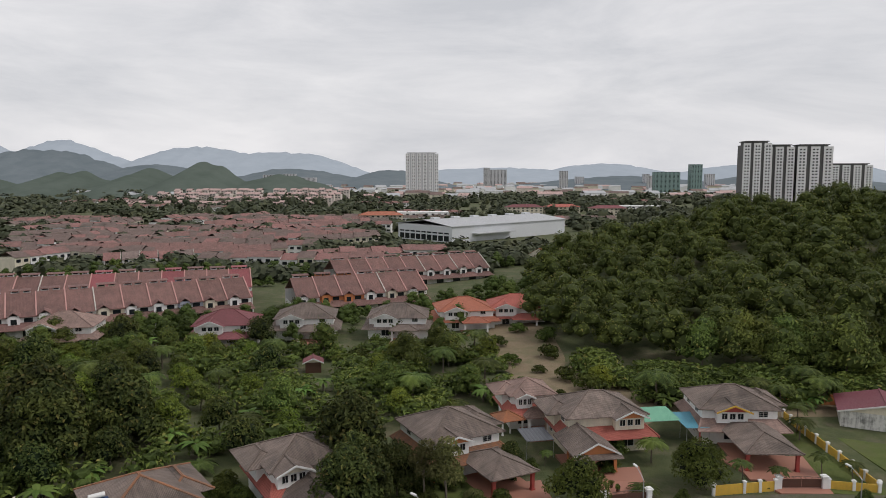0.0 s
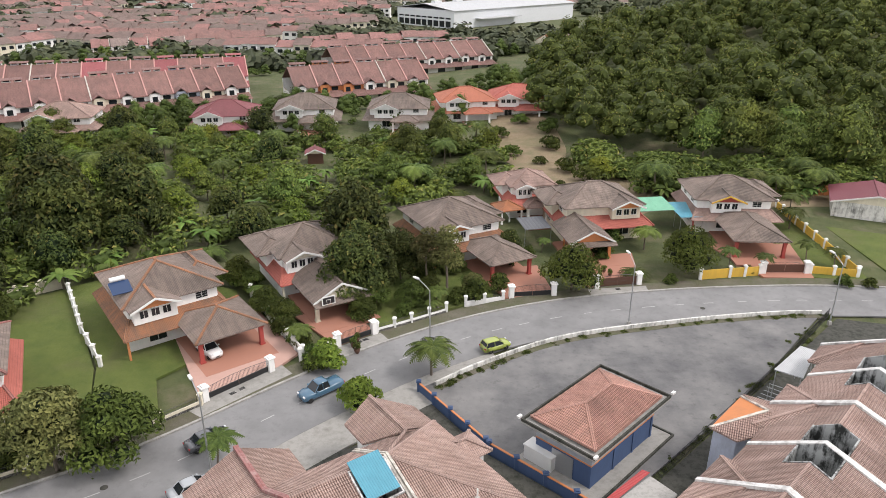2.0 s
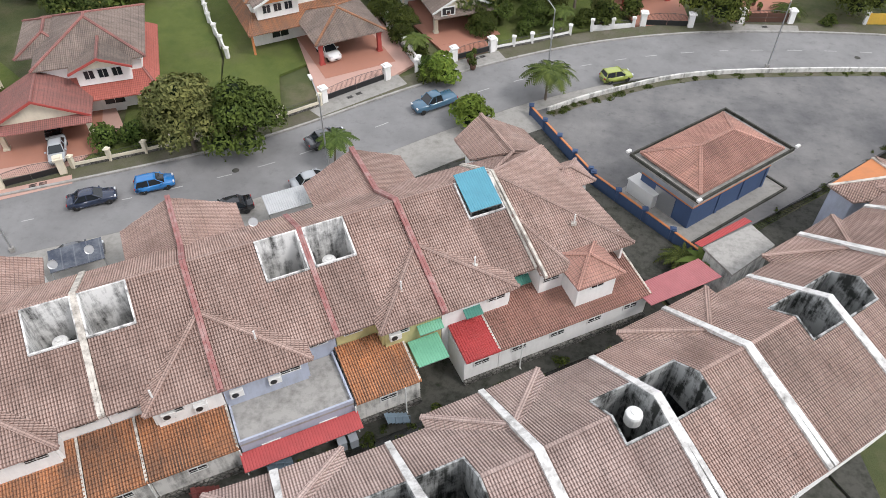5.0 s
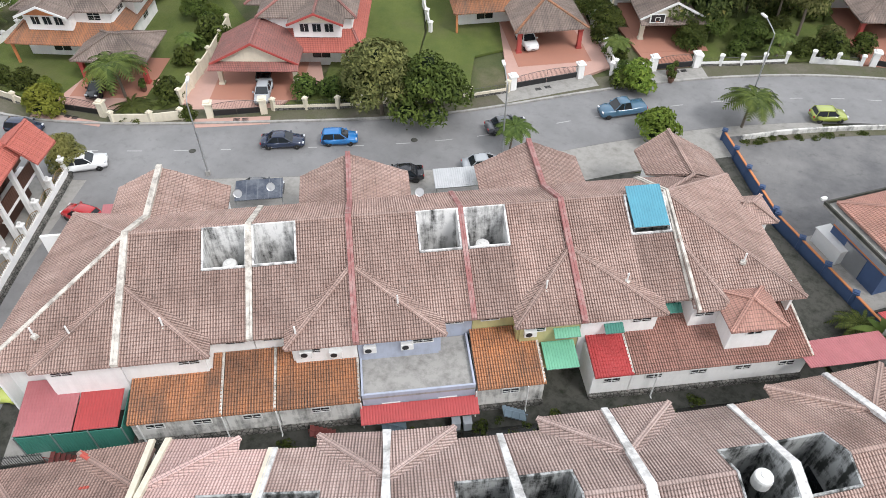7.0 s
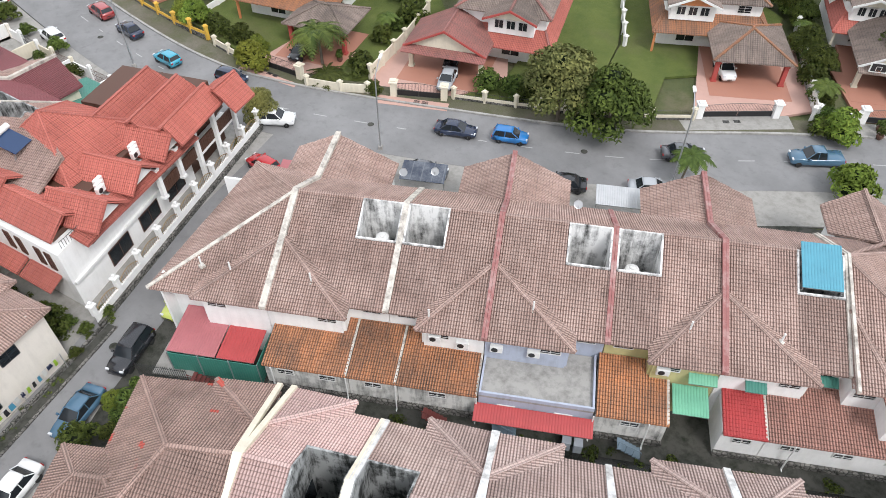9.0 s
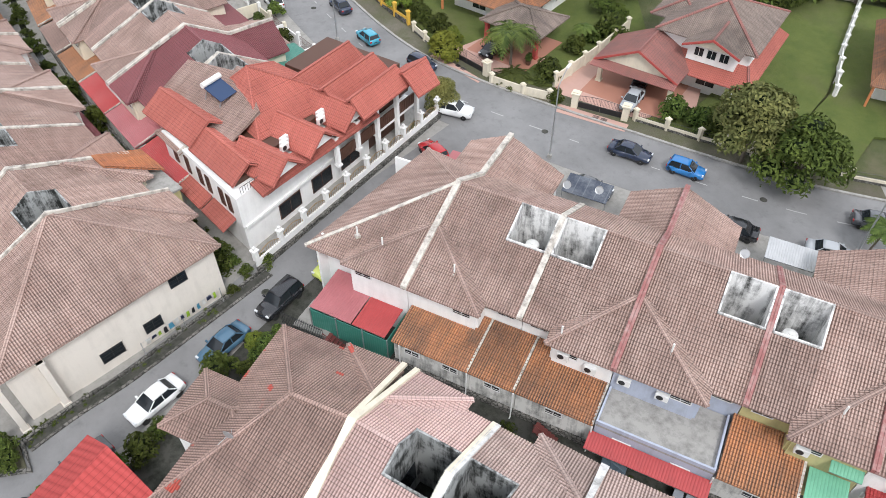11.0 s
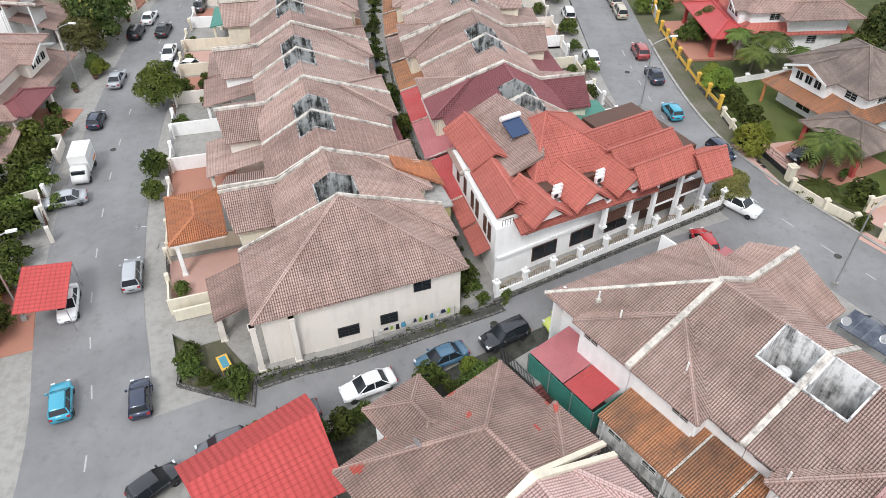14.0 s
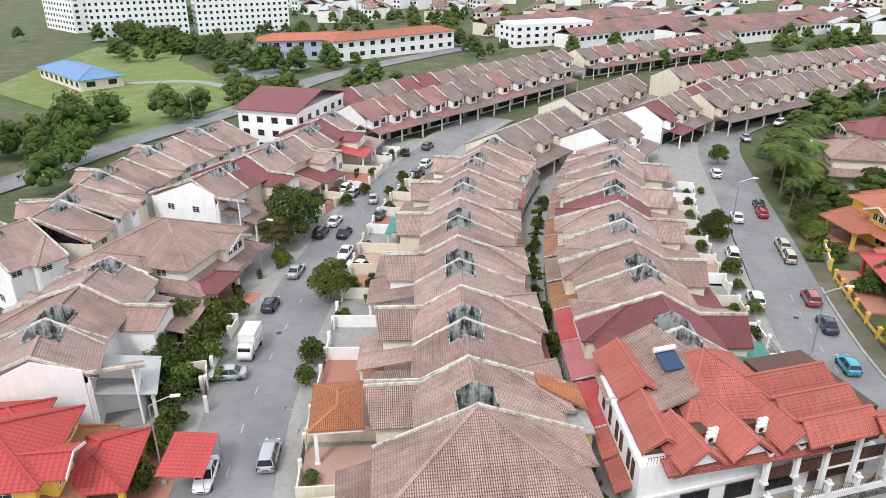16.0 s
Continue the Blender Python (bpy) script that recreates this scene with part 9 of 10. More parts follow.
for i in range(13):
    t = 0.08 + i * 0.07
    p = wp[0].lerp(wp[2], t)
    d = (wp[2] - wp[0]).normalized()
    side = Vector((d.y, -d.x, 0))
    w_, h_ = rl.uniform(0.2, 0.42), rl.uniform(0.35, 0.7)
    g = bmesh.new()
    rows_ = []
    for k in range(4):
        z = 1.7 - h_ * k / 3
        o = side * (0.05 * math.sin(k * 1.3 + i))
        rows_.append([g.verts.new(p + o + d * (w_ * s * 0.5 * (1 + 0.1 * k)) + Z * z) for s in (-1, 0, 1)])
    for a, b in zip(rows_, rows_[1:]):
        for k in range(2):
            g.faces.new((a[k], a[k + 1], b[k + 1], b[k]))
    bmesh.ops.solidify(g, geom=g.faces[:], thickness=0.02)
    c_ = solid("garment", g, CLOTH[i % len(CLOTH)], ("white cotton", "dark blue cloth", "lime green cloth", "black cloth", "sky blue cloth")[i % 5] + " garment hung out to dry", "garment", "washing on the line")
# wide concrete steps up from the lane to the alley
cs = thing("concrete_steps", spot(-37.6, 6.2, 35.3), "broad stained concrete steps up to the back alley", "steps")
for i in range(6):
    part("step", boxes((i * 0.55, -0.4, -0.3, i * 0.55 + 0.53, 2.6, 0.1 + i * 0.05)), M_PAVE, cs)
fe = thing("steel_fence", spot(-37.9, 5.2, 35.3), "dark steel picket fence beside the steps", "fence")
for k in range(3):
    g = bmesh.new()
    for i in range(8):
        bar(g, (k * 1.4 + i * 0.17, 0, 0), (k * 1.4 + i * 0.17, 0, 1.6), 0.02, 4)
    bar(g, (k * 1.4, 0, 1.4), (k * 1.4 + 1.3, 0, 1.4), 0.025, 4)
    bar(g, (k * 1.4, 0, 0.3), (k * 1.4 + 1.3, 0, 0.3), 0.025, 4)
    part("fence_panel", g, M_BLACK, fe)
rb_ = random.Random(44)
for x, y, s in ((-36.0, 3.4, 0.7), (-35.2, 2.4, 0.6), (-34.6, 1.2, 0.55), (-36.8, 4.6, 0.5), (-31.2, -7.0, 0.9), (-32.2, -5.6, 0.7), (-30.6, -9.0, 0.8), (-44.6, 4.2, 0.45), (-45.0, 6.2, 0.5), (-43.0, 2.6, 0.4), (-46.0, 3.4, 0.55)):
    tree("shrub", x, y, s, z=0.0, group="weeds by the lane", rnd=rb_)
back_lane = smooth_line([(-46, 3.0), (-60, -0.8), (-80, -5.5), (-100, -8.8), (-125, -9.8)], 8)
solid("drain", ribbon(bmesh.new(), back_lane, 0.7, 0.05), M_WATER_SHADE, "black drain along the overgrown back lane", "drain", kind="structure")
for q in back_lane[4::3]:
    tree("shrub", q.x + rb_.uniform(-0.6, 0.6), q.y + rb_.uniform(-0.5, 0.5), rb_.uniform(0.6, 1.15), z=0.0, group="bushes in the back lane", rnd=rb_)
weeds = []
for i in range(150):
    q = back_lane[rb_.randrange(len(back_lane))]
    weeds.append(("weed", q.x + rb_.uniform(-1.5, 1.5), q.y + rb_.uniform(-1.0, 1.0), rb_.uniform(0.5, 1.2), rb_.uniform(0, math.tau)))
for i in range(44):
    p = pa(rb_.uniform(-6, 46), rb_.uniform(-5.4, -3.3))
    weeds.append(("weed", p.x, p.y, rb_.uniform(0.5, 1.1), rb_.uniform(0, math.tau)))
for i in range(260):
    k = rb_.choice((0, 1, 1, 2))
    if k == 0:
        q = lane_drain[rb_.randrange(len(lane_drain))]
        x, y = q.x + rb_.uniform(-0.5, 0.4) - 0.5, q.y + rb_.uniform(-0.4, 0.4)
    elif k == 1:
        q = lot_wall[rb_.randrange(len(lot_wall))]
        x, y = q.x + rb_.uniform(-0.2, 0.8), q.y - rb_.uniform(0.3, 0.9)
    else:
        q = fpts[rb_.randrange(len(fpts))]
        x, y = q.x + rb_.uniform(-1.4, 0.2), q.y + rb_.uniform(-0.5, 1.2)
    weeds.append(("weed", x, y, rb_.uniform(0.35, 0.85) if k == 1 else rb_.uniform(0.3, 0.8), rb_.uniform(0, math.tau)))
wood_mesh("weeds", weeds, "tufts of green weeds along drains and walls", 1.0, M_LEAF)


def potted_plant(m, s=1.0):
    ob = thing("potted_plant", m @ Matrix.Diagonal((s, s, s, 1)), "leafy plant in a brown clay pot", "potted plant", "potted plants")
    part("pot", POT_MESH, None, ob)
    part("leaves", POT_LEAF, None, ob)


POT_MESH = mesh_of("pot", lathe(bmesh.new(), [(0.2, 0), (0.32, 0.25), (0.34, 0.5), (0.28, 0.52)], 12), M_CLAY)
POT_LEAF = leaf_mesh("leaves", [(0, 0, 0.8, 0.4, 0.4), (0.15, 0.1, 1.05, 0.3, 0.3), (-0.15, -0.1, 0.95, 0.3, 0.3)], 130, 0.2, M_LEAF, 5, core=0.6)
for x, y in ((-66.3, 43.3), (-64.9, 42.0), (-67.6, 45.0), (-66.9, 46.2), (-62.3, 44.2), (-71.8, 47.5), (-72.4, 46.4), (-71.0, 45.4), (-44.2, 59.6), (-10.6, 74.6), (-11.2, 76.0), (-10.9, 77.4), (4.2, 88.6), (25.0, 97.0), (24.4, 98.4)):
    potted_plant(spot(x, y, rb_.uniform(0, 360), 0.05), rb_.uniform(0.8, 1.25))
for i in range(34):
    q = LEFT[min(len(LEFT) - 2, int(len(LEFT) * rb_.uniform(0.22, 0.75)))]
    side = rb_.choice((-1, 1)) * rb_.uniform(6.2, 10.5)
    if q.x > -52:
        continue
    potted_plant(spot(q.x + rb_.uniform(-3, 3), q.y + side, rb_.uniform(0, 360), 0.02), rb_.uniform(0.8, 1.4))

M_SHEET_TEALGREY = paint_mat("green_safety_netting", (0.19, 0.29, 0.27), (0.2, 0.25, 0.24), 0.4)
M_SHEET_PALE = sheet_mat("pale_metal_cladding", (0.62, 0.64, 0.66), (0.5, 0.52, 0.54), 0.6)
M_SHEET_BLUEROOF = sheet_mat("blue_metal_roof", (0.12, 0.24, 0.42), (0.08, 0.16, 0.28))

M_TILE_RUSSET = tile_mat("russet_weathered_tile", (0.29, 0.15, 0.13), (0.2, 0.1, 0.086), (0.11, 0.07, 0.06), grime=0.7)
M_TILE_TOWN = tile_mat("old_brown_town_tile", (0.24, 0.17, 0.145), (0.17, 0.115, 0.1), (0.1, 0.07, 0.062), grime=0.6)
M_TILE_SLATE = tile_mat("grey_brown_old_tile", (0.31, 0.235, 0.21), (0.21, 0.15, 0.13), (0.12, 0.09, 0.08), grime=0.7)
M_TILE_CRIMSON = tile_mat("repainted_crimson_tile", (0.36, 0.1, 0.11), (0.3, 0.085, 0.09), (0.2, 0.08, 0.08), grime=0.3)
M_FIELD = grass_mat("bright_field_grass", (0.13, 0.19, 0.035), (0.17, 0.21, 0.055), (0.3, 0.27, 0.2), 0.6)
# ---- further terraces ----
FAR = {}


def far_kind(key, roof, wall, W=8.0, label="weathered red-tiled terrace house in a long row"):
    """A terrace house seen from afar: long front roof, dormer, porch. Front towards -y, ridge at y=0."""
    ob = thing("row_house", spot(0, 0, 0, -60), label, "terrace house")
    part("wall", boxes((0.02, -5.0, 3.8, W - 0.02, -4.8, 6.0), (0.6, -6.6, 3.6, 3.6, -5.0, 6.0), (0.02, -5.0, -0.5, W - 0.02, -4.8, 3.8), (0.02, 7.0, -0.5, W - 0.02, 7.2, 5.6), (0.1, -9.7, -0.5, 0.35, -9.45, 3.3), (W - 0.35, -9.7, -0.5, W - 0.1, -9.45, 3.3)), wall, ob)
    ge = bmesh.new()
    for x in (0.03, W - 0.15):
        prof = ((-4.9, -0.5), (7.1, -0.5), (7.1, 5.5), (0, 8.8), (-4.9, 6.0))
        q = [[ge.verts.new((x + e, y, z)) for y, z in prof] for e in (0.0, 0.12)]
        ge.faces.new(q[0])
        ge.faces.new(q[1][::-1])
        for i in range(5):
            j = (i + 1) % 5
            ge.faces.new((q[0][j], q[0][i], q[1][i], q[1][j]))
    bmesh.ops.recalc_face_normals(ge, faces=ge.faces)
    part("gable_wall", ge, wall, ob)
    part("roof_slope", slab(bmesh.new(), [(0, -5.2, 6.1), (W, -5.2, 6.1), (W, 0, 9.0), (0, 0, 9.0)], 0.15), roof, ob)
    part("roof_slope", slab(bmesh.new(), [(0, 0, 9.0), (W, 0, 9.0), (W, 7.8, 5.4), (0, 7.8, 5.4)], 0.15), roof, ob)
    part("porch_roof", slab(bmesh.new(), [(0, -10.0, 3.3), (W, -10.0, 3.3), (W, -5.0, 4.2), (0, -5.0, 4.2)], 0.15), roof, ob)
    part("bay_roof", slab(bmesh.new(), [(0.2, -7.2, 5.9), (4.0, -7.2, 5.9), (4.0, -2.6, 7.7), (0.2, -2.6, 7.7)], 0.12), roof, ob)
    ridge(ob, [(W - 0.08, -5.3, 6.15), (W - 0.08, 0, 9.05), (W - 0.08, 7.8, 5.45)], M_PARTY if key != "b" else M_PARTY_RED, 0.3, 0.3, "party_wall")
    part("window", boxes((1.0, -5.06, 0, 7.0, -4.99, 2.5), (1.3, -6.65, 4.4, 2.9, -6.59, 5.6), (4.9, -5.05, 4.4, 6.7, -4.99, 5.6)), M_GLASS, ob)
    FAR[key] = ob


far_kind("a", M_TILE_FAR, M_WHITE)
far_kind("b", M_TILE_FAR, M_CREAM)
far_kind("c", M_TILE_MAROON, M_WHITE)
far_kind("d", M_TILE_SLATE, M_CREAM)
far_kind("e", M_TILE_SLATE, M_WHITE)
far_kind("f", M_TILE_SALMON, M_CREAM)
far_used = set()


def far_row(a, b, keys, W=8.0, z=0.0, seed=0, group="far terraces", flip=False):
    """A straight terrace whose ridge runs from a to b; fronts to the right of that way."""
    rnd = random.Random(seed)
    a, b = Vector((*a, 0)), Vector((*b, 0))
    d = (b - a).normalized()
    n = max(1, int((b - a).length / W))
    ang = math.degrees(math.atan2(d.y, d.x))
    for i in range(n):
        key = rnd.choice(keys)
        p = a + d * (W * i)
        if flip:
            p = p + d * W
        m = spot(p.x, p.y, ang + (180 if flip else 0), z + rnd.uniform(-0.15, 0.15))
        if key not in far_used:
            far_used.add(key)
            FAR[key].matrix_basis = m
            tagged(FAR[key], group=group)
        else:
            tagged(copy_thing(FAR[key], m), group=group)




def steep_kind(key, roof, wall, cap, W=7.6, label="terrace house with steep weathered red-brown roof and ridge clerestory"):
    """A house of the facing terraces: long steep front roof, bay, porch, clerestory at the ridge. Front towards -y."""
    ob = thing("row_house", spot(0, 0, 0, -60), label, "terrace house")
    part("front_wall", boxes((0.02, -9.9, 2.8, W - 0.02, -9.7, 5.8)), wall, ob)
    part("ground_wall", boxes((0.02, -12.6, -0.5, W - 0.02, -12.4, 2.9), (0.02, -12.4, -0.5, 0.12, 9.0, 2.9)), wall, ob)
    part("back_wall", boxes((0.02, 8.8, -0.5, W - 0.02, 9.0, 6.2)), wall, ob)
    part("bay_wall", boxes((0.5, -11.2, 2.8, 3.4, -9.9, 6.1)), wall, ob)
    part("clerestory", boxes((1.2, 0.6, 10.2, 3.4, 2.0, 11.7), (4.4, 0.6, 10.2, 6.2, 2.0, 11.7)), wall, ob)
    part("clerestory_roof", slab(bmesh.new(), [(0.9, -0.1, 11.7), (6.5, -0.1, 11.7), (6.5, 2.4, 12.0), (0.9, 2.4, 12.0)], 0.14), roof, ob)
    part("roof_slope", slab(bmesh.new(), [(0, -10.5, 5.6), (W, -10.5, 5.6), (W, 0, 11.0), (0, 0, 11.0)], 0.15), roof, ob)
    part("roof_slope", slab(bmesh.new(), [(0, 0, 11.0), (W, 0, 11.0), (W, 9.6, 6.0), (0, 9.6, 6.0)], 0.15), roof, ob)
    part("porch_roof", slab(bmesh.new(), [(0, -14.6, 2.7), (W, -14.6, 2.7), (W, -9.9, 4.0), (0, -9.9, 4.0)], 0.15), roof, ob)
    for x0, x1, y in ((0.2, 3.7, -11.7),):
        xm = (x0 + x1) / 2
        part("bay_roof", slab(bmesh.new(), [(x0, y, 5.9), (xm, y, 7.2), (xm, -8.2, 7.4), (x0, -8.2, 6.6)], 0.12), roof, ob)
        part("bay_roof", slab(bmesh.new(), [(xm, y, 7.2), (x1, y, 5.9), (x1, -8.2, 6.6), (xm, -8.2, 7.4)], 0.12), roof, ob)
    ridge(ob, [(W - 0.08, -10.6, 5.65), (W - 0.08, 0, 11.08), (W - 0.08, 9.6, 6.05)], cap, 0.34, 0.32, "party_wall")
    for r in ((1.2, -11.26, 3.7, 2.7, -11.19, 5.2), (4.4, -9.96, 3.7, 6.6, -9.89, 5.2), (4.0, -12.66, 0.0, 7.2, -12.59, 2.3), (1.5, 0.54, 11.15, 3.1, 0.61, 11.6), (4.6, 0.54, 11.15, 6.0, 0.61, 11.6)):
        part("window", boxes(r), M_GLASS, ob)
    FAR[key] = ob


M_PARTY_PINK = paint_mat("faded_pink_capping", (0.55, 0.3, 0.27), (0.25, 0.15, 0.13), 0.6)
steep_kind("A", M_TILE_RUSSET, M_WHITE, M_PARTY_PINK)
steep_kind("B", M_TILE_RUSSET, M_CREAM, M_PARTY_PINK)
steep_kind("C", M_TILE_CRIMSON, M_WHITE, M_PARTY_PINK)
steep_kind("D", M_TILE_RUSSET, M_WHITE, M_PARTY)
steep_kind("E", M_TILE_RUSSET, M_LILAC, M_PARTY_PINK)
steep_kind("F", M_TILE_RUSSET, M_ORANGE, M_PARTY_PINK)
far_row((-160, 184), (-67.4, 236.6), "AABDEAB", 7.6, 0, 1)
far_row((-51.4, 235), (-4, 255.5), "ADFAB", 7.6, 0, 2)
far_row((-180, 225), (-70.5, 261), "AABDCA", 7.6, 0, 3)
far_row((-46, 285), (19, 315.5), "AADB", 7.6, 0, 4)
far_row((-165, 341), (-122, 358), "eea", 8.4, -1.0, 5)
far_row((48, 352), (84, 380), "fd", 9, 0, 6)
# estate to the west, beyond the bend
far_row((-158, -59), (-240, -16), "deda", 7.4, 0, 11)
far_row((-172, -70), (-262, -16), "dedc", 7.4, 0, 12)
far_row((-262, -12), (-330, 50), "dda", 7.4, 0, 13)
far_row((-139, -21), (-170, -8), "ded", 7.6, 0, 14)
far_row((-178, -10), (-218, 9), "dcd", 7.6, 0, 15)
far_row((-148, -2), (-168, 6), "de", 7.6, 0, 16)
far_row((-172, 9), (-214, 30), "ddc", 7.6, 0, 17)
far_row((-228, 18), (-306, 106), "ddea", 7.6, 0, 18)
far_row((-189, 23), (-262, 88), "dade", 7.6, 0, 19)

# houses across the street on the south side
ROW_E = row_along([(-150, -60), (-128, -59.5), (-120, -61), (-105, -63.2), (-96.4, -64.2), (-88, -62.5)], 7.6, 7, "south terrace", roofs=(M_TILE, M_TILE_MAROON, M_TILE_BROWN, M_TILE), walls=(M_WHITE, M_CREAM),
          end_first=False, kit=False, gable=3.4)
row_along([(-70, -80), (-80, -77), (-96, -82), (-111.6, -83), (-124.4, -82), (-146, -78)], 7.5, 9, "south back terrace", roofs=(M_TILE, M_TILE_BROWN, M_TILE), walls=(M_WHITE, M_CREAM), end_first=False, kit=False, gable=3.4)
bungalow(-81, -58.5, 178, 16, 16.5, (-4.5, 7.0, -12.0), M_TILE_BROWN, M_BEIGE, M_TILE_BROWN, M_BEIGE, "white end house with brown tiles and maroon porch roof", bay=(2.5, 6.0), group="south terrace", porch_roof=M_TILE_MAROON)
ROW_E2 = row_along([(-68, -57.5), (-53.3, -54.3), (-44, -49)], 7.8, 3, "south corner terrace", roofs=(M_TILE, M_TILE_BROWN), walls=(M_WHITE,), end_first=False, kit=False, gable=3.6)
bungalow(-38.0, -47.5, 200, 11, 11, (1.0, 8.5, -11.0), M_TILE_BRIGHT, M_YELLOW, M_TILE_ORANGE, M_YELLOW, "yellow house with bright red metal tile roof", group="south terrace", trim=M_WHITEPLAS)
awning(spot(-40.5, -34.6, 196, 2.9), 6.0, 4.0, M_TILE_BRIGHT, "bright red sheet car porch", 0.4, 2.8, "porch_canopy")

for i, h in enumerate(ROW_E):
    forecourt(h, 7.6, 300 + i, 24.5, roof=(M_TILE, M_SHEET_RED, None, M_TILE_MAROON, M_TILE, None, M_TILE_BROWN)[i % 7])
for i, h in enumerate(ROW_E2):
    forecourt(h, 7.8, 320 + i, 24.0, roof=(M_TILE_BROWN, None, M_SHEET_GREY)[i % 3])
for x, y, s in ((-62, -42, 1.3), (-70, -46, 1.6), (-73, -44.6, 1.2), (-66, -44.6, 1.5), (-50, -39.4, 1.2), (-54, -41, 1.5), (-57.5, -44.5, 1.4), (-90, -46, 1.0)):
    tree("shrub", x, y, s, z=0.0, group="street shrubs")
tree("broad", -66.5, -49.0, 0.62, z=0.0)
tree("broad2", -60.5, -47.0, 0.55, z=0.0)

# ---- larger buildings ----


def block(name, x, y, angle, w, d, storeys, wall, label, roof=None, category="building", fh=3.0, bays=8, group="", z0=0.0, dark=None, band=True, both=True):
    """A building with its storeys, windows and roof edge."""
    ob = thing(name, spot(x, y, angle, z0), label, category, group)
    h = storeys * fh
    part("wall", boxes((-w / 2, -d / 2, -2.0, w / 2, d / 2, h)), wall, ob)
    nb = max(2, int(bays * d / w))
    ww, wd, wh = w / bays * 0.21, d / nb * 0.2, fh * 0.45
    g = bmesh.new()
    for s in range(storeys):
        z = s * fh + fh * 0.32
        if s and math.hypot(x, y) < 900:
            tagged(part("window_row", g, M_GLASS, ob), kind="stuff")
            g = bmesh.new()
        for i in range(bays):
            cx = -w / 2 + (i + 0.5) * w / bays
            box(g, cx - ww, -d / 2 - 0.06, z, cx + ww, -d / 2 + 0.05, z + wh)
        for i in range(nb):
            cy = -d / 2 + (i + 0.5) * d / nb
            box(g, w / 2 - 0.05, cy - wd, z, w / 2 + 0.06, cy + wd, z + wh)
            box(g, -w / 2 - 0.06, cy - wd, z, -w / 2 + 0.05, cy + wd, z + wh)
    tagged(part("window_row", g, M_GLASS, ob), kind="stuff")
    if roof:
        hip_roof(ob, -w / 2 - 0.8, -d / 2 - 0.8, w / 2 + 0.8, d / 2 + 0.8, h, roof, 0.35)
    else:
        part("parapet", boxes((-w / 2 - 0.15, -d / 2 - 0.15, h, w / 2 + 0.15, d / 2 + 0.15, h + 0.9)), wall, ob)
    return ob


def tower(x, y, angle, w, d, storeys, label, light, dark, z0=0.0, fins=3):
    """A high block of flats: pale and dark upright bays, rows of windows in each, a raised crown."""
    ob = thing("apartment_tower", spot(x, y, angle, z0), label, "apartment tower", "apartment towers")
    fh = 3.0
    h = storeys * fh
    part("wall", boxes((-w / 2, -d / 2, -10, w / 2, d / 2, h)), dark, ob)
    bw = w / (2 * fins - 1)
    for i in range(fins):
        x0 = -w / 2 + 2 * i * bw
        part("pale_bay", boxes((x0 - bw * 0.2, -d / 2 - 1.2, -10, x0 + bw * 1.2, -d / 2, h + 1.5)), light, ob, "white painted bay")
        g, bal = bmesh.new(), bmesh.new()
        for s in range(storeys):
            for q in (0.1, 0.62):
                box(g, x0 + bw * q, -d / 2 - 1.3, s * fh + 0.9, x0 + bw * (q + 0.28), -d / 2 - 1.15, s * fh + 2.2)
            if i < fins - 1:
                box(bal, x0 + bw * 1.1, -d / 2 - 0.5, s * fh, x0 + bw * 1.9, -d / 2 - 0.01, s * fh + 1.0)
        tagged(part("window_row", g, M_GLASS, ob), kind="stuff")
        if i < fins - 1:
            tagged(part("balcony_row", bal, dark, ob), kind="stuff")
    part("crown", boxes((-w * 0.42, -d * 0.4, h, w * 0.42, d * 0.4, h + 3.0), (-w * 0.46, -d * 0.46, h + 3.0, w * 0.46, d * 0.46, h + 3.8)), dark, ob)
    return ob


M_TWR = paint_mat("pale_tower_paint", (0.84, 0.84, 0.83), amount=0.1)
M_TWR_DK = paint_mat("grey_tower_paint", (0.12, 0.118, 0.115), amount=0.1)
# grey lifted towards white: distance haze is mixed into this paint
M_TWR_MID = paint_mat("hazed_grey_tower_paint", (0.56, 0.56, 0.57), amount=0.1)
tower(305, 700, -8, 24, 24, 25, "white and charcoal apartment tower beyond the wooded hill", M_TWR, M_TWR_DK)
tower(332, 712, -8, 26, 24, 24, "charcoal apartment tower with white bays", M_TWR, M_TWR_DK)
tower(364, 706, -8, 30, 24, 24, "white and charcoal apartment tower beyond the wooded hill", M_TWR, M_TWR_DK)
tower(515, 905, -8, 46, 24, 19, "white and grey apartment slab further off", M_TWR, M_TWR_DK, fins=4)
tower(-45, 1500, 5, 66, 30, 30, "grey and white twin apartment tower on the plain", M_TWR, M_TWR_MID, fins=6)
for x, y, w, s in ((150, 2450, 20, 24), (190, 2460, 60, 22), (390, 2300, 26, 20)):
    block("apartment_block", x, y, 0, w, 20, s, M_TWR_MID, "hazy pale apartment block on the plain", bays=5, group="distant blocks", category="apartment block", both=False)
for x, y, w, s in ((-1180, 2100, 60, 11), (-1110, 2150, 40, 14), (-560, 2300, 40, 16), (-500, 2320, 40, 17), (-440, 2300, 60, 13), (-700, 2350, 60, 9), (900, 2400, 30, 17), (620, 2100, 30, 15), (480, 2500, 30, 14), (700, 2450, 20, 17)):
    block("apartment_block", x, y, 0, w, 20, s, M_TWR_MID, "hazy pale apartment block on the plain", bays=4, group="distant blocks", category="apartment block", both=False)
block("unfinished_block", 610, 1720, 0, 26, 26, 24, M_SHEET_TEALGREY, "tower under construction wrapped in green netting", bays=4, category="building", both=False)
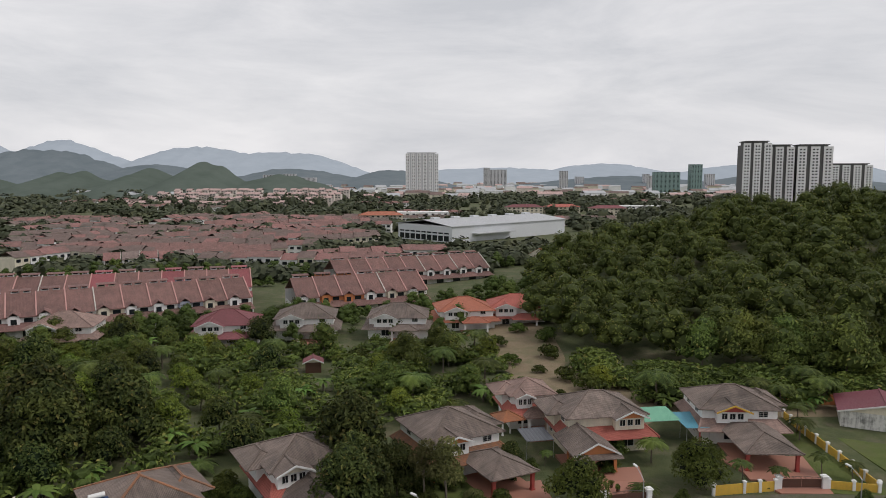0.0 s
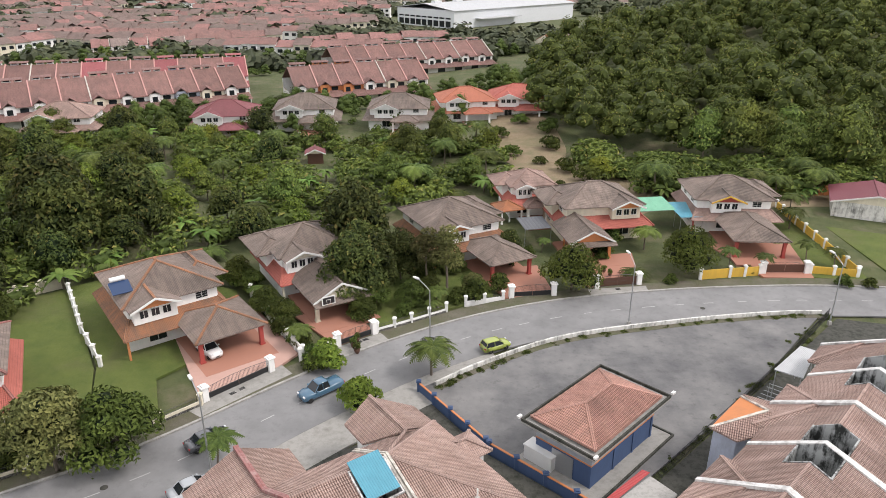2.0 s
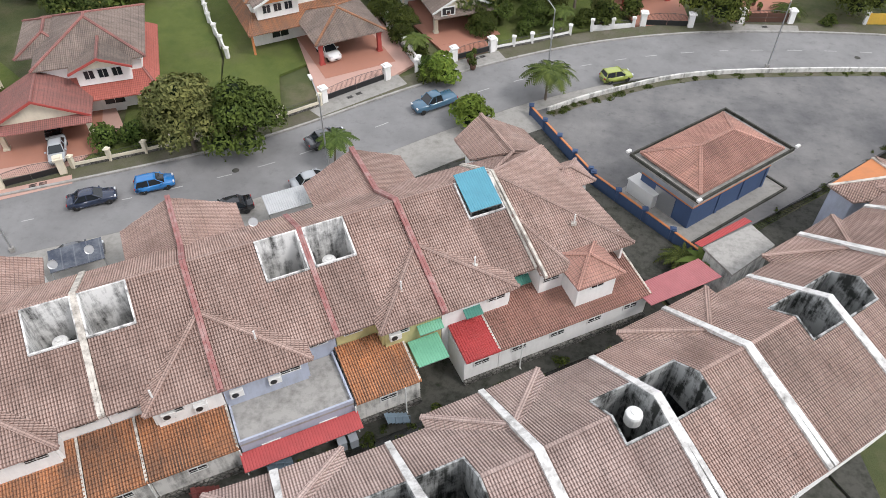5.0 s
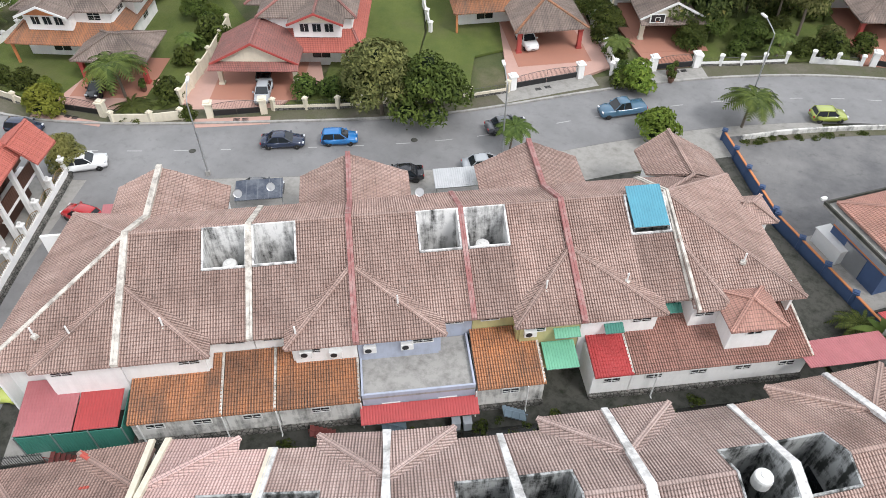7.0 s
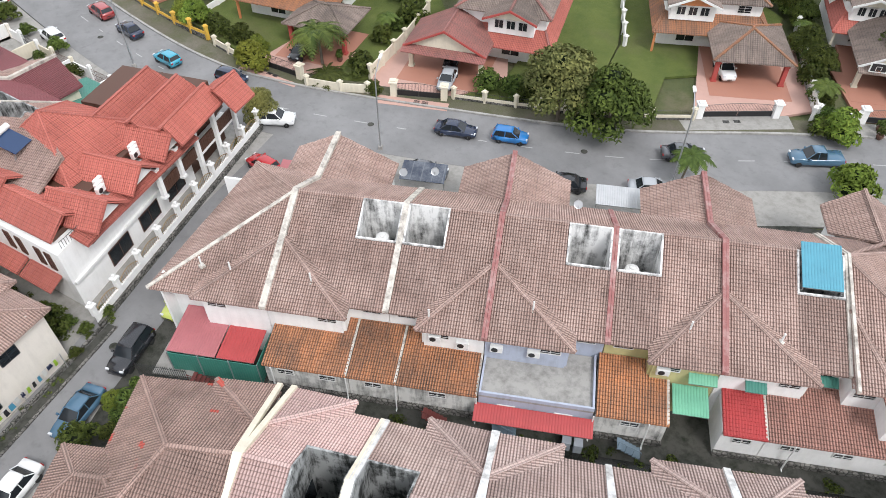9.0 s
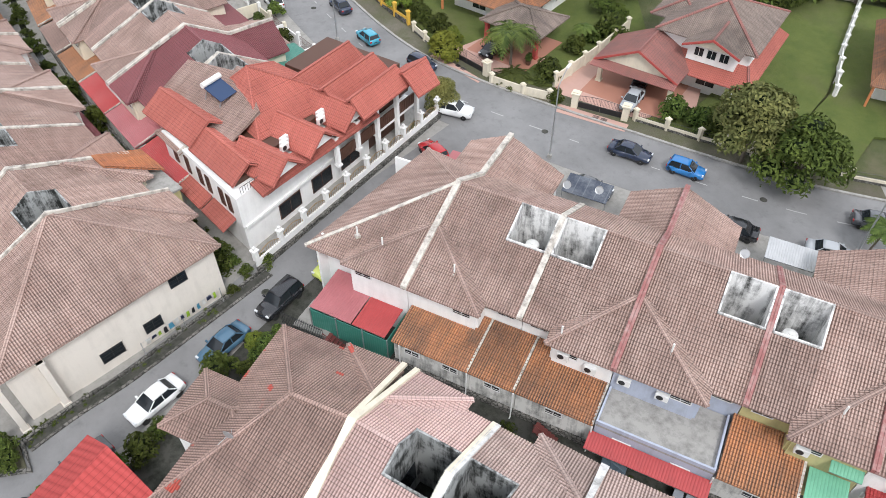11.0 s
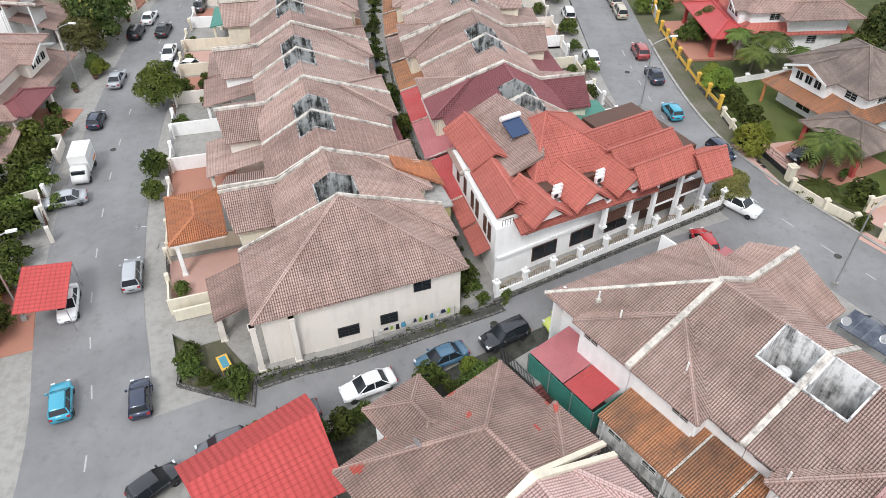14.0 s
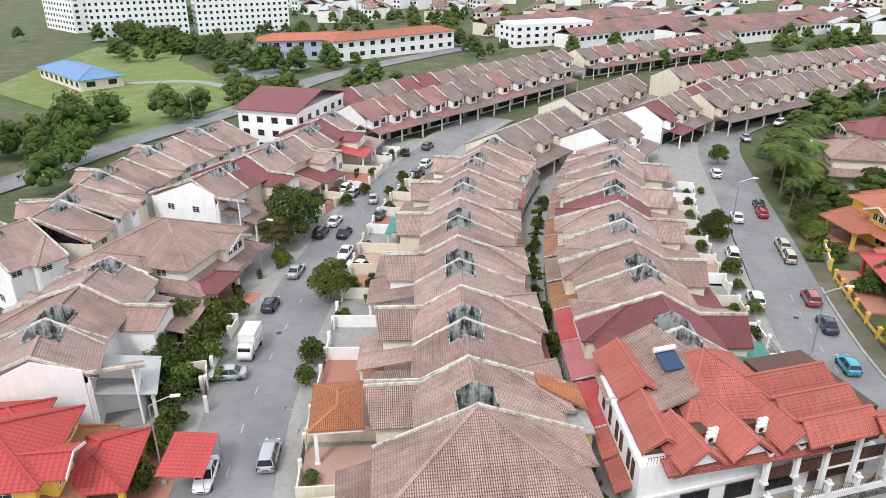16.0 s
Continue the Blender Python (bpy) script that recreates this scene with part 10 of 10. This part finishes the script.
block("unfinished_block", 540, 1720, 0, 60, 26, 18, M_SHEET_TEALGREY, "low block under construction wrapped in green netting", bays=6, category="building", both=False)
# warehouse
wh = thing("warehouse", spot(6, 476, 43.7), "large pale grey metal warehouse with low-pitched roof", "warehouse")
part("wall", boxes((0, 0, -1, 126, 56, 11)), M_SHEET_PALE, wh)
part("roof_slope", slab(bmesh.new(), [(-1, -1, 11), (127, -1, 11), (127, 28, 14.5), (-1, 28, 14.5)], 0.3), M_SHEET_GREY, wh)
part("roof_slope", slab(bmesh.new(), [(-1, 57, 11), (127, 57, 11), (127, 28, 14.5), (-1, 28, 14.5)], 0.3), M_SHEET_GREY, wh)
for i in range(9):
    part("bay_opening", boxes((-0.1, 3 + i * 5.8, 0.5, 0.0, 7.6 + i * 5.8, 4.2)), M_GLASS, wh)
    part("bay_opening", boxes((-0.1, 3 + i * 5.8, 5.4, 0.0, 7.6 + i * 5.8, 6.4)), M_GLASS, wh)
for i in range(6):
    part("roof_vent", boxes((8 + i * 20, 26, 14.2, 14 + i * 20, 30, 15.6)), M_SHEET_PALE, wh)
part("loading_canopy", boxes((20, -6, 5.0, 60, 0, 5.5)), M_SHEET_GREY, wh)
for x, y, a, w, r, lab in ((-58, 660, 6, 40, M_TILE_SALMON, "cream institutional building with terracotta roof"), (-20, 700, 6, 50, None, "long white low building by the warehouse"), (95, 830, 4, 42, M_TILE_MAROON, "shophouse block with maroon roofs"), (140, 835, 4, 40, M_TILE_RED, "shophouse block with red roofs"),
                           (186, 800, 4, 40, M_TILE_MAROON, "white shophouse block with maroon roof"), (230, 850, 4, 60, None, "cream painted shophouse block in a row")):
    block("shop_block", x, y, a, w, 16, 3, M_CREAM if r else M_WHITE, lab, r, "shophouses", bays=8, both=False)
# flats, school and hall in the west
for x, y, a, w, n in ((-331, -234, 129.7, 46, 16), (-363, -194, 129.7, 48, 16), (-352, -290, 60, 40, 10)):
    block("flat_block", x, y, a, w, 14, 6, M_WHITE, "long white six-storey walk-up flats with rows of small windows", bays=n, category="flats", group="walk-up flats", both=False)
block("school_wing", -283, -120, 114, 44, 12, 2, M_LILAC, "blue and orange school wing with red roof", M_TILE_SALMON, "school", fh=3.8, bays=9)
block("school_wing", -300, -92, 140, 60, 12, 2, M_WHITE, "white school wing with pale red roof", M_TILE_SALMON, "school", fh=3.8, bays=12)
block("office_block", -345, -30, 125, 40, 16, 3, M_WHITE, "white and blue three-storey office building", None, "offices", bays=9)
block("hall", -214, -178, 58, 38, 14, 1, M_CREAM, "long low hall with blue metal roof", M_SHEET_BLUEROOF, "hall", fh=3.6, bays=8)
wb = block("white_house", -157, -73, 85, 15, 24, 3, M_WHITE, "plain white three-storey house with maroon gable roof", None, "house", bays=4)
part("roof_slope", slab(bmesh.new(), [(-8.2, -12.8, 9.95), (8.2, -12.8, 9.95), (8.2, 0, 12.8), (-8.2, 0, 12.8)], 0.2), M_TILE_MAROON, wb)
part("roof_slope", slab(bmesh.new(), [(-8.2, 12.8, 9.95), (8.2, 12.8, 9.95), (8.2, 0, 12.8), (-8.2, 0, 12.8)], 0.2), M_TILE_MAROON, wb)
patch("field_west", [(-140, -118), (-170, -150), (-195, -200), (-290, -230), (-300, -190), (-262, -170), (-215, -118), (-190, -108)], M_FIELD, "open green playing field")
patch("lot_west", [(-292, -174), (-314, -152), (-258, -111), (-218, -121)], M_ROAD, "grey asphalt parking area by the school", 0.04)
solid("road_field", ribbon(bmesh.new(), smooth_line([(-60, -128), (-111, -117), (-147, -112.5), (-188, -103), (-247, -96), (-330, -60)]), 9, 0.05), M_ROAD, "grey asphalt road along the playing field", "road", kind="structure")
solid("path_field", ribbon(bmesh.new(), smooth_line([(-215, -122), (-222, -140), (-214, -160), (-200, -172)]), 4, 0.06), M_PAVE, "pale curved path across the field", "path", kind="structure")

# ---- woods, town and hills in the distance ----


def clumps(name, rows, mat, label, seed):
    """Many low tree clumps joined: each a lumpy crown with its own shade."""
    base = bmesh.new()
    bmesh.ops.create_icosphere(base, subdivisions=1, radius=1.0)
    co = np.array([v.co for v in base.verts])
    fs = [[v.index for v in f.verts] for f in base.faces]
    base.free()
    rng = np.random.default_rng(seed)
    V, F, n = [], [], 0
    k = 34
    for x, y, r, h in rows:
        at = np.array([x, y, hill_z(x, y) + h * 0.6])
        lump = 0.8 + 0.2 * rng.normal(size=len(co))
        V.append(co * lump[:, None] * np.array([r, r, h]) + at)
        F.extend([[i + n for i in f] for f in fs])
        n += len(co)
        d = rng.normal(size=(k, 3))
        d[:, 2] = np.abs(d[:, 2])
        d /= np.linalg.norm(d, axis=1)[:, None]
        p = d * np.array([r, r, h]) * rng.uniform(0.7, 1.15, (k, 1)) + at
        nr = d + rng.normal(size=(k, 3)) * 0.3 + np.array([0, 0, 0.4])
        a = np.cross(nr, rng.normal(size=(k, 3)))
        a /= np.linalg.norm(a, axis=1)[:, None]
        b = np.cross(nr, a)
        b /= np.linalg.norm(b, axis=1)[:, None]
        s = r * rng.uniform(0.2, 0.42, (k, 1))
        V.append(np.stack([p - a * s, p - b * s * 0.7, p + a * s, p + b * s * 0.7], 1).reshape(-1, 3))
        F.extend([[n + 4 * i, n + 4 * i + 1, n + 4 * i + 2, n + 4 * i + 3] for i in range(k)])
        n += 4 * k
    me = bpy.data.meshes.new(name)
    me.from_pydata(np.concatenate(V).tolist(), [], F)
    me.materials.append(mat)
    tagged(new(name, me), label, "woodland", kind="stuff")


rf_ = random.Random(31)
rp_ = random.Random(8)
M_FAR_LEAF = leaf_mat("distant_tree_green", (0.06, 0.078, 0.045), (0.115, 0.13, 0.075))
mid_wood = []
for i in range(1500):
    x, y = rf_.uniform(-190, 45), rf_.uniform(180, 345)
    p = Vector((x, y, 0))
    clear = all(abs((p - Vector((*a, 0))).dot(Vector((-(b[1] - a[1]), b[0] - a[0], 0)).normalized())) > 13 for a, b in (((-160, 184), (-67, 236)), ((-178, 225), (-71, 261)), ((-51, 235), (-5, 255)), ((-42, 287), (16, 314))))
    houses = all((x - hx) ** 2 + (y - hy) ** 2 > 130 for hx, hy in ((-60, 193), (-40.5, 203), (-14, 209), (5, 215), (21, 218), (-100, 185), (-128, 178)))
    if clear and houses and y > 186 and (y < 262 or x > -20 or rf_.random() < 0.4) and not (6 < x < 30 and y < 216):
        mid_wood.append((rf_.choice(("f2", "f1", "f5", "f5", "f2")), x, y, rf_.uniform(0.4, 0.75), rf_.uniform(0, math.tau)))
wood_mesh("mid_wood", mid_wood[:520], "garden trees between the further houses", 0.22, M_LEAF)
rows = []
for i in range(2300):
    y = rf_.uniform(300, 1500) if i % 3 else rf_.uniform(300, 640)
    x = rf_.uniform(-0.66, 0.66) * y
    if -35 < x < 110 and 440 < y < 610 or (x < -20 and y < 640 and rf_.random() < 0.3):
        continue
    if 20 < x < 240 and y < 340:
        continue
    s = 3 + y / 260
    rows.append((x, y, s * rf_.uniform(0.8, 1.9), s * rf_.uniform(0.7, 1.2)))
rows += [(rp_.uniform(-470, -170), rp_.uniform(960, 1170), rp_.uniform(5, 9), rp_.uniform(6, 10) + rp_.uniform(0, 1) * 4) for i in range(70)]
rows += [(-520 + rp_.gauss(0, 110), 1330 + rp_.uniform(-60, 60), rp_.uniform(8, 16), rp_.uniform(8, 14)) for i in range(90)]
clumps("far_trees", rows, M_FAR_LEAF, "belts of trees between the distant estates", 1)
row_trees = [(rf_.choice(("f2", "f5", "f4", "f2")), -150 + i * 2.05 + rf_.uniform(-1.5, 1.5), 158 + (i * 2.05) * 0.44 + rf_.uniform(-5, 4), rf_.uniform(0.5, 0.85), rf_.uniform(0, math.tau)) for i in range(52)]
row_trees = [r for r in row_trees if all((r[1] - hx) ** 2 + (r[2] - hy) ** 2 > 110 for hx, hy in ((-58, 186), (-38.5, 195), (-58, 178)))]
wood_mesh("street_planting", row_trees, "leafy trees before the facing terraces", 0.45, M_LEAF)
west = []
for i in range(330):
    x, y = rf_.uniform(-460, -285), rf_.uniform(-300, 170)
    if not any((x - hx) ** 2 + (y - hy) ** 2 < 900 for hx, hy in ((-331, -234), (-363, -194), (-346, -214), (-315, -253), (-378, -175), (-300, -92), (-283, -120), (-345, -30))):
        west.append((rf_.choice(("f2", "f1")), x, y, rf_.uniform(0.5, 0.8), rf_.uniform(0, math.tau)))
for cx, cy, n, r in ((-150, -129, 7, 9), (-171, -112, 4, 6), (-268, -190, 6, 14), (-120, -128, 8, 12), (-98, -122, 8, 12), (-80, -118, 7, 12), (-200, -104, 6, 10), (-240, -118, 8, 14), (-300, -205, 8, 16), (-318, -232, 8, 12), (-190, -88, 6, 12), (-225, -70, 6, 12), (-260, -98, 6, 10)):
    for i in range(n):
        west.append((rf_.choice(("f2", "f1", "f2")), cx + rf_.uniform(-r, r), cy + rf_.uniform(-r, r), rf_.uniform(0.55, 0.9), rf_.uniform(0, math.tau)))
for i in range(70):
    west.append(("f2", rf_.uniform(-240, -130), rf_.uniform(56, 130), rf_.uniform(0.5, 0.85), rf_.uniform(0, math.tau)))
for i in range(70):
    t = rp_.random()
    west.append((rp_.choice(("f2", "f1", "f6")), -318 + 70 * t + rp_.uniform(-6, 6), -236 + 118 * t + rp_.uniform(-6, 6), rp_.uniform(0.5, 0.9), rp_.uniform(0, math.tau)))
for x, y, s in ((-150, -129, 1.1), (-157, -124, 1.0), (-143, -124, 1.05), (-128, -112, 0.9), (-120, -108, 0.8), (-110, -104, 0.9), (-176, -110, 0.8), (-196, -100, 0.75)):
    west.append(("f6", x, y, s, rp_.uniform(0, math.tau)))
for i in range(120):
    x, y = rp_.uniform(-205, -126), rp_.uniform(35, 66)
    y += max(0, -170 - x) * 0.5
    if all((x - hx) ** 2 + (y - hy) ** 2 > 115 for hx, hy in ((-152, 50), (-172, 60), (-196, 80), (-150, 70), (-119, 49), (-152, 40), (-172, 50))):
        west.append((rp_.choice(("f5", "f5", "f2")), x, y, rp_.uniform(0.4, 0.7), rp_.uniform(0, math.tau)))
wood_mesh("west_wood", west, "leafy green trees round the field and flats", 0.25, M_LEAF)


M_PINKWALL = paint_mat("pale_pink_wall_paint", (0.74, 0.66, 0.6), (0.2, 0.15, 0.13), 0.6, grain=0.35)


def town(name, rows, label, seed, mats):
    """Small far houses joined by roof colour: walls and gabled roofs."""
    rng = random.Random(seed)
    for k, (roof, wall) in enumerate(mats):
        rb, wb_ = bmesh.new(), bmesh.new()
        for x, y, w, d, h, a, c in rows:
            if c != k:
                continue
            m = spot(x, y, a)
            box(wb_, -w / 2, -d / 2, -1, w / 2, d / 2, h, 0, m)
            z = h + d * 0.22
            for q in ([(-w / 2 - 0.4, -d / 2 - 0.6, h - 0.1), (w / 2 + 0.4, -d / 2 - 0.6, h - 0.1), (w / 2, 0, z), (-w / 2, 0, z)], [(w / 2 + 0.4, d / 2 + 0.6, h - 0.1), (-w / 2 - 0.4, d / 2 + 0.6, h - 0.1), (-w / 2, 0, z), (w / 2, 0, z)]):
                rb.faces.new([rb.verts.new(m @ Vector(p)) for p in q])
        gl = bmesh.new()
        for x, y, w, d, h, a, c in rows:
            if c == k and y < 1300:
                m = spot(x, y, a)
                for q in (-0.26, 0.24):
                    for zz in (h - 2.6, h - 5.8):
                        if zz > 0:
                            box(gl, w * q - 1.1, -d / 2 - 0.12, zz, w * q + 1.1, -d / 2 + 0.05, zz + 1.5, 0, m)
        if gl.verts:
            solid(name + "_windows", gl, M_GLASS, label, "town", kind="stuff")
        else:
            gl.free()
        solid(name + "_roofs", rb, roof, label, "town", kind="stuff")
        solid(name + "_walls", wb_, wall, label, "town", kind="stuff")


rows = []
for r in range(110):
    y = 340 + r * 5.2 + rf_.uniform(-4, 4) if r < 64 else rf_.uniform(640, 2400)
    x0 = rf_.uniform(-0.66, -0.12) * y if r < 64 else rf_.uniform(-0.62, 0.6) * y
    a = rf_.choice((8, 14, 20, -6)) if r % 4 else 70
    c = rf_.choice((0, 0, 1, 1, 5))
    for i in range(rf_.randint(5, 13)):
        x, yy = x0 + i * 8.2 * math.cos(radians(a)), y + i * 8.2 * math.sin(radians(a))
        if -45 < x < 120 and 440 < yy < 620 or (x > 20 and yy < 380):
            continue
        rows.append((x, yy, 8.0, 11, rf_.uniform(5.4, 7.2), a + rf_.uniform(-1, 1), rf_.choice((c, c, c, c, 1, 2))))
for r in range(4):
    for i in range(30):
        if rf_.random() < 0.86:
            rows.append((-455 + i * 9.6 + r * 6, 1000 + r * 55 + rf_.uniform(-8, 8), 9.4, 13, 7.0 + r * 5.0 + rf_.uniform(-1.2, 1.2), rf_.uniform(-6, 6), 4))
for i in range(26):
    for r in range(3):
        rows.append((300 + i * 9, 560 + r * 40 + i * 5, 9, 13, 6, 28, i % 3))
for i in range(620):
    y = rf_.uniform(1250, 3600)
    rows.append((rf_.uniform(-0.6, 0.6) * y, y, rf_.uniform(12, 46), rf_.uniform(12, 24), rf_.uniform(5, 15), rf_.uniform(-20, 20), rf_.choice((3, 3, 4, 1))))
for a, n, x0, y0 in ((138, 13, -335, -18), (135, 12, -350, 40), (125, 10, -302, 122), (138, 14, -365, -50), (130, 12, -390, 60)):
    for i in range(n):
        for k in (0, 13):
            rows.append((x0 + i * 7.8 * math.cos(radians(a)) - k * 0.6, y0 + i * 7.8 * math.sin(radians(a)) - k, 7.6, 12, 5.5, a, rf_.choice((0, 0, 1, 2))))
for i in range(300):
    x = rf_.uniform(-900, -400)
    rows.append((x, rf_.uniform(-0.45, 0.35) * -x, 8, 12, 6, rf_.choice((10, 40, 55)), rf_.choice((0, 1, 2, 3))))
town("town", rows, "far houses and shops of the spreading town", 3, ((M_TILE_RUSSET, M_WHITE), (M_TILE_TOWN, M_CREAM), (M_TILE_FAR, M_WHITE), (M_SHEET_GREY, M_TWR), (M_TILE_PINK, M_PINKWALL), (M_TILE_GREY, M_WHITE)))


def far_hills(name, mat, label, dist, peaks, x0, x1, base=-5.0, depth=500):
    """A range of hills as a folded ridge."""
    bm = bmesh.new()
    prev = None
    n = 260
    for i in range(n + 1):
        x = x0 + (x1 - x0) * i / n
        z = 0
        for px, ph, pw in peaks:
            z = max(z, ph * math.exp(-((x - px) / pw) ** 2))
        z *= 1 + 0.12 * noise.noise(Vector((x * 0.03, dist * 0.01, 7))) * (1600 / dist) + 0.1 * noise.noise(Vector((x * 0.004, dist * 0.01, 0))) + 0.05 * noise.noise(Vector((x * 0.015, dist * 0.01, 3)))
        row = [bm.verts.new((x, dist - depth, base)), bm.verts.new((x, dist - depth * 0.5 + 60 * noise.noise(Vector((x * 0.006, 0, dist)))  , base + z * 0.55)), bm.verts.new((x, dist, base + z)), bm.verts.new((x, dist + depth * 0.6, base))]
        if prev:
            for k in range(3):
                bm.faces.new((prev[k], row[k], row[k + 1], prev[k + 1]))
        prev = row
    for f in bm.faces:
        f.smooth = True
    solid(name, bm, mat, label, "hills", kind="structure")


# aerial haze sits in these base colours, paler and bluer with distance
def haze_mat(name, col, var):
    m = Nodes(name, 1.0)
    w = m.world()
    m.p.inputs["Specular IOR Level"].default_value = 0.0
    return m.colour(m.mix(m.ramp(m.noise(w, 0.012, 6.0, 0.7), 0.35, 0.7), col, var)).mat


M_HILL_NEAR = haze_mat("hazed_wooded_hill_green", (0.12, 0.145, 0.125), (0.085, 0.108, 0.09))
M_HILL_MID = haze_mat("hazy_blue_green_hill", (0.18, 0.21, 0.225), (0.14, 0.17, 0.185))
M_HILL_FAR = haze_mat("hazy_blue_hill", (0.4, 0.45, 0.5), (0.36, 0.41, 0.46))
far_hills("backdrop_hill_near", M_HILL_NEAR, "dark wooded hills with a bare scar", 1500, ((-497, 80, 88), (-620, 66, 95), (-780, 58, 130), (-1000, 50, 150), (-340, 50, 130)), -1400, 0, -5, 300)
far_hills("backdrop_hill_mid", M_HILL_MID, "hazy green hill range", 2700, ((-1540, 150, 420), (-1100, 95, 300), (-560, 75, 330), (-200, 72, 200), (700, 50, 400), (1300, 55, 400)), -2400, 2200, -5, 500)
far_hills("backdrop_hill_far", M_HILL_FAR, "mountains on the horizon painted pale blue with haze", 4000, ((-2150, 240, 520), (-1380, 215, 520), (-2600, 260, 300), (-900, 190, 500), (300, 95, 900), (900, 120, 500), (1700, 115, 500), (2200, 110, 500)), -3600, 3200, -5, 600)

# patterns of houses that no row has used
for key, ob in list(FAR.items()):
    if key not in far_used:
        for child in list(ob.children_recursive) + [ob]:
            bpy.data.objects.remove(child, do_unlink=True)
